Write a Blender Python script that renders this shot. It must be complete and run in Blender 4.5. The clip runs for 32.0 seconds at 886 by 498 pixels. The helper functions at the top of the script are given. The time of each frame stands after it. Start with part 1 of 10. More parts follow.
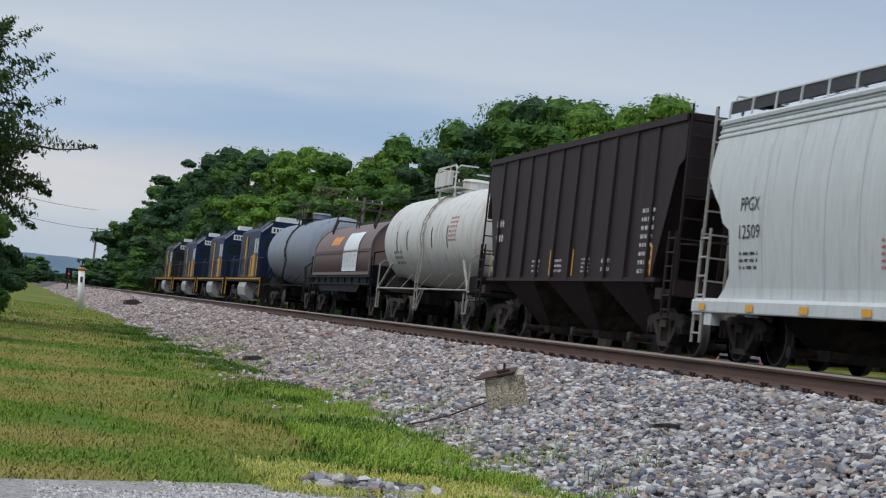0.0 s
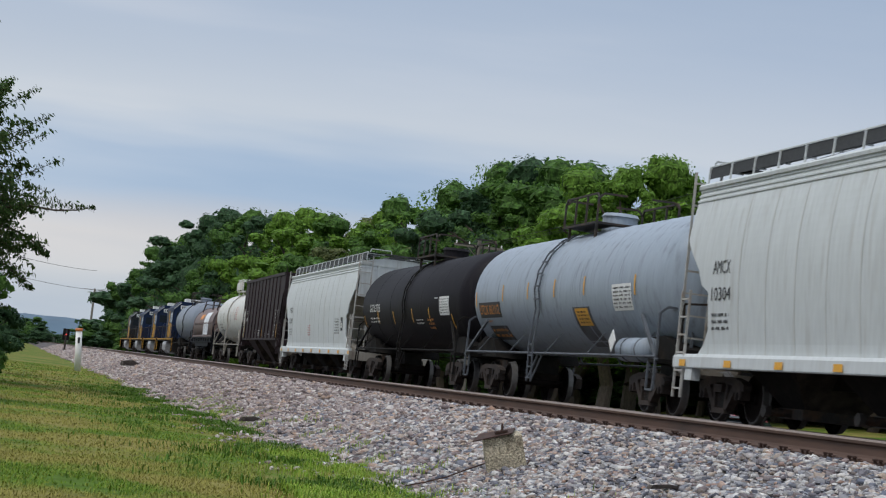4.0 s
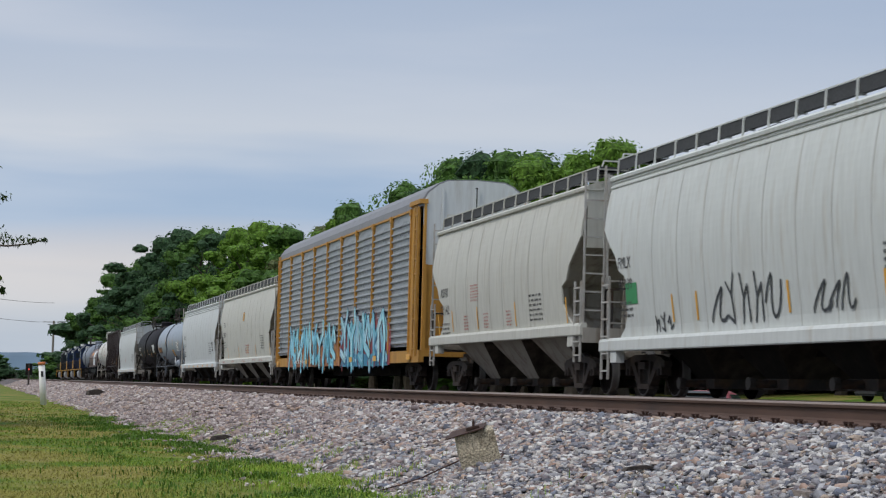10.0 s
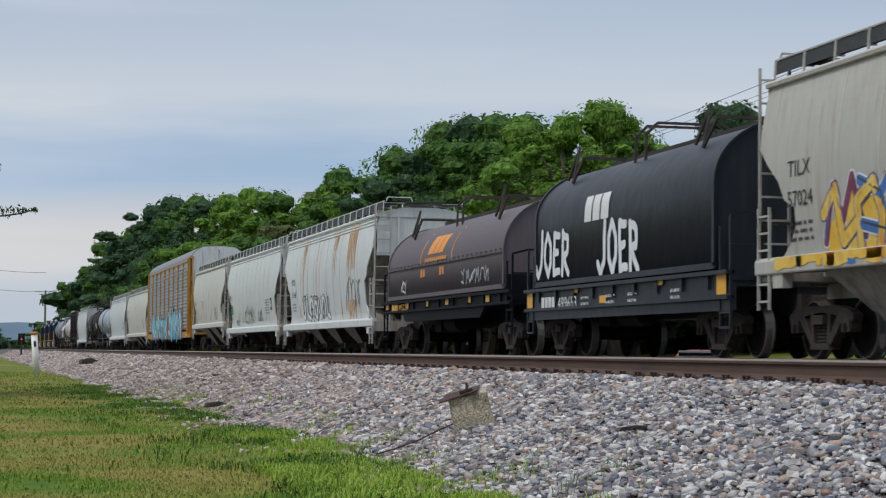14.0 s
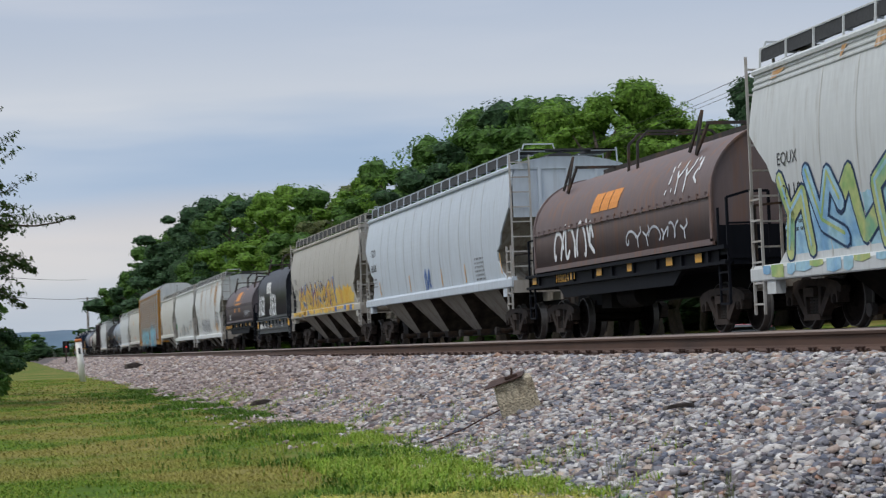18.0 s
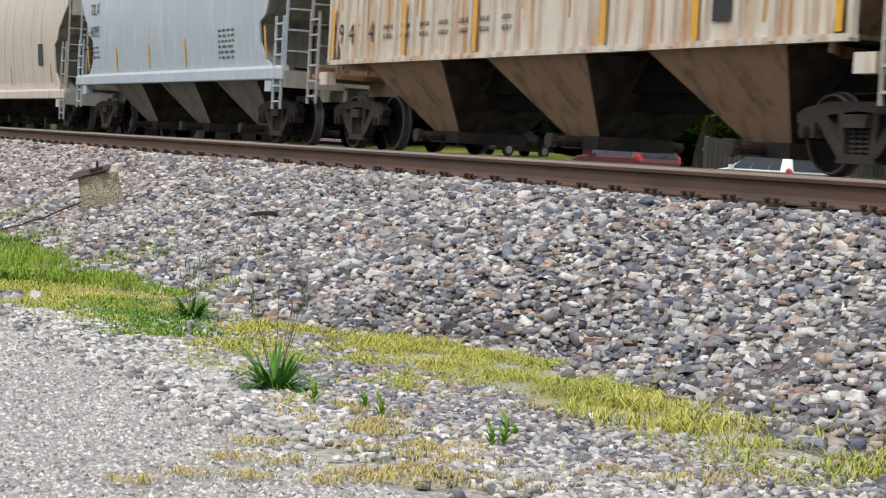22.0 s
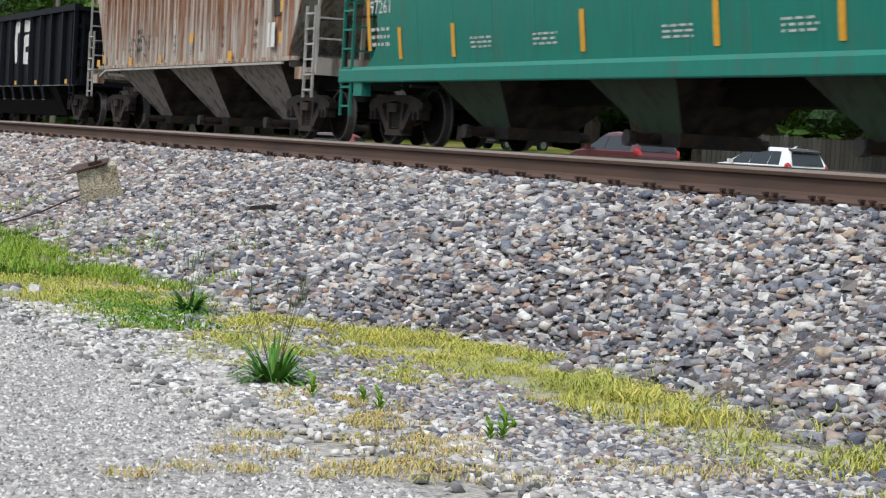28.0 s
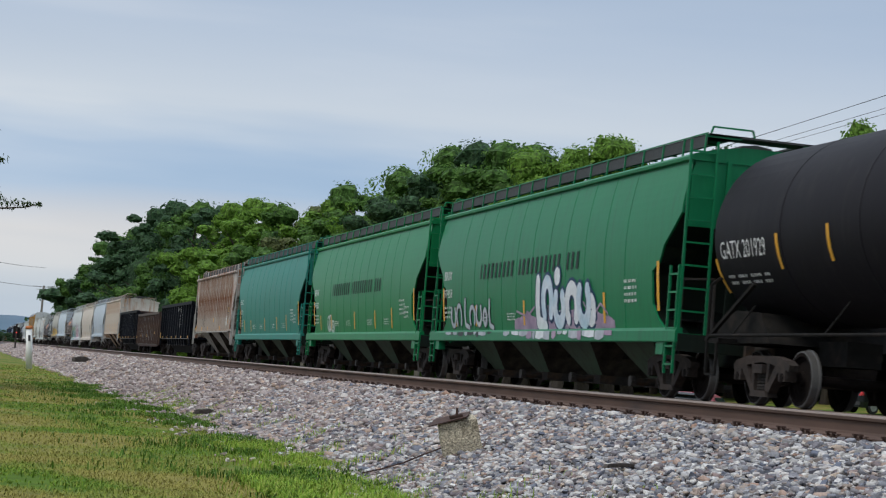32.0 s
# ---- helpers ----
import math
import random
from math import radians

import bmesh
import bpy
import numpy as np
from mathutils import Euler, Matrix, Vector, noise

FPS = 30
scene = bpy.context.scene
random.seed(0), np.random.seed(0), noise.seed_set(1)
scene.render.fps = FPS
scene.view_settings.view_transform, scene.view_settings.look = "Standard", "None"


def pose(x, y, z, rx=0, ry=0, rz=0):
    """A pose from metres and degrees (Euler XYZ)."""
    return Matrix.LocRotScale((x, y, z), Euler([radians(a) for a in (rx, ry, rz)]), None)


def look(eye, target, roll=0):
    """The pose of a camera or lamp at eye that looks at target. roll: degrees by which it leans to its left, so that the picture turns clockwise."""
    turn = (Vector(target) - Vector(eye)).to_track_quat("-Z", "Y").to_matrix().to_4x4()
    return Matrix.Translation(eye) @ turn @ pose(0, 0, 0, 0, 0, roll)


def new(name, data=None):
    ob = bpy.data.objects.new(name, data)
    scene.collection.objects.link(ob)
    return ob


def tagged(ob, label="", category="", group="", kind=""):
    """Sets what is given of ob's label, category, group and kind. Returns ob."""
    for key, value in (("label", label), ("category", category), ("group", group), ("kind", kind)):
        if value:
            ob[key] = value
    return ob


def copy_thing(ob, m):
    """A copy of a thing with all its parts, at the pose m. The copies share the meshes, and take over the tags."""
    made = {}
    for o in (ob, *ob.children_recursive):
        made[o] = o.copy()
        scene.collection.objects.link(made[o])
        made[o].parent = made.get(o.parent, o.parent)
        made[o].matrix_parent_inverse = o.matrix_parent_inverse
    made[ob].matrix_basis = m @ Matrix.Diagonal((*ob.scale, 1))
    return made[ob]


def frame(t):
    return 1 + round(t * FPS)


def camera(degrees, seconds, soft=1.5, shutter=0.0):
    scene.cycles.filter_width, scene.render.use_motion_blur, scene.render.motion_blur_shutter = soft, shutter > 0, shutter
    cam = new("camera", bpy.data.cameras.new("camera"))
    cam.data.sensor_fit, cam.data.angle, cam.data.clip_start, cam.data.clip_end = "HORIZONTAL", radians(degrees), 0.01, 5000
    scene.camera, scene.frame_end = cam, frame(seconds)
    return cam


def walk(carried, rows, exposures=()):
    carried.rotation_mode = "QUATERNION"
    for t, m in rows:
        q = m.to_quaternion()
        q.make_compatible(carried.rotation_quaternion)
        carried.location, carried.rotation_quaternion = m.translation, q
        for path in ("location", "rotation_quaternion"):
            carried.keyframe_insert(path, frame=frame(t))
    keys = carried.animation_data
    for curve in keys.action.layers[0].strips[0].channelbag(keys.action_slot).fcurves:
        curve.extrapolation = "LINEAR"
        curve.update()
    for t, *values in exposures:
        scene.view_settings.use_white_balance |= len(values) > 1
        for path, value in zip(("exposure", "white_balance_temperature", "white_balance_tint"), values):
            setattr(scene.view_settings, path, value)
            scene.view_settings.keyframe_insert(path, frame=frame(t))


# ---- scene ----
cam = camera(25.97, 32.0, soft=1.2, shutter=0.14)

# The eye stands still beside the line and only turns: seconds, yaw, pitch, roll in degrees.
EYE = (0.0, 0.0, 1.10)
TURNS = [
    (0.0, -12.26, 2.29, 6.58),
    (0.5, -12.23, 2.64, 6.81),
    (1.0, -12.23, 2.70, 6.84),
    (1.5, -12.21, 2.70, 6.82),
    (2.0, -12.21, 2.71, 6.82),
    (2.5, -12.22, 2.71, 6.88),
    (3.0, -12.20, 3.02, 6.78),
    (3.5, -12.16, 3.66, 6.66),
    (5.5, -12.06, 4.40, 6.44),
    (6.0, -12.08, 4.34, 6.43),
    (6.5, -12.14, 4.20, 6.32),
    (7.0, -12.11, 4.16, 5.84),
    (7.5, -12.16, 4.33, 5.38),
    (8.0, -12.29, 4.38, 4.45),
    (8.5, -12.63, 4.21, 3.44),
    (9.0, -13.05, 4.15, 2.48),
    (9.5, -13.32, 4.17, 1.91),
    (10.0, -13.44, 4.18, 1.47),
    (10.5, -13.54, 4.19, 1.03),
    (11.0, -13.70, 4.17, 0.75),
    (11.5, -13.70, 4.16, 0.74),
    (12.0, -13.70, 4.16, 0.73),
    (12.5, -13.73, 4.16, 0.72),
    (13.0, -13.71, 4.10, 0.65),
    (13.5, -13.72, 3.60, 0.65),
    (14.0, -13.73, 3.10, 0.58),
    (14.5, -13.79, 3.46, 0.35),
    (15.0, -13.90, 3.64, 0.13),
    (15.5, -14.55, 3.38, -0.16),
    (17.5, -15.18, 2.32, -1.18),
    (18.0, -12.59, 2.76, -2.25),
    (18.5, -8.57, 3.88, -4.91),
    (19.0, -6.30, 4.98, -6.59),
    (19.5, -4.93, 5.13, -7.26),
    (20.0, -8.50, 4.31, -3.86),
    (20.5, -16.15, 0.91, -0.08),
    (21.0, -20.78, -1.71, 2.01),
    (21.5, -23.08, -2.64, 2.78),
    (22.0, -24.80, -2.92, 3.26),
    (22.5, -25.00, -3.01, 3.36),
    (23.0, -24.94, -3.02, 3.32),
    (23.5, -24.88, -3.02, 3.35),
    (24.0, -24.88, -3.02, 3.29),
    (24.5, -24.86, -3.07, 3.35),
    (25.0, -24.88, -3.07, 3.35),
    (25.5, -24.86, -3.07, 3.35),
    (27.5, -24.82, -3.10, 3.31),
    (28.0, -24.85, -3.10, 3.31),
    (28.5, -24.63, -3.08, 3.30),
    (29.0, -22.93, -1.88, 4.39),
    (29.5, -20.10, 0.85, 5.94),
    (30.0, -17.49, 3.60, 5.50),
    (30.5, -15.62, 4.63, 4.68),
    (31.0, -14.61, 4.57, 4.44),
    (31.5, -14.04, 4.14, 4.49),
    (32.0, -13.66, 3.81, 4.72),
]
walk(cam, [(t, pose(*EYE, 90 + p, 0, y) @ pose(0, 0, 0, 0, 0, r)) for t, y, p, r in TURNS],
     [(0.0, -0.08, 6250, 9), (3.5, -0.06, 6350, 9), (5.5, -0.03, 6500, 11), (11.5, -0.06, 6400, 10), (13.0, -0.03, 6400, 9), (15.0, -0.06, 6400, 9), (17.5, -0.04, 6450, 10), (20.0, -0.10, 6550, 14), (21.5, 0.41, 6850, 10), (25.5, 0.43, 6750, 9), (28.5, 0.42, 6500, 8), (29.4, 0.38, 6350, 8), (30.0, 0.14, 6200, 8), (32.0, 0.02, 6350, 8)])

# ---- light ----
world = bpy.data.worlds.new("sky")
scene.world = world
world.use_nodes = True


def build_sky():
    nt = world.node_tree
    N, L = nt.nodes, nt.links
    N.clear()
    out = N.new("ShaderNodeOutputWorld")
    sky = N.new("ShaderNodeTexSky")
    sky.sky_type = "NISHITA"
    sky.sun_disc = False
    sky.sun_elevation, sky.sun_rotation = radians(52), radians(200)
    bg_sky = N.new("ShaderNodeBackground")
    bg_sky.inputs["Strength"].default_value = 0.10
    L.new(sky.outputs[0], bg_sky.inputs["Color"])
    co = N.new("ShaderNodeTexCoord")
    sep = N.new("ShaderNodeSeparateXYZ")
    L.new(co.outputs["Generated"], sep.inputs[0])
    # long cloud banks: noise stretched sideways on the dome
    mp = N.new("ShaderNodeMapping")
    mp.inputs["Scale"].default_value = (1.6, 1.6, 13.0)
    mp.inputs["Rotation"].default_value = (radians(2.5), radians(2.0), 0)
    L.new(co.outputs["Generated"], mp.inputs[0])
    n1 = N.new("ShaderNodeTexNoise")
    n1.inputs["Scale"].default_value, n1.inputs["Detail"].default_value, n1.inputs["Roughness"].default_value = 1.1, 5.0, 0.45
    L.new(mp.outputs[0], n1.inputs[0])
    rm = N.new("ShaderNodeValToRGB")
    e = rm.color_ramp.elements
    e[0].position, e[0].color = 0.38, (0.33, 0.435, 0.60, 1)
    e[1].position, e[1].color = 0.63, (0.76, 0.77, 0.80, 1)
    m = e.new(0.50)
    m.color = (0.46, 0.54, 0.66, 1)
    L.new(n1.outputs["Fac"], rm.inputs[0])
    # banks by height: pale pinkish haze low, blue gap, bright bank, grey lid
    hr = N.new("ShaderNodeValToRGB")
    h = hr.color_ramp.elements
    h[0].position, h[0].color = 0.0, (0.50, 0.58, 0.68, 1)
    h[1].position, h[1].color = 1.0, (0.52, 0.57, 0.66, 1)
    for pos, col in ((0.045, (0.58, 0.60, 0.64, 1)), (0.072, (0.70, 0.64, 0.62, 1)), (0.090, (0.30, 0.45, 0.67, 1)), (0.108, (0.32, 0.46, 0.67, 1)),
                     (0.130, (0.74, 0.75, 0.77, 1)), (0.172, (0.52, 0.58, 0.69, 1)), (0.22, (0.40, 0.48, 0.62, 1)), (0.30, (0.72, 0.74, 0.77, 1)), (0.45, (0.50, 0.56, 0.66, 1))):
        k = h.new(pos)
        k.color = col
    wob = N.new("ShaderNodeMath")
    wob.operation = "MULTIPLY_ADD"
    sub = N.new("ShaderNodeMath")
    sub.operation = "SUBTRACT"
    sub.inputs[1].default_value = 0.5
    L.new(n1.outputs["Fac"], sub.inputs[0])
    L.new(sub.outputs[0], wob.inputs[0])
    wob.inputs[1].default_value = 0.10
    L.new(sep.outputs["Z"], wob.inputs[2])
    L.new(wob.outputs[0], hr.inputs[0])
    mixc = N.new("ShaderNodeMix")
    mixc.data_type = "RGBA"
    mixc.inputs[0].default_value = 0.44
    L.new(hr.outputs[0], mixc.inputs[6])
    L.new(rm.outputs[0], mixc.inputs[7])
    bg_cl = N.new("ShaderNodeBackground")
    # an overcast dome is brightest overhead
    lid = N.new("ShaderNodeMapRange")
    lid.inputs[1].default_value, lid.inputs[2].default_value, lid.inputs[3].default_value, lid.inputs[4].default_value = 0.30, 0.95, 1.0, 2.1
    L.new(sep.outputs["Z"], lid.inputs[0])
    L.new(lid.outputs[0], bg_cl.inputs["Strength"])
    L.new(mixc.outputs[2], bg_cl.inputs["Color"])
    mix = N.new("ShaderNodeMixShader")
    mix.inputs[0].default_value = 0.9
    L.new(bg_sky.outputs[0], mix.inputs[1])
    L.new(bg_cl.outputs[0], mix.inputs[2])
    L.new(mix.outputs[0], out.inputs["Surface"])


build_sky()
sun = new("sun", bpy.data.lights.new("sun", "SUN"))
sun.data.energy, sun.data.angle, sun.data.color = 1.7, radians(16), (1.0, 0.94, 0.85)
sun.matrix_world = look((0, 0, 0), (0.54, 0.22, -0.85))
scene.view_settings.exposure = 0.0


# ---- materials ----
def mat(name, color, rough=0.7, metal=0.0, vary=0.15, scale=6.0, stretch=(1, 1, 1), dirt=None, dirt_amount=0.4, dirt_scale=2.0, bump=0.0, bump_scale=40.0,
        rnd=0.0, emit=None, spec=0.5):
    """A surface with a fine grain, larger stains of a second colour, and relief."""
    m = bpy.data.materials.new(name)
    m.use_nodes = True
    nt = m.node_tree
    N, L = nt.nodes, nt.links
    b = N["Principled BSDF"]
    b.inputs["Roughness"].default_value, b.inputs["Metallic"].default_value = rough, metal
    b.inputs["Specular IOR Level"].default_value = spec
    co = N.new("ShaderNodeTexCoord")
    mp = N.new("ShaderNodeMapping")
    mp.inputs["Scale"].default_value = stretch
    L.new(co.outputs["Object"], mp.inputs[0])
    n1 = N.new("ShaderNodeTexNoise")
    n1.inputs["Scale"].default_value, n1.inputs["Detail"].default_value = scale, 6.0
    L.new(mp.outputs[0], n1.inputs[0])
    r1 = N.new("ShaderNodeMapRange")
    r1.inputs[1].default_value, r1.inputs[2].default_value = 0.25, 0.75
    r1.inputs[3].default_value, r1.inputs[4].default_value = 1 - vary, 1 + vary
    L.new(n1.outputs["Fac"], r1.inputs[0])
    last = r1.outputs[0]
    if rnd:
        oi = N.new("ShaderNodeObjectInfo")
        ge = N.new("ShaderNodeNewGeometry")
        ad = N.new("ShaderNodeMath")
        ad.operation = "ADD"
        L.new(oi.outputs["Random"], ad.inputs[0])
        L.new(ge.outputs["Random Per Island"], ad.inputs[1])
        fr = N.new("ShaderNodeMath")
        fr.operation = "FRACT"
        L.new(ad.outputs[0], fr.inputs[0])
        r2 = N.new("ShaderNodeMapRange")
        r2.inputs[3].default_value, r2.inputs[4].default_value = 1 - rnd, 1 + rnd
        L.new(fr.outputs[0], r2.inputs[0])
        mu = N.new("ShaderNodeMath")
        mu.operation = "MULTIPLY"
        L.new(last, mu.inputs[0])
        L.new(r2.outputs[0], mu.inputs[1])
        last = mu.outputs[0]
    base = N.new("ShaderNodeRGB")
    base.outputs[0].default_value = (*color, 1)
    col = base.outputs[0]
    if dirt:
        n2 = N.new("ShaderNodeTexNoise")
        n2.inputs["Scale"].default_value, n2.inputs["Detail"].default_value, n2.inputs["Roughness"].default_value = dirt_scale, 8.0, 0.6
        L.new(mp.outputs[0], n2.inputs[0])
        r3 = N.new("ShaderNodeMapRange")
        r3.inputs[1].default_value, r3.inputs[2].default_value = 0.60 - 0.25 * dirt_amount, 0.80 - 0.25 * dirt_amount
        r3.inputs[4].default_value = min(1, 0.35 + dirt_amount)
        L.new(n2.outputs["Fac"], r3.inputs[0])
        mx = N.new("ShaderNodeMix")
        mx.data_type = "RGBA"
        L.new(r3.outputs[0], mx.inputs[0])
        L.new(col, mx.inputs[6])
        mx.inputs[7].default_value = (*dirt, 1)
        col = mx.outputs[2]
    hv = N.new("ShaderNodeVectorMath")
    hv.operation = "SCALE"
    L.new(col, hv.inputs[0])
    L.new(last, hv.inputs["Scale"])
    L.new(hv.outputs[0], b.inputs["Base Color"])
    if bump:
        nb = N.new("ShaderNodeTexNoise")
        nb.inputs["Scale"].default_value, nb.inputs["Detail"].default_value = bump_scale, 4.0
        L.new(co.outputs["Object"], nb.inputs[0])
        bp = N.new("ShaderNodeBump")
        bp.inputs["Strength"].default_value, bp.inputs["Distance"].default_value = bump, 0.02
        L.new(nb.outputs["Fac"], bp.inputs["Height"])
        L.new(bp.outputs[0], b.inputs["Normal"])
    if emit:
        b.inputs["Emission Color"].default_value, b.inputs["Emission Strength"].default_value = (*emit[:3], 1), emit[3]
    return m


# ---- mesh building ----
class Mesh:
    """Collects vertices and faces for one part."""

    def __init__(self):
        self.v, self.f, self.smooth, self.mi, self.cur = [], [], False, [], 0

    def add(self, verts, faces):
        o = len(self.v)
        self.v += [tuple(p) for p in verts]
        self.f += [tuple(i + o for i in q) for q in faces]
        self.mi += [self.cur] * len(faces)
        return self

    def box(self, x0, y0, z0, x1, y1, z1):
        return self.add([(x0, y0, z0), (x1, y0, z0), (x1, y1, z0), (x0, y1, z0), (x0, y0, z1), (x1, y0, z1), (x1, y1, z1), (x0, y1, z1)],
                        [(3, 2, 1, 0), (4, 5, 6, 7), (0, 1, 5, 4), (1, 2, 6, 5), (2, 3, 7, 6), (3, 0, 4, 7)])

    def bar(self, p, q, w, h=None):
        """A square bar from p to q."""
        p, q = Vector(p), Vector(q)
        d = (q - p).normalized()
        up = Vector((0, 0, 1)) if abs(d.z) < 0.9 else Vector((0, 1, 0))
        s = d.cross(up).normalized() * (w / 2)
        u = s.cross(d).normalized() * ((h or w) / 2)
        c = [p - s - u, p + s - u, p + s + u, p - s + u, q - s - u, q + s - u, q + s + u, q - s + u]
        return self.add(c, [(3, 2, 1, 0), (4, 5, 6, 7), (0, 1, 5, 4), (1, 2, 6, 5), (2, 3, 7, 6), (3, 0, 4, 7)])

    def path(self, pts, w, h=None):
        for a, b in zip(pts, pts[1:]):
            self.bar(a, b, w, h)
        return self

    def tube(self, p, q, r0, r1=None, seg=10, caps=True):
        p, q = Vector(p), Vector(q)
        r1 = r0 if r1 is None else r1
        d = (q - p).normalized()
        up = Vector((0, 0, 1)) if abs(d.z) < 0.9 else Vector((0, 1, 0))
        s = d.cross(up).normalized()
        u = s.cross(d)
        ring = [s * math.cos(2 * math.pi * k / seg) + u * math.sin(2 * math.pi * k / seg) for k in range(seg)]
        vs = [p + c * r0 for c in ring] + [q + c * r1 for c in ring]
        fs = [(k, (k + 1) % seg, seg + (k + 1) % seg, seg + k) for k in range(seg)]
        if caps:
            fs += [tuple(range(seg - 1, -1, -1)), tuple(range(seg, 2 * seg))]
        return self.add(vs, fs)

    def loft(self, rings, close=True, caps=True):
        """Skins a row of point rings of equal length."""
        n = len(rings[0])
        vs = [p for r in rings for p in r]
        fs = []
        for i in range(len(rings) - 1):
            for k in range(n if close else n - 1):
                a, b = i * n + k, i * n + (k + 1) % n
                fs.append((a, b, b + n, a + n))
        if caps and close:
            fs += [tuple(range(n - 1, -1, -1)), tuple(range((len(rings) - 1) * n, len(rings) * n))]
        return self.add(vs, fs)

    def prism(self, prof, y0, y1):
        """An x-z outline drawn out along y."""
        return self.loft([[(x, y0, z) for x, z in prof], [(x, y1, z) for x, z in prof]])

    def slab(self, prof, x0, x1):
        """A y-z outline drawn out along x."""
        return self.loft([[(x0, y, z) for y, z in prof], [(x1, y, z) for y, z in prof]])

    def flip_y(self):
        """Adds the mirror image across y = 0."""
        n = len(self.v)
        fs = list(self.f)
        self.mi += self.mi
        self.v += [(x, -y, z) for x, y, z in self.v[:n]]
        self.f += [tuple(i + n for i in reversed(q)) for q in fs]
        return self

    def flip_x(self):
        n = len(self.v)
        fs = list(self.f)
        self.mi += self.mi
        self.v += [(-x, y, z) for x, y, z in self.v[:n]]
        self.f += [tuple(i + n for i in reversed(q)) for q in fs]
        return self

    def data(self, name, material):
        me = bpy.data.meshes.new(name)
        me.from_pydata(self.v, [], self.f)
        for one in material if isinstance(material, (list, tuple)) else [material]:
            me.materials.append(one)
        if self.cur:
            me.polygons.foreach_set("material_index", self.mi)
        if self.smooth:
            me.polygons.foreach_set("use_smooth", [True] * len(me.polygons))
        me.update()
        return me


def smooth(m):
    m.smooth = True
    return m


def part(name, m, material, parent, label="", at=None):
    """Links a mesh as one part under its thing."""
    me = m if isinstance(m, bpy.types.Mesh) else m.data(name, material)
    ob = new(name, me)
    ob.parent = parent
    if at is not None:
        ob.matrix_local = at
    return tagged(ob, label) if label else ob


def thing(name, m, material, label, category, group="", kind="", at=None):
    me = m if (m is None or isinstance(m, bpy.types.Mesh)) else m.data(name, material)
    ob = new(name, me)
    if at is not None:
        ob.matrix_world = at
    return tagged(ob, label, category, group, kind)

# ---- the train's timetable ----
RAIL_TOP = 1.07
NEAR_X, FAR_X = 7.78, 13.6      # centre lines of the two tracks
TRAIN_V, TRAIN_A = 14.25, 0.187


def travelled(t):
    return TRAIN_V * t + TRAIN_A * ((t - 16) ** 2 - 256) / 20


# couplings along the train at the start: the distance ahead of the eye, front to rear
JOINTS = [177.5, 157.0, 135.6, 116.6, 98.2, 82.3, 66.3, 51.2, 34.0, 14.0, -3.5, -21.0, -40.5, -60.3, -88.2, -103.2, -120.8, -139.5, -155.0, -168.2, -187.1,
          -208.7, -223.3, -242.5, -261.8, -278.6, -296.8, -314.1, -331.2, -349.5, -366.8, -386.0, -405.3, -424.9, -442.3]

# ---- rolling stock: shared pieces ----
M_STEEL = mat("dark_steel", (0.035, 0.030, 0.027), 0.75, 0.2, 0.3, 8, dirt=(0.10, 0.055, 0.03), dirt_amount=0.45, dirt_scale=3)
M_RUSTY = mat("rusty_truck_steel", (0.040, 0.028, 0.022), 0.85, 0.1, 0.4, 10, dirt=(0.018, 0.015, 0.013), dirt_amount=0.45, dirt_scale=4)
M_WHEEL = mat("wheel_steel", (0.013, 0.010, 0.009), 0.85, 0.0, 0.3, 10, spec=0.08)
M_TREAD = mat("worn_tread", (0.13, 0.125, 0.12), 0.5, 0.5, 0.1, 10)
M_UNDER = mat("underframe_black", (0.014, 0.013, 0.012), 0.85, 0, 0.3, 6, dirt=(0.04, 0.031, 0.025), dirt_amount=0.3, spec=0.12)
M_GRATE = mat("galvanised_grating", (0.055, 0.056, 0.058), 0.7, 0.4, 0.3, 25)
M_YEL = mat("reflector_yellow", (0.72, 0.36, 0.03), 0.45, 0, 0.12, 20)
M_WHT = mat("lettering_white", (0.72, 0.72, 0.70), 0.6, 0, 0.1, 30)
M_BLK = mat("lettering_black", (0.03, 0.03, 0.032), 0.6, 0, 0.1, 30)
M_RED = mat("lettering_red", (0.42, 0.08, 0.06), 0.6, 0, 0.1, 30)
M_ORG = mat("lettering_orange", (0.70, 0.27, 0.05), 0.6, 0, 0.15, 20)
M_GRN = mat("lettering_green", (0.04, 0.27, 0.10), 0.6, 0, 0.1, 30)
M_GLASS = mat("dark_window_glass", (0.02, 0.025, 0.03), 0.15, 0, 0.05, 5, spec=0.4)
M_DGRN = mat("lettering_dark_green", (0.006, 0.022, 0.016), 0.6, 0, 0.1, 30)


def lathe(m, prof, seg=20):
    """Turns (x, r) pairs about the x axis at the origin."""
    rings = [[(x, r * math.cos(2 * math.pi * k / seg), r * math.sin(2 * math.pi * k / seg)) for k in range(seg)] for x, r in prof]
    return m.loft(rings, caps=False)


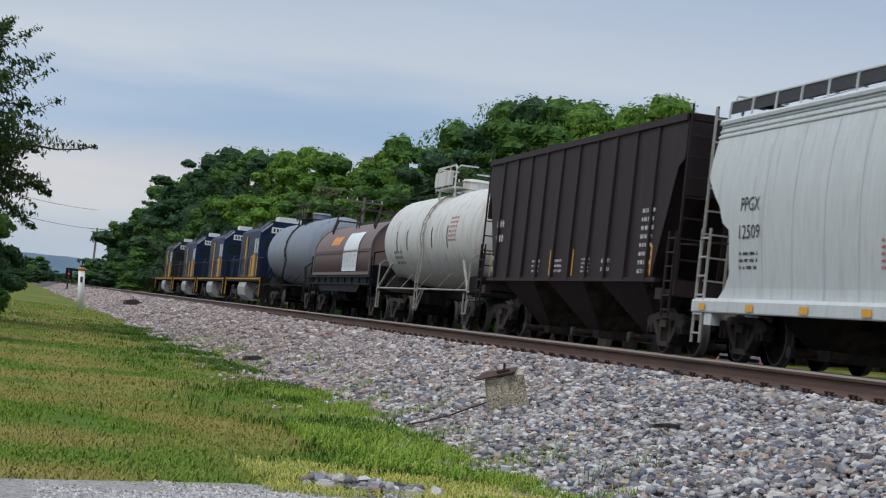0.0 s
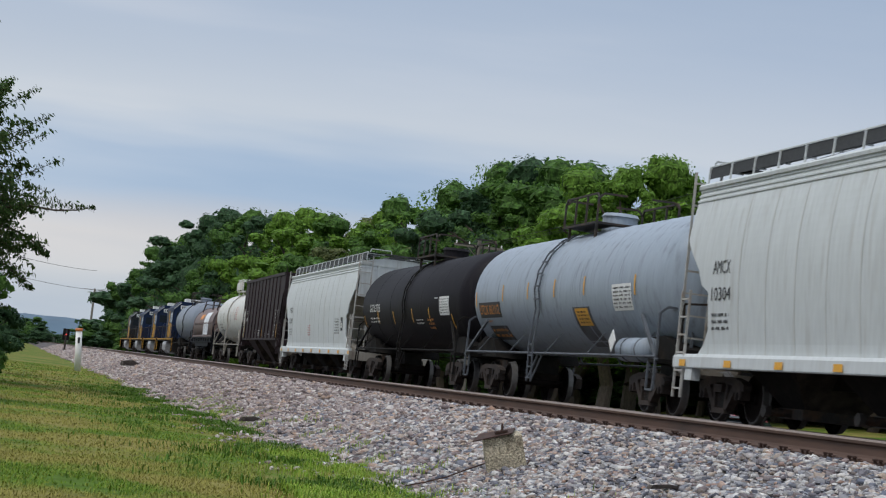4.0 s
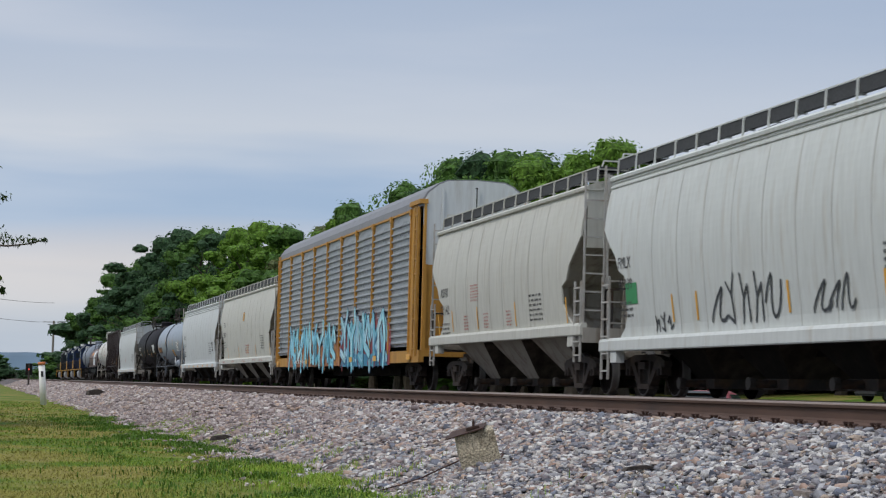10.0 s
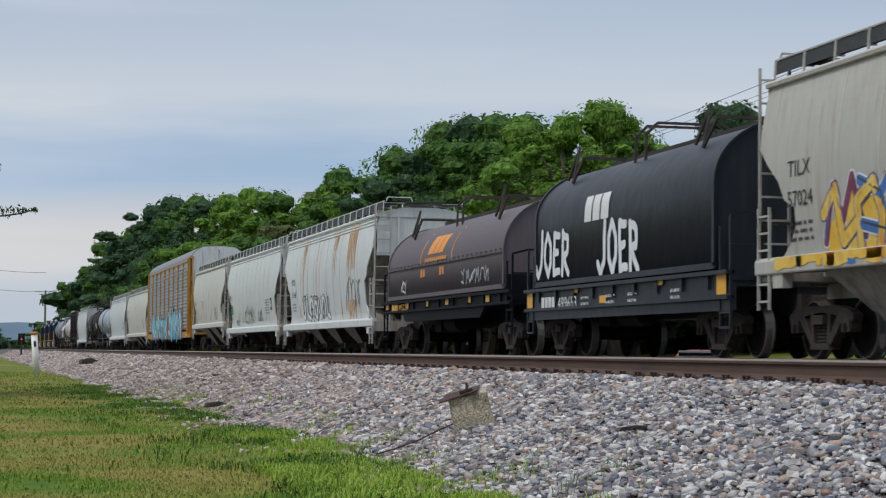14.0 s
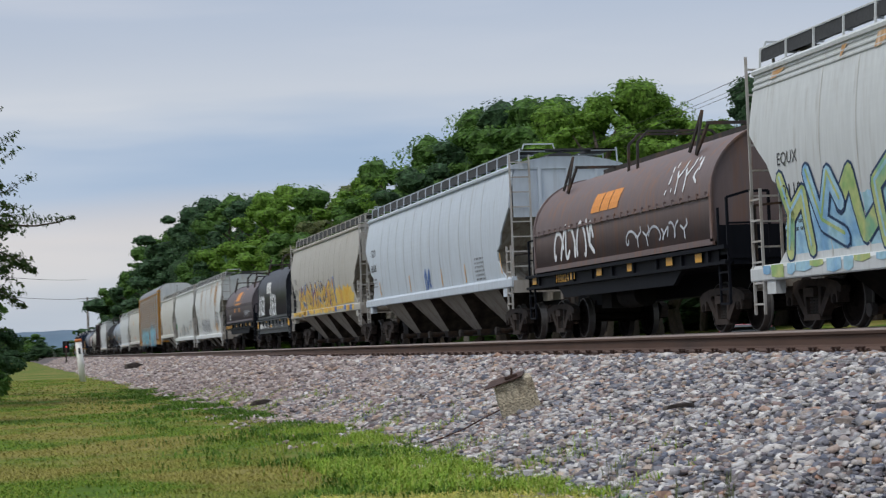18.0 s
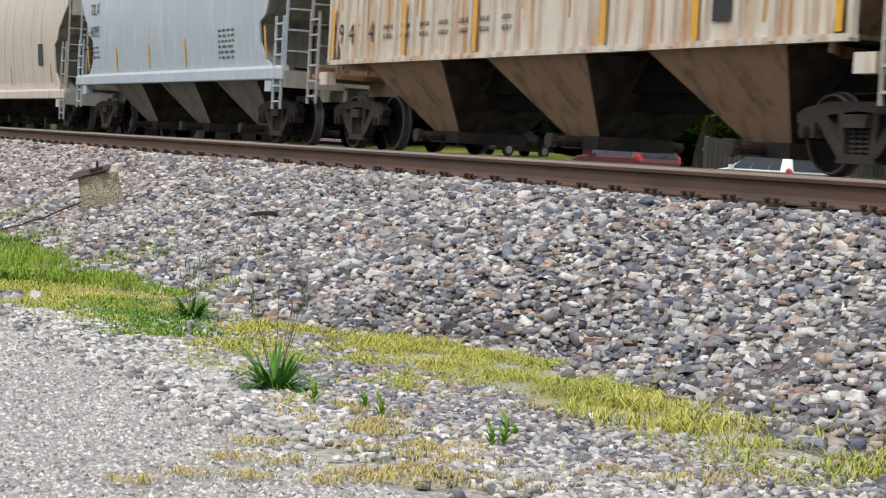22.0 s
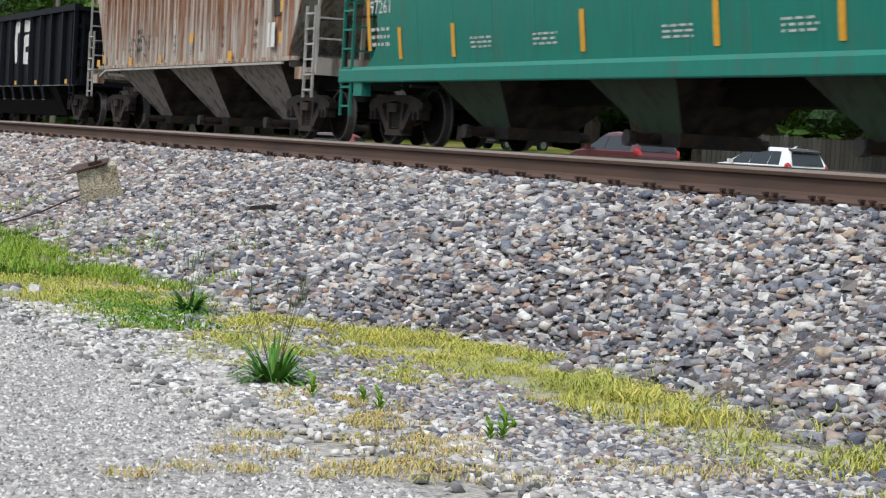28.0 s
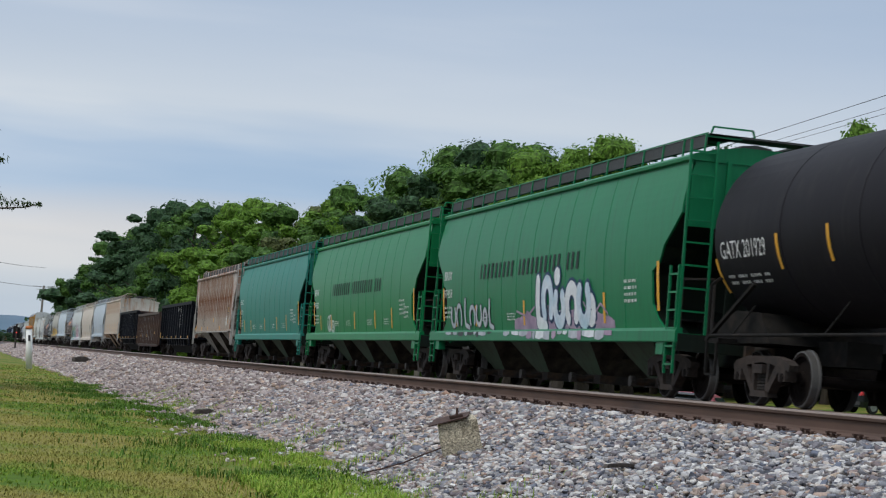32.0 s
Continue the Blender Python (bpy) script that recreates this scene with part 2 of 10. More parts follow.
def wheelset_mesh():
    m = Mesh()
    m.smooth = False
    for s in (-1, 1):
        def px(prof):
            return [(s * x, r) for x, r in prof]
        m.cur = 0
        lathe(m, px([(0.86, 0.06), (0.86, 0.12), (0.80, 0.13), (0.775, 0.30), (0.80, 0.36), (0.845, 0.37), (0.845, 0.425)]))
        lathe(m, px([(0.695, 0.482), (0.70, 0.37), (0.74, 0.30), (0.70, 0.14), (0.66, 0.12), (0.66, 0.07)]))
        m.cur = 1
        lathe(m, px([(0.845, 0.425), (0.838, 0.450), (0.735, 0.458), (0.725, 0.482), (0.695, 0.482)]))
        m.cur = 0
        # journal box cap with bolts
        lathe(m, px([(0.86, 0.08), (1.16, 0.08), (1.17, 0.05), (1.17, 0.0)]), 12)
        for k in range(3):
            a = k * 2.094
            m.box(s * 1.16 - 0.012, 0.05 * math.cos(a) - 0.012, 0.05 * math.sin(a) - 0.012, s * 1.16 + 0.02, 0.05 * math.cos(a) + 0.012, 0.05 * math.sin(a) + 0.012)
    m.tube((-0.72, 0, 0), (0.72, 0, 0), 0.085, seg=10)
    m.cur = 1
    return m.data("wheelset", [M_WHEEL, M_TREAD])


def sideframe_mesh():
    """Both cast side frames and the bolster of a freight truck; z counts from the rail."""
    m = Mesh()
    for s in (-1, 1):
        x0, x1 = s * 0.98, s * 1.14
        lo, hi = min(x0, x1), max(x0, x1)
        for q in (-1, 1):
            m.slab([(q * 0.0, 0.80), (q * 0.0, 0.70), (q * 0.50, 0.66), (q * 0.72, 0.58), (q * 1.10, 0.56), (q * 1.12, 0.66), (q * 0.98, 0.73), (q * 0.55, 0.80)][::q], lo, hi)
            m.slab([(q * 0.60, 0.68), (q * 0.78, 0.62), (q * 0.34, 0.20), (q * 0.20, 0.22)][::q], lo, hi)
            m.slab([(q * 0.26, 0.72), (q * 0.36, 0.72), (q * 0.30, 0.24), (q * 0.22, 0.24)][::q], lo, hi)
            m.box(lo - 0.02, q * 0.89 - 0.13, 0.40, hi + 0.02, q * 0.89 + 0.13, 0.58)
            m.box(lo, q * 1.02 - 0.02, 0.44, hi, q * 1.02 + 0.05, 0.62)
        m.slab([(-0.34, 0.14), (0.34, 0.14), (0.30, 0.24), (-0.30, 0.24)], lo - 0.02, hi + 0.02)
        m.box(min(s * 0.9, s * 1.2), -0.20, 0.52, max(s * 0.9, s * 1.2), 0.20, 0.66)
    m.box(-1.0, -0.21, 0.48, 1.0, 0.21, 0.72)
    m.box(-0.35, -0.2, 0.72, 0.35, 0.2, 0.86)
    for q in (-1, 1):
        m.bar((-0.9, q * 0.48, 0.42), (0.9, q * 0.48, 0.42), 0.08, 0.12)
        for s in (-1, 1):
            m.box(s * 0.77 - 0.05, q * 0.42 - 0.03, 0.34, s * 0.77 + 0.05, q * 0.42 + 0.03, 0.60)
    return m.data("truck", M_RUSTY)


def spring_mesh(s):
    m = Mesh()
    for y in (-0.13, 0.0, 0.13):
        for k in range(5):
            z = 0.26 + k * 0.052
            m.tube((s * 1.06, y, z), (s * 1.06, y, z + 0.030), 0.062, seg=8)
        m.tube((s * 1.06, y, 0.24), (s * 1.06, y, 0.52), 0.035, seg=6)
    return m.data("spring_pack", M_STEEL)


# bay end faces: shade between the bays painted in, with some grime
M_BAYSHADE = mat("brake_dust_grime", (0.075, 0.062, 0.052), 0.9, 0, 0.4, 5, dirt=(0.03, 0.026, 0.023), dirt_amount=0.5, dirt_scale=2, spec=0.1)
M_WORNEDGE = mat("worn_bare_edge", (0.22, 0.22, 0.225), 0.6, 0.2, 0.4, 9, dirt=(0.05, 0.05, 0.055), dirt_amount=0.5, dirt_scale=5)
ME_WHEELSET, ME_TRUCK, ME_SPRINGS = wheelset_mesh(), sideframe_mesh(), (spring_mesh(-1), spring_mesh(1))
WHEELS = {1: [], -1: []}


def add_trucks(car, dist):
    for q in (1, -1):
        tr = part("truck", ME_TRUCK, None, car, at=pose(0, q * dist, 0))
        for me in ME_SPRINGS:
            part("spring_pack", me, None, tr)
        for s in (1, -1):
            w = part("wheelset", ME_WHEELSET, None, tr, at=pose(0, s * 0.89, 0.458))
            WHEELS[s].append(w)


def coupler_mesh():
    m = Mesh()
    m.box(-0.10, -0.75, 0.76, 0.10, 0.05, 0.98)
    m.slab([(0.02, 0.70), (0.42, 0.70), (0.50, 0.80), (0.50, 0.96), (0.40, 1.04), (0.02, 1.04)], -0.16, 0.16)
    m.box(-0.30, -0.30, 0.66, 0.30, -0.05, 1.06)
    m.path([(0.22, -0.1, 0.72), (0.25, 0.25, 0.42), (0.15, 0.5, 0.36)], 0.05)
    return m.data("coupler", M_STEEL)


ME_COUPLER = coupler_mesh()


def add_couplers(car, half):
    part("coupler", ME_COUPLER, None, car, at=pose(0, half - 0.45, 0))
    part("coupler", ME_COUPLER, None, car, at=pose(0, -(half - 0.45), 0, 0, 0, 180))


def ladder_mesh(h, w=0.42, rungs=6, r=0.022, axis="y"):
    """Stiles and rungs standing on the origin, running along y or x."""
    m = Mesh()
    ax = (lambda a, z: (0, a, z)) if axis == "y" else (lambda a, z: (a, 0, z))
    for s in (-1, 1):
        m.bar(ax(s * w / 2, 0), ax(s * w / 2, h), 0.045, 0.03)
    for k in range(rungs):
        z = h * (k + 0.5) / rungs
        m.bar(ax(-w / 2, z), ax(w / 2, z), r * 1.5)
    return m


def interp(tab, z):
    if z <= tab[0][0]:
        return tab[0][1]
    for (a, x), (b, w) in zip(tab, tab[1:]):
        if z <= b:
            return x + (w - x) * (z - a) / (b - a)
    return tab[-1][1]


def on_side(prof, d):
    """Maps (along, up) on the car's near side to a point d metres proud of it; along grows towards the rear."""
    return lambda a, z: (-(interp(prof, z) + d), -a, z)


def lettering(car, text, a, z, w, h, prof, material, name="lettering", label="", d=0.012):
    cu = bpy.data.curves.new("text", "FONT")
    cu.body, cu.size, cu.resolution_u = text, 1.0, 2
    ob = bpy.data.objects.new("text", cu)
    scene.collection.objects.link(ob)
    me = bpy.data.meshes.new_from_object(ob.evaluated_get(bpy.context.evaluated_depsgraph_get()))
    bpy.data.objects.remove(ob)
    bpy.data.curves.remove(cu)
    n = len(me.vertices)
    co = np.empty(n * 3)
    me.vertices.foreach_get("co", co)
    co = co.reshape(-1, 3)
    lo, hi = co.min(0), co.max(0)
    f = on_side(prof, d)
    pts = [f(a + (p[0] - lo[0]) / (hi[0] - lo[0]) * w, z + (p[1] - lo[1]) / (hi[1] - lo[1]) * h) for p in co]
    me.vertices.foreach_set("co", np.array(pts).ravel())
    me.update()
    me.materials.append(material)
    ob = new(name, me)
    ob.parent = car
    return tagged(ob, label) if label else ob


def quad_on(m, prof, d, a0, a1, z0, z1, k=1):
    f = on_side(prof, d)
    for i in range(k):
        za, zb = z0 + (z1 - z0) * i / k, z0 + (z1 - z0) * (i + 1) / k
        m.add([f(a0, za), f(a1, za), f(a1, zb), f(a0, zb)], [(0, 1, 2, 3)])
    return m


def small_print(car, a, z, w, h, rows, prof, material, seed=0, name="small_print"):
    """Rows of writing too small to read, as plain bars."""
    rnd = random.Random(seed)
    m = Mesh()
    step = h / rows
    for r in range(rows):
        x = a
        zz = z + h - (r + 1) * step
        while x < a + w:
            ln = min(rnd.uniform(0.10, 0.32) * w, a + w - x)
            if ln > 0.02:
                # each word is a run of thin letter-wide bars
                q = x
                while q < x + ln - 0.005:
                    lw = min(0.42 * step, x + ln - q)
                    quad_on(m, prof, 0.010, q, q + lw * 0.62, zz + 0.25 * step, zz + 0.72 * step)
                    q += lw
            x += ln + 0.08 * w
    return tagged(part(name, m, material, car), kind="stuff")


def reflectors(car, spots, prof, w=0.10, h=0.45, material=None, name="reflector"):
    for a, z in spots:
        part(name, quad_on(Mesh(), prof, 0.012, a - w / 2, a + w / 2, z, z + h, 3), material or M_YEL, car, "yellow reflective strip")


STROKES = [
    [[(0.15, 0), (0.2, 1)], [(0.2, 0.95), (0.75, 0.85), (0.7, 0.5), (0.25, 0.45)], [(0.3, 0.45), (0.85, 0.0)]],
    [[(0.1, 0), (0.45, 1), (0.8, 0)], [(0.2, 0.4), (0.75, 0.42)]],
    [[(0.85, 0.85), (0.4, 1.0), (0.15, 0.75), (0.75, 0.45), (0.7, 0.1), (0.1, 0.05)]],
    [[(0.8, 0.9), (0.25, 0.95), (0.2, 0.5), (0.65, 0.52)], [(0.2, 0.5), (0.22, 0.03), (0.85, 0.08)]],
    [[(0.2, 1), (0.15, 0.2), (0.45, 0.0), (0.8, 0.25), (0.8, 1.0)]],
    [[(0.5, 1), (0.15, 0.7), (0.15, 0.3), (0.5, 0.0), (0.82, 0.3), (0.85, 0.7), (0.5, 1)]],
    [[(0.15, 0), (0.15, 1), (0.5, 0.35), (0.85, 1), (0.85, 0)]],
    [[(0.75, 1.0), (0.72, 0.25), (0.4, 0.0), (0.08, 0.22)]],
    [[(0.1, 0.95), (0.9, 1.0)], [(0.5, 0.97), (0.45, 0.0)]],
    [[(0.2, 1), (0.18, 0)], [(0.85, 1), (0.2, 0.5), (0.9, 0.02)]],
]


# thick sprayed forms: hooks, arches and zigzags that spell nothing
FORMS = [
    [[(0.20, 0.0), (0.36, 0.5), (0.18, 1.0)], [(0.36, 0.5), (0.70, 0.76), (0.74, 0.02)]],
    [[(0.08, 0.16), (0.50, 0.0), (0.46, 0.60), (0.72, 1.02)], [(0.46, 0.60), (0.10, 0.86)]],
    [[(0.30, 0.0), (0.24, 0.70), (0.60, 0.96), (0.80, 0.42), (0.70, -0.12)]],
    [[(0.14, 1.0), (0.40, 0.32), (0.86, 0.10)], [(0.40, 0.32), (0.62, 0.92)], [(0.62, 0.92), (0.84, 0.55)]],
    [[(0.52, -0.12), (0.46, 0.45), (0.14, 0.72)], [(0.46, 0.45), (0.84, 0.78), (0.78, 1.06)]],
    [[(0.10, -0.05), (0.26, 0.88), (0.44, 0.30), (0.62, 1.0), (0.84, 0.0)]],
    [[(0.12, 0.52), (0.42, 0.88), (0.55, 0.10), (0.90, 0.34)]],
]


def ribbon(m, pts, w, prof, d):
    """A painted stroke of width w through (a, z) points with round joints; each piece lies a hair above the last."""
    lift = d
    for (a0, z0), (a1, z1) in zip(pts, pts[1:]):
        dx, dz = a1 - a0, z1 - z0
        n = math.hypot(dx, dz) or 1
        ux, uz = dx / n * w / 2, dz / n * w / 2
        k = max(1, int(n / 0.35))
        for i in range(k):
            lift += 0.00008
            f = on_side(prof, lift)
            s0, s1 = i / k, (i + 1) / k
            p, q = (a0 + dx * s0, z0 + dz * s0), (a0 + dx * s1, z0 + dz * s1)
            m.add([f(p[0] - uz, p[1] + ux), f(p[0] + uz, p[1] - ux), f(q[0] + uz, q[1] - ux), f(q[0] - uz, q[1] + ux)], [(0, 1, 2, 3)])
    for k, (a, z) in enumerate(pts):
        f = on_side(prof, lift + 0.00008 * (k + 1))
        ring = [f(a + w / 2 * math.cos(t * 0.7854), z + w / 2 * math.sin(t * 0.7854)) for t in range(8)]
        m.add([f(a, z)] + ring, [(0, 1 + t, 1 + (t + 1) % 8) for t in range(8)])


def scribble(rnd):
    """One looping sprayed stroke in a unit cell: no letter, only its sweep."""
    turns, ph, amp = rnd.uniform(0.8, 1.6), rnd.uniform(0, 6.28), rnd.uniform(0.16, 0.38)
    hi, lo = rnd.uniform(0.36, 0.52), rnd.uniform(-0.08, 0.08)
    out = []
    for k in range(13):
        a = 2 * math.pi * turns * k / 12 + ph
        out.append((0.05 + 0.9 * k / 12 + amp * math.sin(a), 0.5 + lo + hi * math.cos(a * (1.0 if turns < 1.3 else 0.8))))
    return out


def graffiti(car, a0, a1, z0, z1, n, prof, fill, edge=None, back=None, width=0.16, seed=1, shapes=None, label="", spikes=0.0, d=0.0):
    """A row of n painted letter forms: a cloud behind, dark edges, coloured fills and light glints."""
    rnd = random.Random(seed)
    cell = (a1 - a0) / n
    fat = width >= 0.14 and not shapes
    if fat:
        width = max(0.7 * width, 0.19 * (z1 - z0))
    letters = []
    for i in range(n):
        sh = STROKES[shapes[i % len(shapes)]] if shapes else FORMS[(i * 3 + seed) % len(FORMS)] if fat else [scribble(rnd)] if rnd.random() < 0.4 else FORMS[rnd.randrange(len(FORMS))]
        tilt, grow = rnd.uniform(-0.12, 0.12), rnd.uniform(0.92, 1.08)
        for st in sh:
            pts = []
            for (u, w), (u2, w2) in zip(st, st[1:] + [st[-1]]):
                pts.append((u, w))
                if shapes and (u, w) != (u2, w2):
                    pts.append(((u + u2) / 2 + rnd.uniform(-0.05, 0.05), (w + w2) / 2 + rnd.uniform(-0.05, 0.05)))
            reach = 1.45 if fat else 0.98
            letters.append((i, [(a0 + cell * (i + 0.5 + reach * (u - 0.5) + tilt * (w - 0.5)), z0 + (z1 - z0) * w * grow) for u, w in pts]))
    if back:
        # a ragged field of colour behind the letters, in upright strips
        m = Mesh()
        f = on_side(prof, 0.008 + d)
        cols = max(8, int((a1 - a0) / 0.09))
        tops = []
        for k in range(cols + 1):
            u = k / cols
            z = z0 + (z1 - z0) * (0.72 + 0.42 * noise.noise((a0 + u * (a1 - a0) * 1.7, seed * 3.1, 0)) + rnd.uniform(-0.05, 0.05)) * min(1, 0.5 + 6 * min(u, 1 - u))
            tops.append(z + (rnd.uniform(0.1, 0.45) if rnd.random() < spikes * 0.4 else 0))
        for k in range(cols):
            x0, x1 = a0 + (a1 - a0) * k / cols, a0 + (a1 - a0) * (k + 1) / cols
            for j in range(5):
                g0, g1 = j / 5, (j + 1) / 5
                b0 = z0 - 0.05
                m.add([f(x0, b0 + (tops[k] - b0) * g0), f(x1, b0 + (tops[k + 1] - b0) * g0), f(x1, b0 + (tops[k + 1] - b0) * g1), f(x0, b0 + (tops[k] - b0) * g1)], [(0, 1, 2, 3)])
        part("graffiti_field", m, back, car, label)
    each = [[pts for j, pts in letters if j == i] for i in range(n)]
    fills = fill if isinstance(fill, (list, tuple)) else [fill]
    for i, strokes in enumerate(each):
        lift = (0.009 * (i % 2) if fat else 0.0012 * (i % 3)) + d
        if edge:
            m = Mesh()
            for pts in strokes:
                ribbon(m, pts, width * (1.34 if fat else 1.5), prof, 0.010 + lift)
            part("letter_outline", m, edge, car)
        m = Mesh()
        for pts in strokes:
            ribbon(m, pts, width, prof, 0.015 + lift)
        letter = part("graffiti_letter", m, fills[i % len(fills)], car, label)
        if len(fills) > 1:
            m = Mesh()
            for pts in strokes:
                ribbon(m, [(a - 0.05 * width, z + 0.18 * width) for a, z in pts[:3]], width * 0.22, prof, 0.018 + lift)
            part("glint", m, fills[(i + 1) % len(fills)], letter)


def bubbles(car, forms, prof, fill, edge, width, label):
    """Fat rounded sprayed shapes with a dark rim; forms: (kind, middle, height of middle, half width, half height)."""
    for k, (kind, a, z, ra, rz) in enumerate(forms):
        lo, hi = {"arch": (-0.7, 3.9), "cup": (2.4, 7.0), "ring": (0.2, 6.5), "hook": (1.4, 4.9)}[kind]
        pts = [(a + ra * math.cos(lo + (hi - lo) * i / 14), z + rz * math.sin(lo + (hi - lo) * i / 14)) for i in range(15)]
        if kind == "hook":
            pts = [(a, z + rz), (a - 0.05, z), (a, z - rz * 0.8), (a + ra, z - rz)]
        lift = 0.006 * (k % 2)
        m = Mesh()
        ribbon(m, pts, width * 1.45, prof, 0.010 + lift)
        part("letter_outline", m, edge, car)
        m = Mesh()
        ribbon(m, pts, width, prof, 0.018 + lift)
        part("graffiti_letter", m, fill[k % len(fill)], car, label)


def tangle(car, a0, a1, z0, z1, n, prof, paints, seed, width):
    """Loose overlapping loops of worn spray paint."""
    rnd = random.Random(seed)
    for k in range(n):
        rx, rz = rnd.uniform(0.12, 0.38) * min(1.0, a1 - a0), rnd.uniform(0.18, 0.46) * (z1 - z0)
        ca, cz = rnd.uniform(a0 + rx, max(a0 + rx, a1 - rx)), rnd.uniform(z0 + rz, max(z0 + rz, z1 - rz))
        ph, sweep, lean = rnd.uniform(0, 6.28), rnd.uniform(2.6, 6.6), rnd.uniform(-0.3, 0.3)
        pts = []
        for i in range(12):
            t = ph + sweep * i / 11
            pts.append((ca + rx * math.cos(t) + lean * rz * math.sin(t), cz + rz * math.sin(t + 0.3 * math.sin(2 * t))))
        m = Mesh()
        ribbon(m, pts, width * rnd.uniform(0.6, 1.3), prof, 0.006 + 0.0012 * (k % 9))
        part("graffiti_stroke", m, paints[k % len(paints)], car)


def rust_runs(car, prof, material, runs, seed, top, low=(1.5, 3.0), label="", taper=0.7):
    """Runs of rust that narrow and wander as they fall from the roof edge; runs: (along, width)."""
    rnd = random.Random(seed)
    m = Mesh()
    for k, (a, w) in enumerate(runs):
        z2, f = rnd.uniform(*low), on_side(prof, 0.004 + 0.0004 * (k % 6))
        drift = rnd.uniform(-0.06, 0.06)
        for i in range(10):
            t0, t1 = i / 10, (i + 1) / 10
            za, zb = top + (z2 - top) * t0, top + (z2 - top) * t1
            w0, w1 = w * (1 - taper * t0), w * (1 - taper * t1)
            m.add([f(a + drift * t0 * t0, za), f(a + drift * t0 * t0 + w0, za), f(a + drift * t1 * t1 + w1, zb), f(a + drift * t1 * t1, zb)], [(0, 1, 2, 3)])
    return tagged(part("rust_staining", m, material, car, label), kind="stuff")


def sheet(grid, dx):
    """A thick plate through a grid of points; its back lies dx metres further along x."""
    m = Mesh()
    R, C = len(grid), len(grid[0])
    vs = [p for r in grid for p in r] + [(x + dx, y, z) for r in grid for x, y, z in r]
    n = R * C
    fs = []
    for i in range(R - 1):
        for k in range(C - 1):
            a = i * C + k
            fs.append((a, a + 1, a + C + 1, a + C))
            fs.append((n + a + C, n + a + C + 1, n + a + 1, n + a))
    for i in range(R - 1):
        for k in (0, C - 1):
            a = i * C + k
            fs.append((a, a + C, n + a + C, n + a) if k == 0 else (n + a, n + a + C, a + C, a))
    return m.add(vs, fs)


ROUND = [(0.8 + 0.1 * k, 1.60 - (0.205 * ((0.1 * k - 2.0) / 1.5) ** 2 if k > 20 else 0.145 * ((2.0 - 0.1 * k) / 1.6) ** 1.7 if k > 4 else 0.145)) for k in range(36)]
FLAT = [(0.8, 1.52), (1.3, 1.52), (4.3, 1.55)]


M_LADDER = mat("worn_ladder_paint", (0.42, 0.41, 0.385), 0.7, 0, 0.2, 6, (1, 1, 1), (0.24, 0.18, 0.13), 0.45, 3)
M_SEAM = mat("grimy_weld_seam", (0.525, 0.52, 0.495), 0.7, 0, 0.2, 5, (1, 1, 0.4), (0.44, 0.41, 0.36), 0.45, 2)


def is_pale(paint):
    return any(k in paint.name for k in ("white", "pale", "cream", "beige", "tan_"))


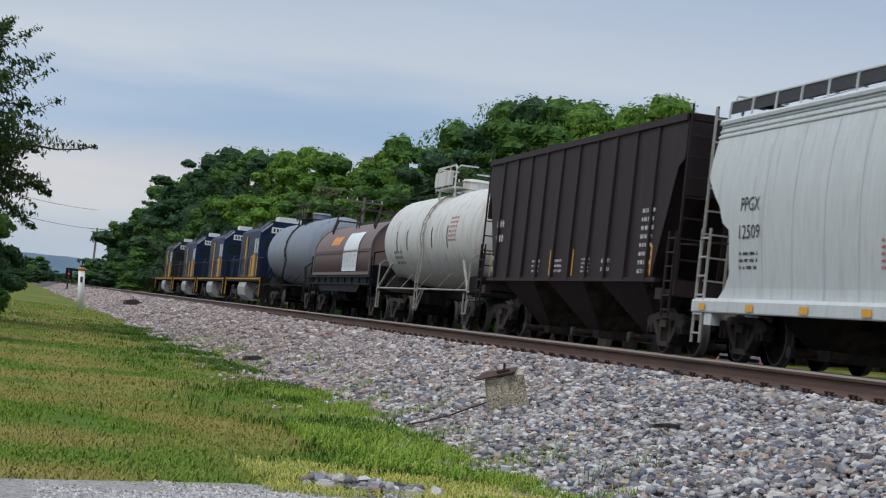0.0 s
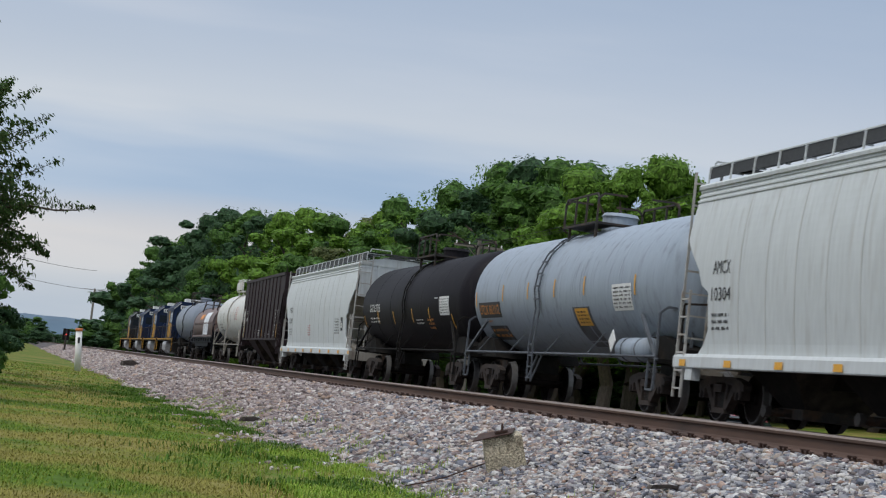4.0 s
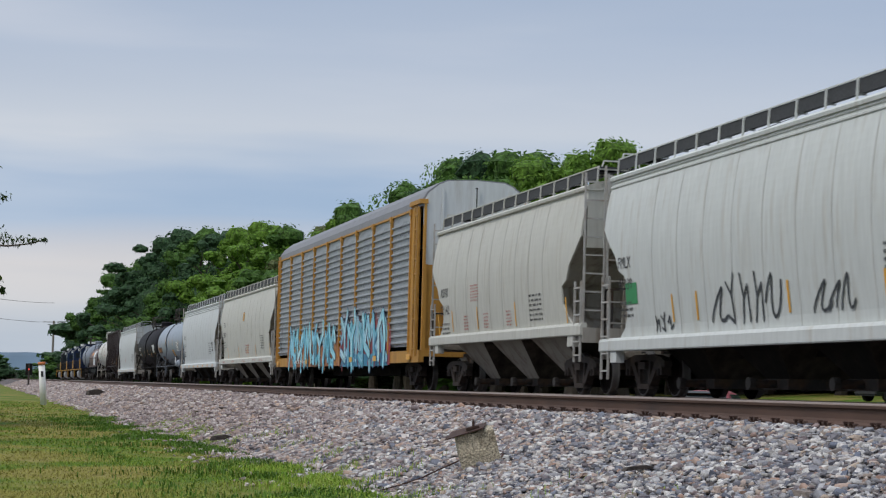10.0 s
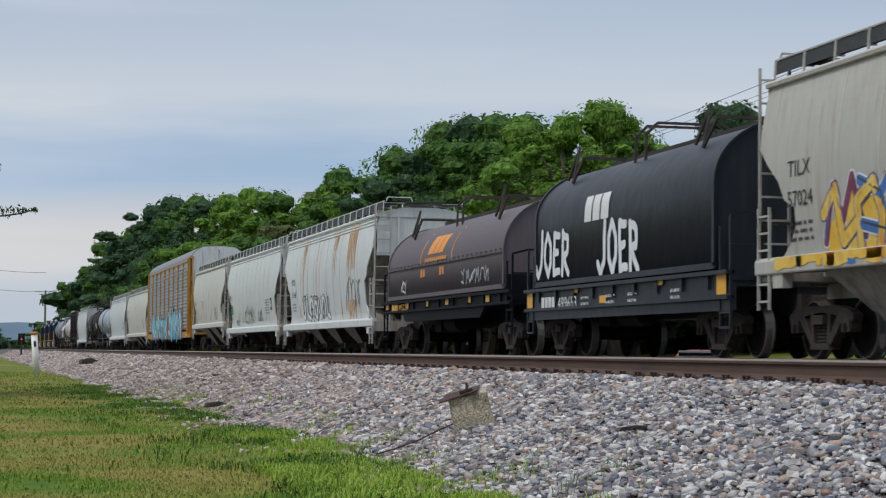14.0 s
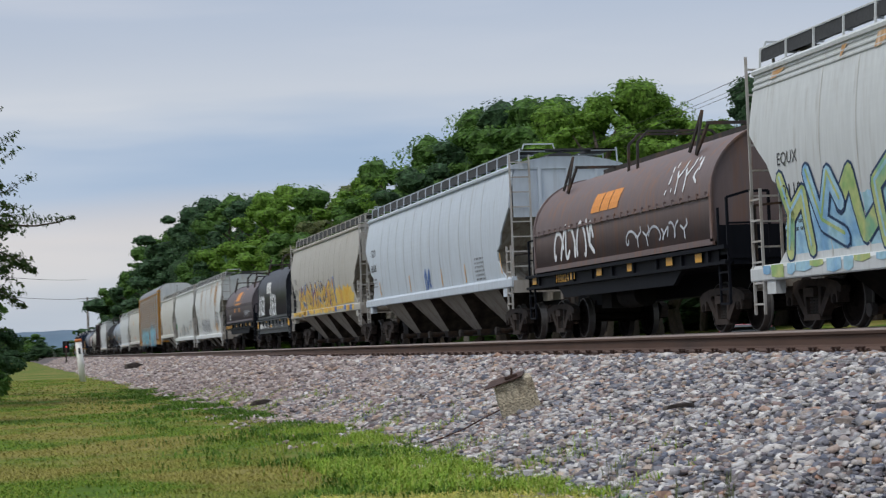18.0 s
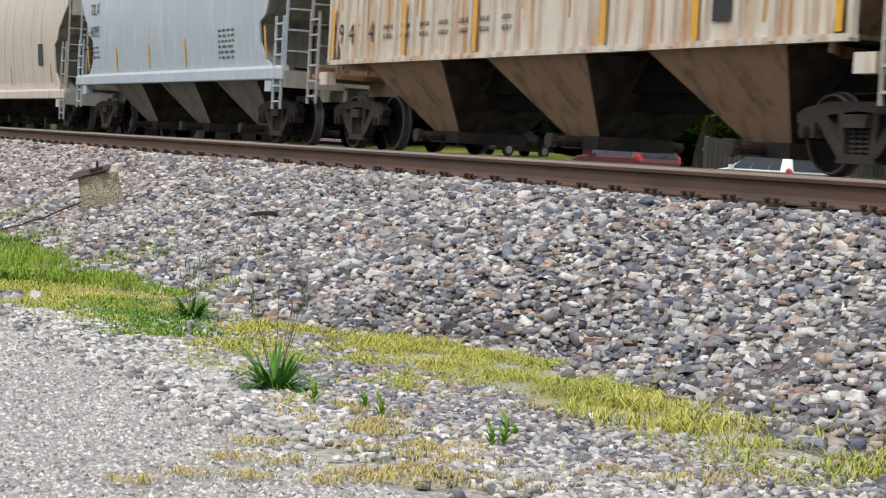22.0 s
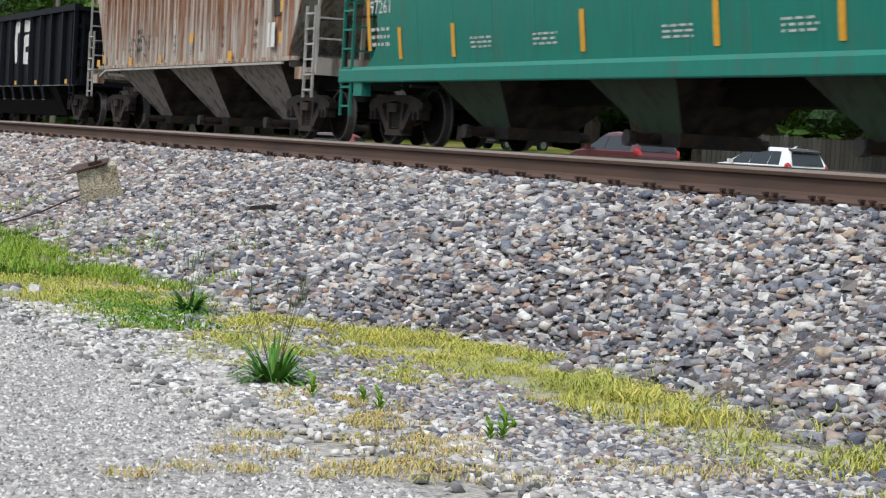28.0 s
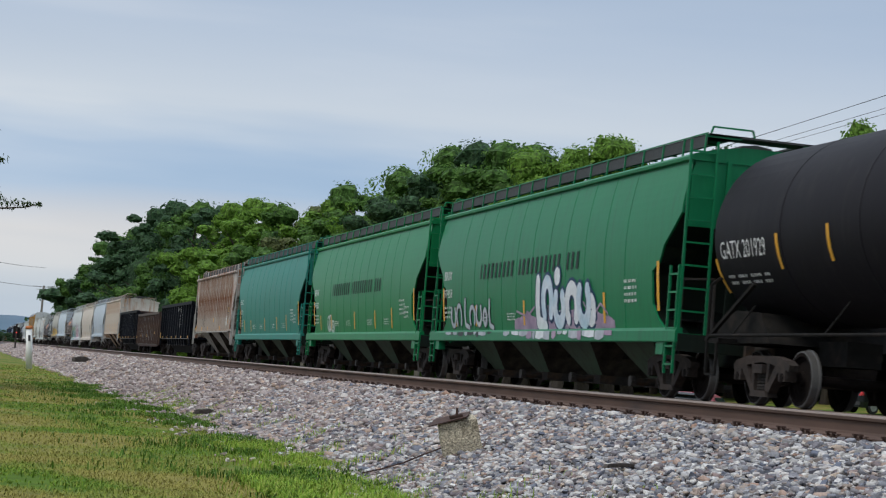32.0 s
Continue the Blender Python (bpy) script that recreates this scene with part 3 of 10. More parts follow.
def covered_hopper(label, L, paint, sill=1.0, bays=3, prof=ROUND, ribs=0, roof=4.30, trough=M_GRATE, bay_paint=None, walk_paint=None, roof_bands=0, open_top=False,
                   end_paint=None, boards=True, low_paint=None, post_paint=None):
    """A covered hopper car L metres between couplings, with its origin on the rails under its middle."""
    name = "open_hopper_car" if open_top else "covered_hopper_car"
    car = thing(name, None, None, label, "freight car", "cars of the freight train")
    half = L / 2
    top_e = half - 0.78
    # the side is cut back in a ragged C over the truck
    edge = [(sill, half - 1.30), (sill + 0.22, half - 1.45), (sill + 0.45, half - 1.85), (sill + 0.7, half - 2.08), (2.28, half - 2.08), (2.42, half - 1.72), (2.72, half - 1.52), (3.0, half - 1.12), (3.28, top_e), (roof, top_e)]
    if ribs:
        edge = [(sill, half - 2.1), (sill + 0.3, half - 2.1), (roof - 0.9, half - 1.12), (roof - 0.75, top_e), (roof, top_e)]
    zs = sorted({round(z, 3) for z in [sill + 0.20, sill + 0.45, sill + 0.7, 2.28, 2.42, 2.72, 3.0, 3.28, roof - 0.12, roof] + [1.5 + 0.14 * k for k in range(22)]})
    zs = [z for z in zs if sill + 0.2 <= z <= roof]
    nc = max(6, int(L / 1.6))
    inner = [-(half - 2.35) + 2 * (half - 2.35) * k / nc for k in range(nc + 1)]
    end_paint = end_paint or paint
    for s in (-1, 1):
        grid = []
        for z in zs:
            e = interp(edge, z)
            row = [(s * interp(prof, z), y, z) for y in [-e] + inner + [e]]
            grid.append(row if s < 0 else row[::-1])
        m = sheet(grid, -s * 0.04)
        # weld seams
        if not ribs:
            for y in inner[1:-1]:
                for za, zb in zip(zs, zs[1:]):
                    xa, xb = interp(prof, za), interp(prof, zb)
                    m.add([(s * (xa + 0.001), y - 0.02, za), (s * (xa + 0.007), y, za), (s * (xa + 0.001), y + 0.02, za), (s * (xb + 0.001), y - 0.02, zb), (s * (xb + 0.007), y, zb), (s * (xb + 0.001), y + 0.02, zb)],
                          [(0, 1, 4, 3), (1, 2, 5, 4)] if s < 0 else [(3, 4, 1, 0), (4, 5, 2, 1)])
        part("side_sheet", m, paint, car)
        if s < 0 and not ribs and is_pale(paint):
            for y in inner[1:-1]:
                m = Mesh()
                for za, zb in zip(zs, zs[1:]):
                    xa, xb = interp(prof, za) + 0.0085, interp(prof, zb) + 0.0085
                    m.add([(-xa, y + 0.011, za), (-xa, y - 0.011, za), (-xb, y - 0.011, zb), (-xb, y + 0.011, zb)], [(0, 1, 2, 3)])
                part("weld_seam", m, M_SEAM, car)
    if ribs:
        pm = Mesh().box(-0.05, -0.045, sill + 0.15, 0.03, 0.045, roof - 0.03).data("side_post", post_paint or paint)
        for s in (-1, 1):
            for k in range(ribs):
                y = -(half - 1.0) + 2 * (half - 1.0) * k / (ribs - 1)
                lo = sill + 0.15
                if abs(y) > half - 1.7:
                    continue
                part("side_post", pm, None, car, at=pose(s * interp(prof, 2.5) + s * 0.012, y, 0, 0, 0, 0 if s < 0 else 180))
    # side sills
    for s in (-1, 1):
        if ribs:
            m = Mesh().prism([(s * 1.46, sill + 0.12), (s * 1.58, sill + 0.12), (s * 1.58, sill + 0.20), (s * 1.46, sill + 0.20)][::-s], -(half - 1.7), half - 1.7)
        else:
            m = Mesh().prism([(s * 1.46, sill), (s * 1.59, sill), (s * 1.60, sill + 0.02), (s * 1.60, sill + 0.20), (s * 1.56, sill + 0.26), (s * 1.46, sill + 0.26)][::-s], -(half - 0.62), half - 0.62)
        m.box(min(s * 1.40, s * 1.57), half - 1.62, sill - 0.22, max(s * 1.40, s * 1.57), half - 1.25, sill)
        m.box(min(s * 1.40, s * 1.57), -(half - 1.25), sill - 0.22, max(s * 1.40, s * 1.57), -(half - 1.62), sill)
        part("side_sill", m, post_paint or paint, car)
    # ends: upright sheet above, slope sheet below
    for q in (-1, 1):
        m = Mesh()
        x = interp(prof, 4.0) - 0.03
        z_kink = 3.05
        m.add([(-x, q * top_e, z_kink), (x, q * top_e, z_kink), (x, q * top_e, roof), (-x, q * top_e, roof), (-x, q * (top_e - 0.04), z_kink), (x, q * (top_e - 0.04), z_kink), (x, q * (top_e - 0.04), roof), (-x, q * (top_e - 0.04), roof)],
              [(0, 1, 2, 3), (7, 6, 5, 4), (0, 4, 5, 1), (3, 2, 6, 7)])
        for xr in (-0.75, 0.0, 0.75):
            part("end_rib", Mesh().box(xr - 0.04, min(q * top_e, q * (top_e + 0.05)), z_kink, xr + 0.04, max(q * top_e, q * (top_e + 0.05)), roof), end_paint, car)
        part("end_sheet", m, end_paint, car)
        low = [z for z in ([sill + 0.02, sill + 0.22, sill + 0.45, sill + 0.7, 2.28, 2.42, 2.72, 3.0, 3.28] if not ribs else [sill + 0.02, sill + 0.3, roof - 0.9, roof - 0.75])]
        m = Mesh()
        rows = []
        for z in low:
            w, e2 = interp(prof, z) - 0.05, interp(edge, z) - 0.05
            deep = 0.75 * max(0.0, min(1.0, (z_kink + 0.3 - z) / 1.2))
            rows.append([(-w, q * e2, z), (-w * 0.5, q * (e2 - deep), z), (w * 0.5, q * (e2 - deep), z), (w, q * e2, z), (w, q * (e2 - 0.05), z), (w * 0.5, q * (e2 - deep - 0.05), z), (-w * 0.5, q * (e2 - deep - 0.05), z), (-w, q * (e2 - 0.05), z)])
        m.loft(rows)
        # low_paint, where given: dirt and the notch's shade put into the colour
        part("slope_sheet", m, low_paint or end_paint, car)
        m = Mesh()
        for xr in (-0.55, 0.55):
            m.bar((xr, q * (half - 0.80), 3.1), (xr, q * (half - 1.0), sill), 0.07)
        m.box(-1.5, min(q * (half - 0.62), q * (half - 1.30)), sill - 0.10, 1.5, max(q * (half - 0.62), q * (half - 1.30)), sill - 0.02)
        m.box(-1.55, min(q * (half - 0.60), q * (half - 0.66)), sill - 0.15, 1.55, max(q * (half - 0.60), q * (half - 0.66)), sill + 0.16)
        m.box(-0.35, min(q * (half - 0.6), q * (half - 3.2)), sill - 0.35, 0.35, max(q * (half - 0.6), q * (half - 3.2)), sill - 0.08)
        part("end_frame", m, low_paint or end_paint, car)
        # ladders on both corners of the side, and across the end
        for s in (-1, 1):
            lad = ladder_mesh(2.35 - sill + 0.55, 0.42, 6)
            part("side_ladder", lad, M_LADDER if is_pale(paint) else paint, car, at=pose(s * 1.57, q * (half - 0.92), sill - 0.55))
        part("end_ladder", ladder_mesh(roof - sill + 0.35, 0.50, 9, axis="x"), M_LADDER if is_pale(paint) else paint, car, at=pose(-1.28, q * (half - 0.66), sill - 0.05))
        m = Mesh()
        for s in (-1, 1):
            part("end_grab_iron", Mesh().path([(s * 1.5, q * (half - 0.68), sill + 0.1), (s * 1.5, q * (half - 0.68), 2.1), (s * 0.9, q * (half - 0.68), 2.15), (s * 0.9, q * (half - 0.68), sill + 0.1)], 0.04), M_STEEL, car)
    m = Mesh()
    lathe(m, [(0.0, 0.28), (0.03, 0.30), (0.06, 0.28), (0.03, 0.26), (0.0, 0.28)], 18)
    for k in range(3):
        m.bar((0.03, 0.27 * math.cos(k * 2.1), 0.27 * math.sin(k * 2.1)), (0.03, 0, 0), 0.03)
    part("brake_wheel", m, M_STEEL, car, at=pose(0.4, -(half - 0.72), 2.3, 0, 0, 90))
    part("brake_cylinder", Mesh().tube((0.2, -(half - 1.7), sill + 0.25), (0.9, -(half - 1.7), sill + 0.25), 0.20, seg=12), M_STEEL, car)
    part("air_reservoir", Mesh().tube((-0.9, half - 1.9, sill + 0.3), (0.1, half - 1.9, sill + 0.3), 0.22, seg=12), M_STEEL, car)
    # roof
    xr = interp(prof, roof)
    m = Mesh()
    if open_top:
        for s in (-1, 1):
            m.box(min(s * (xr - 0.1), s * (xr + 0.05)), -top_e, roof - 0.02, max(s * (xr - 0.1), s * (xr + 0.05)), top_e, roof + 0.12)
        for q in (-1, 1):
            m.box(-xr, min(q * top_e, q * (top_e - 0.12)), roof - 0.02, xr, max(q * top_e, q * (top_e - 0.12)), roof + 0.12)
        part("top_chord", m, paint, car)
        m = Mesh()
        n = 24
        grid = [[(-xr + 0.1 + (2 * xr - 0.2) * i / 6, -top_e + 0.2 + (2 * top_e - 0.4) * k / n, roof - 0.25 + 0.22 * math.sin(k * 0.9) * math.sin(i * 0.55)) for k in range(n + 1)] for i in range(7)]
        part("coal_load", m.loft(grid, close=False, caps=False), M_UNDER, car, "dark loose load below the rim")
    else:
        prof_r = [(-xr - 0.02, roof - 0.05), (-xr - 0.075, roof - 0.035), (-xr - 0.085, roof + 0.02), (-xr - 0.05, roof + 0.06), (-1.05, roof + 0.17), (-0.5, roof + 0.26)]
        prof_r += [(-a, b) for a, b in prof_r[::-1]]
        m.prism(prof_r[::-1], -(top_e + 0.03), top_e + 0.03)
        for k in range(roof_bands):
            z = roof - 0.10 - 0.10 * k
            for s in (-1, 1):
                xx = interp(prof, z)
                part("roof_rib", Mesh().prism([(s * xx, z), (s * (xx + 0.02), z + 0.015), (s * (xx + 0.02), z + 0.045), (s * xx, z + 0.06)][::-s], -top_e, top_e), paint, car)
        part("roof", m, paint, car)
        part("hatch_trough", Mesh().prism([(-0.32, roof + 0.24), (0.32, roof + 0.24), (0.30, roof + 0.38), (0.0, roof + 0.42), (-0.30, roof + 0.38)], -(top_e - 0.6), top_e - 0.6), trough, car)
        if boards:
            zb = roof + 0.40
            m = Mesh()
            for s in (-1, 1):
                m.box(min(s * 0.62, s * 1.22), -(half - 0.62), zb, max(s * 0.62, s * 1.22), half - 0.62, zb + 0.035)
            for q in (-1, 1):
                m.box(-1.22, min(q * (half - 0.62), q * (half - 1.2)), zb, 1.22, max(q * (half - 0.62), q * (half - 1.2)), zb + 0.035)
                # an added dark upright sheet stands for the band of shade below the walk
                m.add([(-1.26, -(half - 0.62), zb - 0.20), (-1.26, half - 0.62, zb - 0.20), (-1.25, half - 0.62, zb), (-1.25, -(half - 0.62), zb)], [(0, 1, 2, 3)]) if q > 0 else None
            part("running_board", m, M_GRATE, car, "dark grating roof walk with a sheet for the shade below it")
            m = Mesh()
            k = 0
            n = int(L / 1.15)
            for k in range(n + 1):
                y = -(half - 0.66) + (2 * half - 1.32) * k / n
                for s in (-1, 1):
                    m.bar((s * 1.28, y, roof + 0.10), (s * 1.26, y, zb + 0.03), 0.032, 0.032)
                    m.bar((s * 1.25, y, zb - 0.01), (s * 0.6, y, zb - 0.01), 0.04)
            for s in (-1, 1):
                m.bar((s * 1.25, -(half - 0.62), zb + 0.04), (s * 1.25, half - 0.62, zb + 0.04), 0.02, 0.022)
            for q in (-1, 1):
                m.path([(-1.2, q * (half - 0.64), zb), (-1.15, q * (half - 0.64), zb + 0.16), (-0.4, q * (half - 0.64), zb + 0.16), (-0.35, q * (half - 0.64), zb)], 0.03)
            part("walk_support", m, walk_paint or paint, car)
    # discharge bays: steep hoppers that draw in to narrow outlets at the middle of the track
    run = 2 * (half - 2.25)
    bl = run / bays
    bm = Mesh()
    zt, zo = 1.42, 0.34
    hl = min(1.50, 0.47 * bl)
    bm.add([(-1.43, -hl, zt), (1.43, -hl, zt), (1.43, hl, zt), (-1.43, hl, zt), (-0.56, -0.46, zo), (0.56, -0.46, zo), (0.56, 0.46, zo), (-0.56, 0.46, zo)],
           [(0, 1, 2, 3), (4, 7, 6, 5), (1, 5, 6, 2), (3, 7, 4, 0)])
    # the faces along the track take a darker colour for the shade between bays
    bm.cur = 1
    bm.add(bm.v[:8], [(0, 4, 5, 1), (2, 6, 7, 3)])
    me_bay = bm.data("discharge_bay", [bay_paint or paint, M_BAYSHADE])
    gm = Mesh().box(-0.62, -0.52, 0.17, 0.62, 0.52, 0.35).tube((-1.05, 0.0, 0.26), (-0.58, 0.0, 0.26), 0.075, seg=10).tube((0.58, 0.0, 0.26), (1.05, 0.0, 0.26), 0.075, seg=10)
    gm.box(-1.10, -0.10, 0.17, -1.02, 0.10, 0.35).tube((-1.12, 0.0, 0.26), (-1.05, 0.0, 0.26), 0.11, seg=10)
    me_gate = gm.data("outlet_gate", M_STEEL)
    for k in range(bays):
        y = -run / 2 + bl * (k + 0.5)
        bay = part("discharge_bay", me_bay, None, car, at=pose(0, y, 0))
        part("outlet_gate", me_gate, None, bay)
    # near-black boxes added to make the gaps between the bays dark like shade
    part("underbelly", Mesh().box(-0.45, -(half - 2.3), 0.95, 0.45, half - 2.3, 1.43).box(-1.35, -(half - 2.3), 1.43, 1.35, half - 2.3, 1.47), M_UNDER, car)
    part("centre_sill", Mesh().box(-0.28, -(half - 0.7), 0.72, 0.28, half - 0.7, 1.0), M_UNDER, car)
    add_trucks(car, half - 2.05)
    add_couplers(car, half)
    return car


def tank_car(label, L, paint, R=1.45, zc=2.52, platform=M_STEEL, frame=None, guard=False, rail_paint=None, gap=0.40, ladder=0.0):
    car = thing("tank_car", None, None, label, "freight car", "cars of the freight train")
    half = L / 2
    te = half - gap
    frame = frame or M_UNDER
    seg = 40
    prof = [(te, 0.0), (te - 0.02, 0.5 * R), (te - 0.14, 0.78 * R), (te - 0.36, 0.94 * R), (te - 0.62, R)]
    ys = [(-y, r) for y, r in prof] + [(y, r) for y, r in prof[::-1]]
    rings = [[(r * math.sin(2 * math.pi * k / seg), y, zc + r * math.cos(2 * math.pi * k / seg)) for k in range(seg)] for y, r in ys]
    part("tank_shell", smooth(Mesh().loft(rings, caps=False)), paint, car)
    m = Mesh()
    for y in [te * f for f in (-0.62, -0.3, 0.3, 0.62)]:
        m.loft([[((R + d) * math.sin(2 * math.pi * k / seg), y + o, zc + (R + d) * math.cos(2 * math.pi * k / seg)) for k in range(seg)] for o, d in ((-0.03, 0.001), (-0.02, 0.006), (0.02, 0.006), (0.03, 0.001))], caps=False)
    part("weld_seam", smooth(m), paint, car)
    for q in (-1, 1):
        m = Mesh()
        m.slab([(q * (te - 2.4), 1.0), (q * (te - 0.1), 1.0), (q * (te - 0.1), 1.30), (q * (te - 0.9), 1.55), (q * (te - 1.9), 1.50)][::q], -1.15, 1.15)
        m.box(-0.30, min(q * (half - 0.6), q * (te - 3.4)), 0.70, 0.30, max(q * (half - 0.6), q * (te - 3.4)), 1.10)
        m.box(-1.5, min(q * (half - 0.62), q * (half - 1.15)), 0.98, 1.5, max(q * (half - 0.62), q * (half - 1.15)), 1.06)
        part("bolster_saddle", m, frame, car)
        for s in (-1, 1):
            m = Mesh()
            m.path([(s * 1.5, q * (half - 0.68), 0.45), (s * 1.5, q * (half - 0.68), 1.95), (s * 1.35, q * (half - 0.68), 2.08), (s * 0.8, q * (half - 0.68), 2.08), (s * 0.8, q * (half - 0.68), 1.0)], 0.045)
            m.path([(s * 1.5, q * (half - 0.68), 0.45), (s * 1.5, q * (half - 1.1), 0.45), (s * 1.5, q * (half - 1.1), 1.0)], 0.04)
            m.bar((s * 1.5, q * (half - 0.62), 1.02), (s * 1.36, q * (half - 2.2), 1.95), 0.06)
            part("end_handrail", m, rail_paint or frame, car)
    m = Mesh()
    for s in (-1, 1):
        m.tube((s * 1.50, -(half - 0.66), 1.10), (s * 1.50, half - 0.66, 1.10), 0.028, seg=8)
        for k in range(5):
            y = -(te - 1.6) + 2 * (te - 1.6) * k / 4
            m.bar((s * 1.5, y, 1.10), (s * 1.12, y, 1.62), 0.022)
    part("side_handrail", m, rail_paint or frame, car)
    for s in (-1, 1):
        m = Mesh()
        for d in (-0.19, 0.19):
            m.path([(s * 1.52, d, 0.42), (s * 1.56, d, 1.3)] + [(s * (R + 0.06) * math.sin(a), d, zc + (R + 0.06) * math.cos(a)) for a in (1.9, 1.6, 1.3, 1.0, 0.7, 0.45)], 0.034)
            m.bar((s * 1.52, d, 0.42), (s * 1.5, d - 0.75, 1.1), 0.032)
        for k in range(11):
            if k < 4:
                p = (s * 1.54, 0, 0.5 + 0.27 * k)
            else:
                a = 1.75 - 0.2 * (k - 4)
                p = (s * (R + 0.06) * math.sin(a), 0, zc + (R + 0.06) * math.cos(a))
            m.bar((p[0], -0.21, p[2]), (p[0], 0.21, p[2]), 0.035)
        part("tank_ladder", m, rail_paint or frame, car, at=pose(0, -ladder, 0))
    zt = zc + R
    m = Mesh().box(-1.0, -1.3, zt + 0.0, -0.45, 1.3, zt + 0.05).box(0.45, -1.3, zt + 0.0, 1.0, 1.3, zt + 0.05)
    m.box(-0.45, -1.3, zt, 0.45, -1.0, zt + 0.05).box(-0.45, 1.0, zt, 0.45, 1.3, zt + 0.05)
    for s in (-1, 1):
        for y in (-1.1, 1.1):
            m.bar((s * 0.9, y, zt - 0.45), (s * 0.9, y, zt), 0.06)
    part("top_platform", m, platform, car)
    for s in (-1, 1):
        m = Mesh()
        m.path([(s * 0.98, -1.35, zt - 0.05), (s * 0.98, -1.35, zt + 0.58), (s * 0.98, -1.22, zt + 0.70), (s * 0.98, 1.22, zt + 0.70), (s * 0.98, 1.35, zt + 0.58), (s * 0.98, 1.35, zt - 0.05)], 0.045)
        for y in (-0.45, 0.45):
            m.bar((s * 0.98, y, zt), (s * 0.98, y, zt + 0.70), 0.045)
        if guard:
            m.bar((s * 0.98, -1.35, zt + 0.35), (s * 0.98, 1.35, zt + 0.35), 0.04)
        for y in (-1.35, 1.35):
            m.path([(s * 0.98, y, zt + 0.58), (s * 0.86, y, zt + 0.70), (s * 0.30, y, zt + 0.70)], 0.045)
        part("platform_railing", m, platform, car)
    m = Mesh()
    m.tube((0, 0, zt - 0.15), (0, 0, zt + 0.32), 0.42, seg=18).tube((0, 0, zt + 0.32), (0, 0, zt + 0.40), 0.46, 0.40, seg=18)
    m.tube((0, 0.72, zt - 0.1), (0, 0.72, zt + 0.25), 0.16, seg=12)
    part("valve_dome", m, paint, car)
    if guard:
        m = Mesh().box(-1.05, -1.0, zt + 0.1, -0.98, 1.35, zt + 0.55).box(0.98, -1.0, zt + 0.1, 1.05, 1.35, zt + 0.55)
        part("platform_guard", m, platform, car)
    add_trucks(car, half - 2.15)
    add_couplers(car, half)
    car_prof = [(zc + R * math.sin(a), max(0.3, R * math.cos(a))) for a in [-1.2 + 0.1 * k for k in range(25)]]
    return car, car_prof


def coil_car(label, L, hood, frame, tall=False, lip=True):
    car = thing("coil_steel_car", None, None, label, "freight car", "cars of the freight train")
    half = L / 2
    he = half - 1.35
    z0 = 1.62 if not tall else 1.55
    x0 = 1.50
    ztop = 3.75 if not tall else 4.08
    zk = z0 + (0.85 if not tall else 1.40)
    arch = [(x0, z0), (x0, zk)] + [(x0 * math.cos(a), zk + (ztop - zk) * math.sin(a)) for a in (0.12, 0.24, 0.36, 0.48, 0.60, 0.72, 0.84, 0.96, 1.08, 1.20, 1.32, 1.44)]
    arch = arch + [(0, ztop)] + [(-x, z) for x, z in arch[::-1]]
    side_prof = [(z0 - 0.6, x0)] + [(z, x) for x, z in arch[:15]]
    n = 10
    rings = [[(x, -he + 2 * he * k / n, z) for x, z in arch] for k in range(n + 1)]
    hd = part("hood", smooth(Mesh().loft(rings, caps=False)), hood, car)
    for q in (-1, 1):
        part("hood_end", Mesh().loft([[(x, q * (he - 0.02 * k), z) for x, z in arch] for k in range(2)]), hood, hd)
    m = Mesh()
    if lip:
        for s in (-1, 1):
            m.bar((s * (x0 + 0.015), -he, zk - 0.02), (s * (x0 + 0.015), he, zk - 0.02), 0.05, 0.05)
            for k in range(int(he * 2 / 0.45)):
                y = -he + 0.2 + 0.45 * k
                m.box(s * (x0 + 0.03) - 0.02, y - 0.03, zk - 0.06, s * (x0 + 0.03) + 0.02, y + 0.03, zk + 0.05)
    for q in (-1, 1):
        m.loft([[((x * (1 + d / 1.5)), q * he + o, z0 + (z - z0) * (1 + d / 2)) for x, z in arch] for o, d in ((-0.05, 0), (-0.05, 0.03), (0.05, 0.03), (0.05, 0))], close=False, caps=False)
    m.box(-x0 - 0.03, -he - 0.05, z0 - 0.06, -x0 + 0.02, he + 0.05, z0 + 0.05).box(x0 - 0.02, -he - 0.05, z0 - 0.06, x0 + 0.03, he + 0.05, z0 + 0.05)
    part("hood_rim", m, hood, hd)
    for q in (-1, 1):
        y = q * he * 0.72
        for s in (-1, 1):
            # an N-shaped truss on each shoulder of the hood, joined by a bar across
            m = Mesh()
            foot = zk + (ztop - zk) * 0.66
            m.bar((s * 1.16, y - 0.10, foot), (s * 1.02, y - 0.42, ztop + 0.12), 0.05)
            m.bar((s * 1.16, y - 0.10, foot), (s * 0.95, y + 0.05, ztop + 0.42), 0.045)
            m.bar((s * 0.95, y + 0.05, ztop + 0.42), (s * 1.10, y + 0.42, foot + 0.10), 0.045)
            part("lifting_bracket", m, M_STEEL, hd)
        part("lifting_bar", Mesh().bar((-1.05, y - 0.42, ztop + 0.13), (1.05, y - 0.42, ztop + 0.13), 0.06), M_STEEL, hd)
    m = Mesh().box(-0.10, -he * 0.8, ztop + 0.02, 0.10, he * 0.8, ztop + 0.14)
    part("ridge_beam", m, M_STEEL, hd)
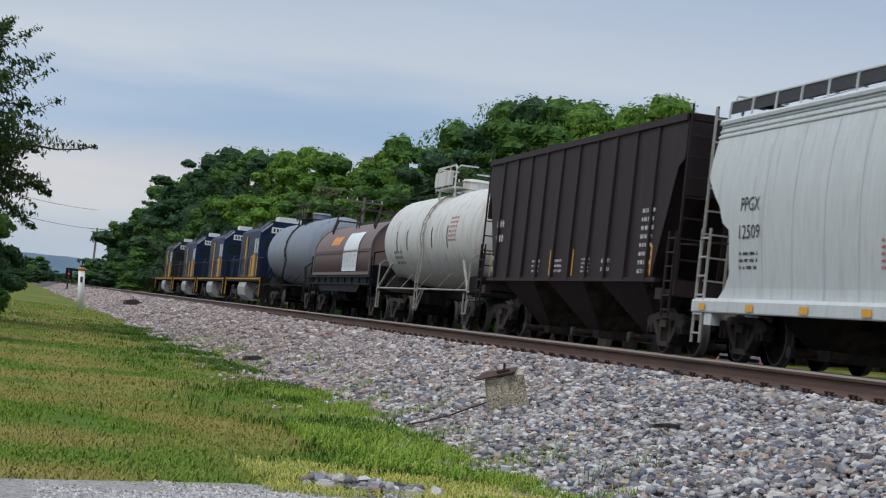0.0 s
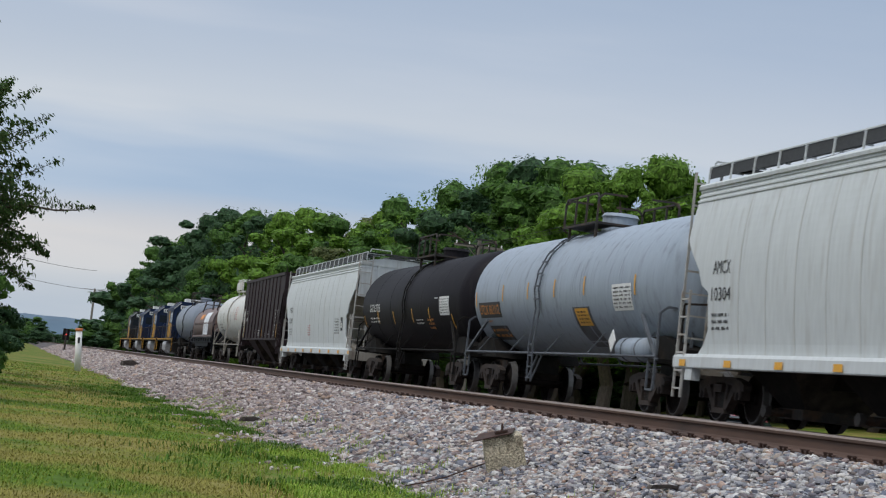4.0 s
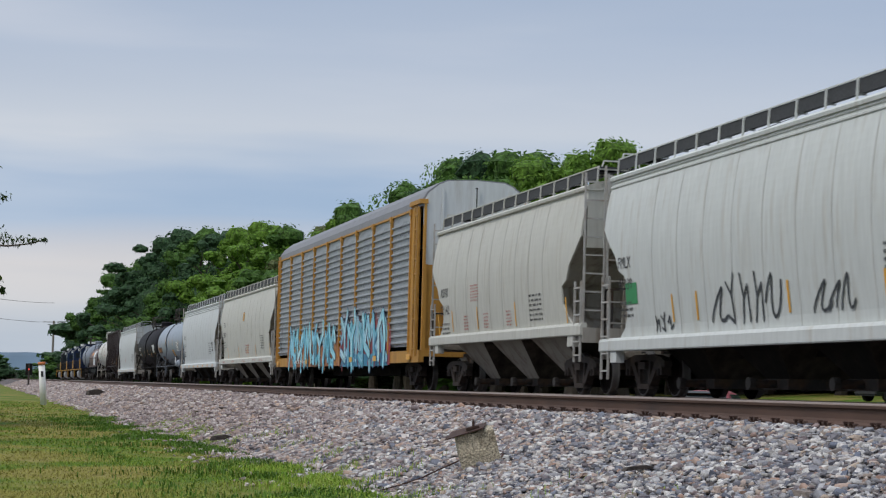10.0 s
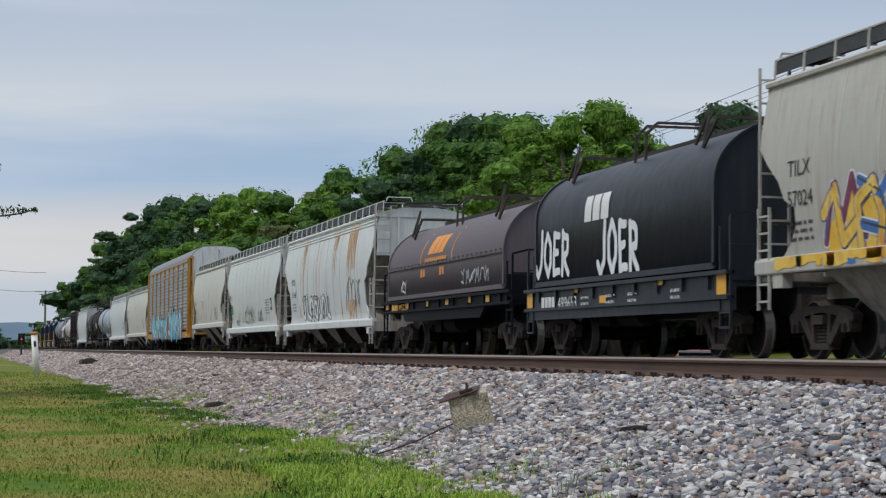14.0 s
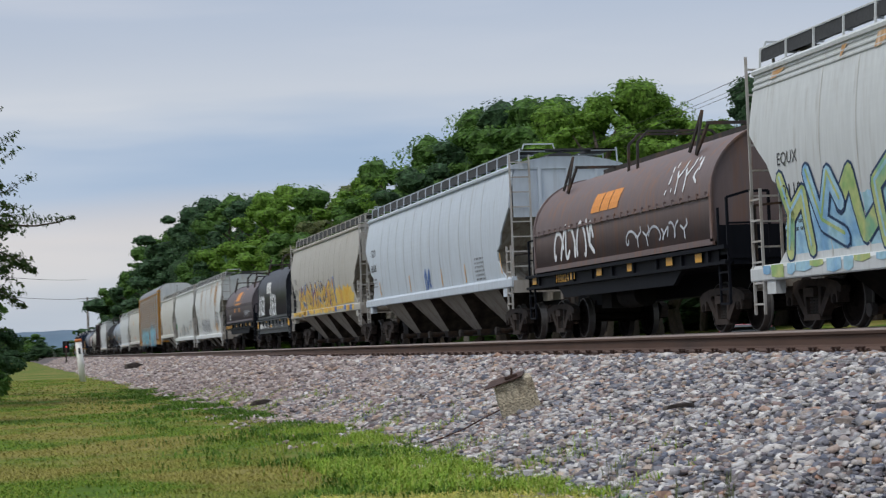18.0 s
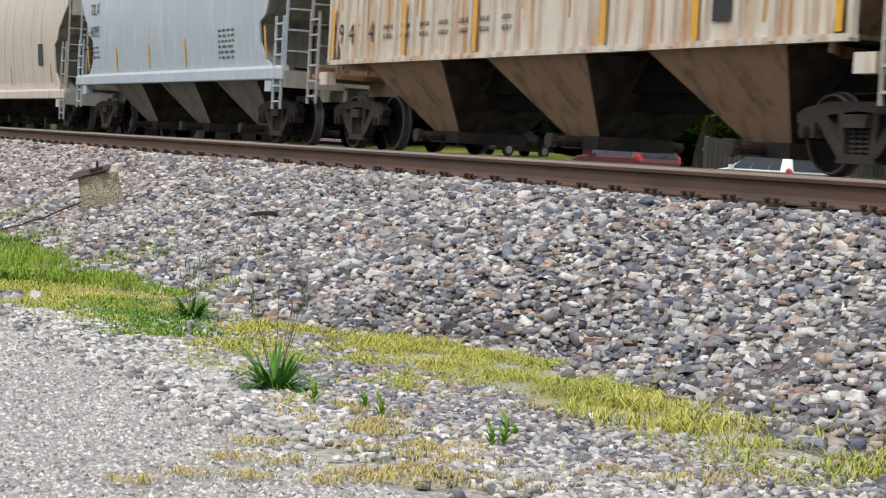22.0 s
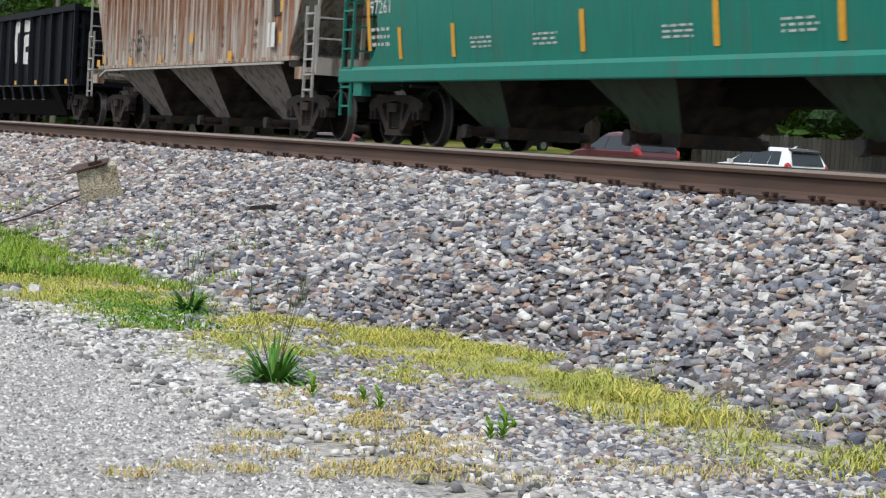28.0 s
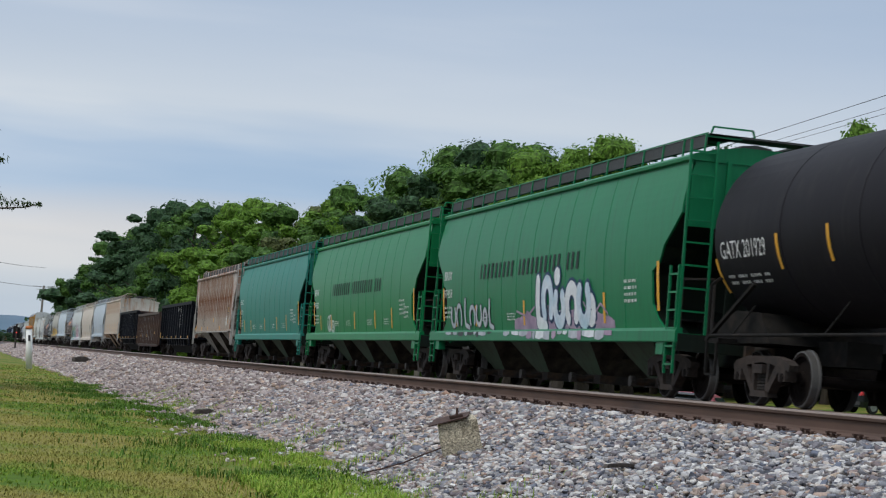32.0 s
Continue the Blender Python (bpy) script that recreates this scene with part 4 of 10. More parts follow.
    for y in (-0.30, 0.30):
        m = Mesh().path([(-0.95, y, ztop - 0.35), (-0.93, y, ztop + 0.25), (-0.70, y, ztop + 0.48), (0.70, y, ztop + 0.48), (0.93, y, ztop + 0.25), (0.95, y, ztop - 0.35)], 0.05)
        part("lifting_hoop", m, M_STEEL, hd)
    # deep side sills, deck, trough stands
    zs = 0.92 if not tall else 0.78
    for s in (-1, 1):
        m = Mesh()
        zt = z0 - 0.10
        m.slab([(-(half - 0.62), zt), (-(half - 0.62), zt - 0.28), (-(half - 3.0), zt - 0.28), (-(half - 3.6), zs), ((half - 3.6), zs), ((half - 3.0), zt - 0.28), ((half - 0.62), zt - 0.28), ((half - 0.62), zt)] if not tall else
               [(-(half - 0.62), zt), (-(half - 0.62), zs), ((half - 0.62), zs), ((half - 0.62), zt)], min(s * 1.40, s * 1.48), max(s * 1.40, s * 1.48))
        m.bar((s * 1.50, -(half - 0.62), zt - 0.03), (s * 1.50, half - 0.62, zt - 0.03), 0.16, 0.07)
        m.bar((s * 1.50, -(half - 0.62), zs + 0.22 if tall else zt - 0.30), (s * 1.50, half - 0.62, zs + 0.22 if tall else zt - 0.30), 0.13, 0.06)
        for k in range(9):
            y = -(half - 1.6) + 2 * (half - 1.6) * k / 8
            m.box(min(s * 1.46, s * 1.53), y - 0.05, zt - 0.30, max(s * 1.46, s * 1.53), y + 0.05, zt)
        part("side_sill", m, frame, car)
    m = Mesh().box(-1.4, -(half - 0.62), 1.18, 1.4, half - 0.62, 1.30).box(-0.3, -(half - 0.65), 0.74, 0.3, half - 0.65, 1.2)
    part("deck", m, frame, car)
    part("air_reservoir", Mesh().tube((-0.95, -0.5, 0.85), (-0.95, 0.7, 0.85), 0.26, seg=14), M_UNDER, car)
    part("valve_box", Mesh().box(-1.1, 1.4, 0.62, -0.5, 2.1, 1.1), M_UNDER, car)
    for q in (-1, 1):
        ye = q * (half - 0.66)
        for s in (-1, 1):
            m = Mesh()
            m.path([(s * 1.48, ye, 0.5), (s * 1.48, ye, 2.35), (s * 1.1, ye, 2.45), (s * 0.7, ye, 2.45), (s * 0.7, ye, 1.3)], 0.045)
            m.bar((s * 1.48, ye, 1.9), (s * 0.7, ye, 1.9), 0.035)
            m.path([(s * 1.48, ye - q * 0.45, 2.2), (s * 1.48, ye - q * 0.45, 0.5), (s * 1.48, ye, 0.5)], 0.04)
            for zz in (0.75, 1.05):
                m.bar((s * 1.48, ye, zz), (s * 1.48, ye - q * 0.45, zz), 0.035)
            part("end_railing", m, frame, car)
        part("end_bulkhead", Mesh().box(-1.45, min(q * (he + 0.08), q * (he + 0.16)), 1.3, 1.45, max(q * (he + 0.08), q * (he + 0.16)), 1.9).box(-1.48, min(q * (half - 0.6), q * (half - 1.2)), 1.28, 1.48, max(q * (half - 0.6), q * (half - 1.2)), 1.36), frame, car)
    add_trucks(car, half - 2.0)
    add_couplers(car, half)
    return car, side_prof


def gondola(label, L, paint, h=3.05, posts=13, tub=False, post_paint=None):
    car = thing("gondola_car", None, None, label, "freight car", "cars of the freight train")
    half = L / 2
    e = half - 0.72
    zb = 0.50 if not tub else 0.72
    xs = 1.50
    for s in (-1, 1):
        m = Mesh()
        if tub:
            m.slab([(-e, h), (-e, 1.03), (e, 1.03), (e, h)], min(s * (xs - 0.05), s * xs), max(s * (xs - 0.05), s * xs))
        else:
            m.slab([(-e, h), (-e, zb + 0.12), (-(e - 1.6), zb), (e - 1.6, zb), (e, zb + 0.12), (e, h)], min(s * (xs - 0.05), s * xs), max(s * (xs - 0.05), s * xs))
        part("side_sheet", m, paint, car)
        m = Mesh().box(min(s * (xs - 0.06), s * (xs + 0.13)), -e, h - 0.05, max(s * (xs - 0.06), s * (xs + 0.13)), e, h + 0.11)
        part("top_chord", m, post_paint or paint, car)
        m = Mesh()
        if tub:
            # the side ends in a thin worn flange; the tub between the trucks lies further in
            m.box(min(s * (xs - 0.05), s * (xs + 0.02)), -e, 1.015, max(s * (xs - 0.05), s * (xs + 0.02)), e, 1.035)
            part("tub", Mesh().loft([[(s * (xs - 0.10), q * (e - 2.7), 1.03), (s * (xs - 0.30), q * (e - 3.0), zb), (s * 0.85, q * (e - 3.5), 0.24), (s * 0.1, q * (e - 3.5), 0.24), (s * 0.1, q * (e - 2.7), 1.03)] for q in (-1, 1)]), M_UNDER, car)
        else:
            m.box(min(s * (xs - 0.02), s * (xs + 0.05)), -e, zb + 0.10, max(s * (xs - 0.02), s * (xs + 0.05)), e, zb + 0.16)
        part("side_sill", m, M_WORNEDGE if tub else post_paint or paint, car)
        zf, wf = (1.03, 0.11) if tub else (zb + 0.12, 0.075)
        pm = Mesh().add([(-0.02, -wf, zf), (-0.02, wf, zf), (-0.13, 0.05, zf + (0.03 if tub else 0.08)), (-0.13, -0.05, zf + (0.03 if tub else 0.08)), (-0.02, -wf, h - 0.04), (-0.02, wf, h - 0.04), (-0.13, 0.05, h - 0.04), (-0.13, -0.05, h - 0.04)],
                        [(3, 2, 1, 0), (4, 5, 6, 7), (2, 3, 7, 6), (0, 3, 7, 4)[::-1], (1, 2, 6, 5)[::-1]])
        me = pm.data("side_post", post_paint or paint)
        for k in range(posts):
            y = -(e - 0.12) + 2 * (e - 0.12) * k / (posts - 1)
            if tub and abs(y) > e - 2.9:
                mm = Mesh().box(-0.12, -0.06, 1.04, 0.0, 0.06, h - 0.04)
                part("side_post", mm, post_paint or paint, car, at=pose(s * (xs - 0.005), y, 0, 0, 0, 0 if s < 0 else 180))
            else:
                part("side_post", me, None, car, at=pose(s * (xs - 0.005), y, 0, 0, 0, 0 if s < 0 else 180))
                if tub:
                    g = part("gusset", Mesh().loft([[(-0.02, -0.17, 1.01), (-0.02, 0.17, 1.01), (0.12, 0.17, 1.01), (0.12, -0.17, 1.01)], [(0.06, -0.12, zb - 0.06), (0.06, 0.12, zb - 0.06), (0.26, 0.12, zb - 0.06), (0.26, -0.12, zb - 0.06)]]), paint, car, at=pose(s * (xs - 0.005), y, 0, 0, 0, 0 if s < 0 else 180))
                    part("gusset_edge", Mesh().box(0.045, -0.13, zb - 0.08, 0.08, 0.13, zb - 0.06), M_WORNEDGE, g)
    for q in (-1, 1):
        m = Mesh().box(-xs, min(q * e, q * (e - 0.06)), 1.1, xs, max(q * e, q * (e - 0.06)), h + 0.05)
        for z in (1.5, 2.0, 2.5, 2.95):
            part("end_rib", Mesh().box(-xs, min(q * e, q * (e + 0.09)), z, xs, max(q * e, q * (e + 0.09)), z + 0.10), paint, car)
        m.box(-xs - 0.03, min(q * (half - 0.62), q * e), 1.02, xs + 0.03, max(q * (half - 0.62), q * e), 1.20)
        part("end_wall", m, paint, car)
        for s in (-1, 1):
            part("side_ladder", ladder_mesh(h - 0.75, 0.40, 6, 0.014), post_paint or paint, car, at=pose(s * 1.56, q * (e - 0.26), 0.62))
        part("end_ladder", ladder_mesh(h - 1.3, 0.42, 5, axis="x"), post_paint or paint, car, at=pose(-1.2, q * (e + 0.13), 1.1))
    part("floor", Mesh().box(-xs + 0.05, -e, 1.10, xs - 0.05, e, 1.18).box(-0.3, -(half - 0.65), 0.72, 0.3, half - 0.65, 1.1), M_UNDER, car)
    if not tub:
        part("brake_rigging", Mesh().loft([[(-0.55, y, 0.30), (0.55, y, 0.30), (0.7, y, 1.1), (-0.7, y, 1.1)] for y in (-(half - 3.3), -(half - 6.2))]), M_UNDER, car)
    part("air_reservoir", Mesh().tube((-0.8, 0.6, 0.72), (-0.8, 1.9, 0.72), 0.22, seg=12), M_UNDER, car)
    add_trucks(car, half - 2.0)
    add_couplers(car, half)
    return car, [(0.5, xs + 0.0), (4.0, xs + 0.0)]


def locomotive(label, L, hood, stripe, silver, cab_back=True, axle3=False):
    car = thing("diesel_locomotive", None, None, label, "locomotive", "locomotives of the freight train")
    half = L / 2
    q = -1 if cab_back else 1
    e = half - 0.75
    part("frame", Mesh().box(-1.50, -e, 1.25, 1.50, e, 1.48).box(-0.5, -e, 0.85, 0.5, e, 1.3), M_UNDER, car)
    m = Mesh()
    for s in (-1, 1):
        m.box(min(s * 1.505, s * 1.53), -e, 1.36, max(s * 1.505, s * 1.53), e, 1.44)
    part("walkway_stripe", m, stripe, car, "yellow sill stripe")
    yc0, yc1 = q * (e - 4.3), q * (e - 2.0)
    m = Mesh()
    m.prism([(-0.92, 1.48), (0.92, 1.48), (0.92, 4.15), (0.62, 4.42), (-0.62, 4.42), (-0.92, 4.15)], min(yc0, -q * (e - 0.9)), max(yc0, -q * (e - 0.9)))
    body = part("long_hood", m, hood, car)
    m = Mesh()
    for k in range(12):
        y = -q * (e - 2.0 - k * 0.85)
        for s in (-1, 1):
            part("hood_door", Mesh().box(min(s * 0.92, s * 0.945), y - 0.36, 1.75, max(s * 0.92, s * 0.945), y + 0.36, 3.3), hood, body)
    m = Mesh()
    for k in range(4):
        y = -q * (e - 2.2 - k * 1.4)
        m.tube((0, y, 4.40), (0, y, 4.60), 0.55, 0.52, seg=16)
    m.box(-0.85, min(-q * (e - 9.5), -q * (e - 7.6)), 4.30, 0.85, max(-q * (e - 9.5), -q * (e - 7.6)), 4.62)
    part("radiator_fan", m, M_STEEL, body)
    part("radiator_grille", Mesh().box(-0.96, min(-q * (e - 1.2), -q * (e - 4.6)), 3.25, 0.96, max(-q * (e - 1.2), -q * (e - 4.6)), 3.9), M_GRATE, body)
    m = Mesh().prism([(-1.52, 1.48), (1.52, 1.48), (1.52, 3.95), (0.95, 4.52), (-0.95, 4.52), (-1.52, 3.95)], min(yc0, yc1), max(yc0, yc1))
    cab = part("cab", m, hood, car)
    m = Mesh()
    for s in (-1, 1):
        for a in (0.25, 1.25):
            ya = min(yc0, yc1) + a
            part("cab_window", Mesh().box(min(s * 1.522, s * 1.535), ya, 2.75, max(s * 1.522, s * 1.535), ya + 0.75, 3.55), M_GLASS, cab)
        part("cab_window", Mesh().box(s * 0.75 - 0.5, yc1 + q * 0.004 - 0.006, 2.95, s * 0.75 + 0.5, yc1 + q * 0.004 + 0.006, 3.6), M_GLASS, cab)
        part("roof_edge", Mesh().bar((s * 1.50, yc1 + q * 0.03, 3.88), (s * 0.95, yc1 + q * 0.03, 4.40), 0.09), silver, cab, "pale roof edge of the cab")
        part("cab_panel", Mesh().box(min(s * 1.522, s * 1.532), yc1 - q * 0.05 - 0.0, 1.6, max(s * 1.522, s * 1.532), yc1 - q * 0.30, 2.6) if q > 0 else Mesh().box(min(s * 1.522, s * 1.532), yc1 + 0.05, 1.6, max(s * 1.522, s * 1.532), yc1 + 0.30, 2.6), stripe, cab)
    for x in (-0.55, 0.55):
        board = part("number_board", Mesh().box(x - 0.42, yc1 - 0.02 + q * 0.03, 3.88, x + 0.42, yc1 + 0.02 + q * 0.03, 4.20), M_WHT, cab, "white number board with dark bars")
        for k in range(4):
            part("number_bar", Mesh().box(x - 0.32 + 0.17 * k, yc1 - 0.02 + q * 0.04, 3.95, x - 0.22 + 0.17 * k, yc1 + 0.02 + q * 0.04, 4.13), M_BLK, board)
    part("cab_roof_box", Mesh().box(-0.6, min(yc0, yc1) + 0.3, 4.50, 0.6, max(yc0, yc1) - 0.5, 4.80), M_WHT, cab, "white air conditioner on the roof")
    m = Mesh().prism([(-0.92, 1.48), (0.92, 1.48), (0.92, 2.75), (0.75, 2.9), (-0.75, 2.9), (-0.92, 2.75)], min(yc1, q * (e - 0.7)), max(yc1, q * (e - 0.7)))
    part("short_hood", m, hood, car)
    m = Mesh()
    m.box(-0.975, min(yc0, yc0 - q * 2.6), 1.5, -0.925, max(yc0, yc0 - q * 2.6), 4.10)
    part("paint_stripe", m, stripe, car, "yellow upright paint panel")
    for a in (0.16, 0.5):
        ya = -q * (e - 2.6 - a * 9)
        part("paint_panel", Mesh().box(-0.965, ya - 0.32, 1.55, -0.946, ya + 0.32, 2.75 if a > 0.3 else 3.9), stripe, car, "yellow paint panel")
    part("cab_side_panel", Mesh().box(-1.545, min(yc0, yc0 + q * 1.2), 1.52, -1.524, max(yc0, yc0 + q * 1.2), 2.70), stripe, car, "yellow panel on the cab side")
    m = Mesh()
    for s in (-1, 1):
        m.tube((s * 1.47, -e, 2.5), (s * 1.47, e, 2.5), 0.022, seg=6)
        for k in range(11):
            y = -e + 2 * e * k / 10
            m.bar((s * 1.47, y, 1.5), (s * 1.47, y, 2.5), 0.035)
    for qq in (-1, 1):
        m.path([(-1.47, qq * e, 1.3), (-1.47, qq * e, 2.5), (-0.4, qq * e, 2.5), (-0.4, qq * e, 1.5)], 0.035)
        m.path([(1.47, qq * e, 1.3), (1.47, qq * e, 2.5), (0.4, qq * e, 2.5), (0.4, qq * e, 1.5)], 0.035)
    part("handrail", m, M_STEEL, car)
    for qq in (-1, 1):
        m = Mesh()
        for k in range(4):
            m.box(-1.5, min(qq * (e - 0.05), qq * (e - 0.5)), 0.45 + 0.26 * k, 1.5, max(qq * (e - 0.05), qq * (e - 0.5)), 0.49 + 0.26 * k)
        m.box(-1.5, min(qq * e, qq * (e + 0.06)), 0.4, 1.5, max(qq * e, qq * (e + 0.06)), 1.5)
        part("step_well", m, M_UNDER, car)
        part("step_edge", Mesh().box(-1.53, min(qq * e, qq * (e - 0.10)), 0.45, -1.46, max(qq * e, qq * (e - 0.10)), 1.5), stripe, car, "yellow step edge")
    w = 3.6 if not axle3 else 3.4
    m = Mesh()
    prof = [(-1.42, 1.22), (-1.50, 0.95), (-1.44, 0.50), (-1.10, 0.24), (1.10, 0.24), (1.44, 0.50), (1.50, 0.95), (1.42, 1.22)]
    part("fuel_tank", m.prism(prof, -w / 2, w / 2), silver, car, "silver fuel tank")
    for qq in (-1, 1):
        ty = qq * (e - 2.7)
        tr = part("truck", Mesh().box(-1.0, ty - 0.3, 0.45, 1.0, ty + 0.3, 0.80), M_STEEL, car)
        for s in (-1, 1):
            m = Mesh().box(min(s * 1.0, s * 1.2), ty - 1.95, 0.55, max(s * 1.0, s * 1.2), ty + 1.95, 0.85)
            for o in (-1.35, 0.0, 1.35) if axle3 else (-1.35, 1.35):
                m.box(min(s * 1.0, s * 1.28), ty + o - 0.2, 0.32, max(s * 1.0, s * 1.28), ty + o + 0.2, 0.7)
            m.tube((s * 1.22, ty - 0.5, 0.95), (s * 1.22, ty + 0.5, 0.95), 0.14, seg=10)
            part("side_frame", m, M_STEEL, tr)
        for o in (-1.35, 0.0, 1.35) if axle3 else (-1.35, 1.35):
            part("wheelset", ME_WHEELSET, None, tr, at=pose(0, ty + o, 0.458))
    add_couplers(car, half)
    part("headlight", Mesh().tube((-0.12, yc1 + q * 0.02, 4.2), (-0.12, yc1 + q * 0.08, 4.2), 0.1, seg=10).tube((0.12, yc1 + q * 0.02, 4.2), (0.12, yc1 + q * 0.08, 4.2), 0.1, seg=10), silver, cab)
    return car


def autorack(label, L, post, panel, roofm, endm):
    car = thing("autorack_car", None, None, label, "freight car", "cars of the freight train")
    half = L / 2
    e = half - 0.72
    x = 1.56
    zt = 5.15
    n = 9
    y0, y1 = -(e - 1.25), e - 0.35
    pitch = (y1 - y0) / n
    # corrugated panel: flat lands with raised ribs, one mesh for all
    zs = []
    z = 1.25
    while z < zt - 0.3:
        zs += [(z, 0.0), (z + 0.065, 0.0), (z + 0.09, 0.055), (z + 0.13, 0.055), (z + 0.155, 0.0)]
        z += 0.205
    zs.append((zt, 0.0))
    m = Mesh()
    m.loft([[(-d, -pitch / 2 + 0.05, zz), (-d, pitch / 2 - 0.05, zz), (0.03, pitch / 2 - 0.05, zz), (0.03, -pitch / 2 + 0.05, zz)] for zz, d in zs])
    m.cur = 1
    for k in range(0, len(zs) - 1, 10):
        zz = zs[k][0] + 0.035
        for i in range(9):
            y = (i - 4) * pitch / 10.2
            m.add([(-0.003, y - 0.03, zz - 0.012), (-0.003, y - 0.03, zz + 0.012), (-0.003, y + 0.03, zz + 0.012), (-0.003, y + 0.03, zz - 0.012)], [(0, 1, 2, 3)])
    panel = [panel, M_UNDER]
    me_panel = m.data("side_panel", panel)
    pm = Mesh().box(-0.07, -0.05, 1.05, 0.05, 0.05, zt + 0.05).box(-0.09, -0.09, zt - 0.12, 0.05, 0.09, zt + 0.06)
    me_post = pm.data("side_post", post)
    for s in (-1, 1):
        rz = 0 if s < 0 else 180
        for k in range(n):
            part("side_panel", me_panel, None, car, at=pose(s * x, y0 + pitch * (k + 0.5), 0, 0, 0, rz))
        for k in range(n + 1):
            part("side_post", me_post, None, car, at=pose(s * (x + 0.01), y0 + pitch * k, 0, 0, 0, rz))
        m = Mesh().box(min(s * 1.45, s * 1.60), -(half - 0.62), 0.78, max(s * 1.45, s * 1.60), half - 0.62, 1.12)
        m.box(min(s * 1.50, s * 1.62), y0, zt, max(s * 1.50, s * 1.62), y1, zt + 0.06)
        part("side_sill", m, post, car)
        m = Mesh()
        a0, a1 = -(half - 0.66), y0 - 0.05
        m.box(min(s * 1.50, s * 1.60), a0 + 0.55, 1.05, max(s * 1.50, s * 1.60), a1, zt + 0.2)
        m.box(min(s * 1.45, s * 1.52), a0, 1.05, max(s * 1.45, s * 1.52), a0 + 0.12, zt + 0.15)
        m.box(min(s * 1.42, s * 1.66), a0 - 0.02, zt + 0.13, max(s * 1.42, s * 1.66), a1 + 0.1, zt + 0.26)
        part("end_post", m, post, car)
        part("end_post", Mesh().box(min(s * 1.50, s * 1.60), y1 + 0.05, 1.05, max(s * 1.50, s * 1.60), e, zt + 0.2).box(min(s * 1.45, s * 1.64), y1 + 0.02, zt + 0.10, max(s * 1.45, s * 1.64), e + 0.03, zt + 0.20), post, car)
        part("side_ladder", ladder_mesh(zt - 0.9, 0.40, 10), post, car, at=pose(s * 1.66, a0 + 0.34, 0.95))
        part("side_ladder", ladder_mesh(zt - 0.9, 0.30, 10), post, car, at=pose(s * 1.64, e - 0.18, 0.95))
    arch = [(1.60, zt + 0.05), (1.58, zt + 0.25), (1.42, zt + 0.50), (1.10, zt + 0.74), (0.85, zt + 0.84), (0.0, zt + 0.88)]
    arch = arch + [(-a, b) for a, b in arch[::-1][1:]]
    m = Mesh()
    nn = 60
    m.loft([[(a, -(e + 0.0) + 2 * e * k / nn, b + (0.012 if k % 2 else 0)) for a, b in arch] for k in range(nn + 1)])
    part("roof", m, roofm, car)
    for q in (-1, 1):
        m = Mesh()
        yy = q * (e + 0.02)
        outline = [(1.5, 3.55)] + [(a * 0.97, b - 0.03) for a, b in arch[:-1]] + [(-1.5, 3.55)]
        m.add([(a, yy, b) for a, b in outline] + [(a, yy - q * 0.06, b) for a, b in outline], [tuple(range(len(outline)))[::q], tuple(range(len(outline), 2 * len(outline)))[::-q]])
        n0 = len(outline)
        m.add([(a, yy, b) for a, b in outline] + [(a, yy - q * 0.06, b) for a, b in outline], [(i, (i + 1) % n0, n0 + (i + 1) % n0, n0 + i) for i in range(n0)])
        top = part("end_door_top", m, endm, car, "white riveted upper end door")
        for a in (-0.98, -0.05, 0.05, 0.98):
            part("door_rib", Mesh().box(a - 0.03, min(yy, yy + q * 0.05), 3.6, a + 0.03, max(yy, yy + q * 0.05), zt + 0.60), endm, top)
        m = Mesh().box(-0.03, min(yy, yy + q * 0.012), 3.6, 0.03, max(yy, yy + q * 0.06), zt + 0.65)
        part("door_gap", m, M_UNDER, car)
        m = Mesh().box(-1.5, min(yy, yy - q * 0.06), 1.1, 1.5, max(yy, yy - q * 0.06), 3.55)
        door = part("end_door", m, post, car)
        for a in (-1.45, -0.75, -0.05, 0.05, 0.75, 1.45):
            part("door_rib", Mesh().box(a - 0.04, min(yy, yy + q * 0.05), 1.1, a + 0.04, max(yy, yy + q * 0.05), 3.55), post, door)
        m = Mesh().box(-1.55, min(q * (half - 0.62), q * e), 0.95, 1.55, max(q * (half - 0.62), q * e), 1.12)
        part("end_sill", m, post, car)
    part("deck", Mesh().box(-1.45, -e, 0.95, 1.45, e, 1.10).box(-0.35, -(half - 0.65), 0.62, 0.35, half - 0.65, 0.95).box(-0.5, -6, 0.45, 0.5, 6, 0.65), M_UNDER, car)
    part("upper_deck", Mesh().box(-1.45, -e, 2.55, 1.45, e, 2.62).box(-1.45, -e, 3.95, 1.45, e, 4.02), M_UNDER, car)
    add_trucks(car, half - 3.3)
    add_couplers(car, half)
    return car, [(0.5, x + 0.055), (5.3, x + 0.055)]


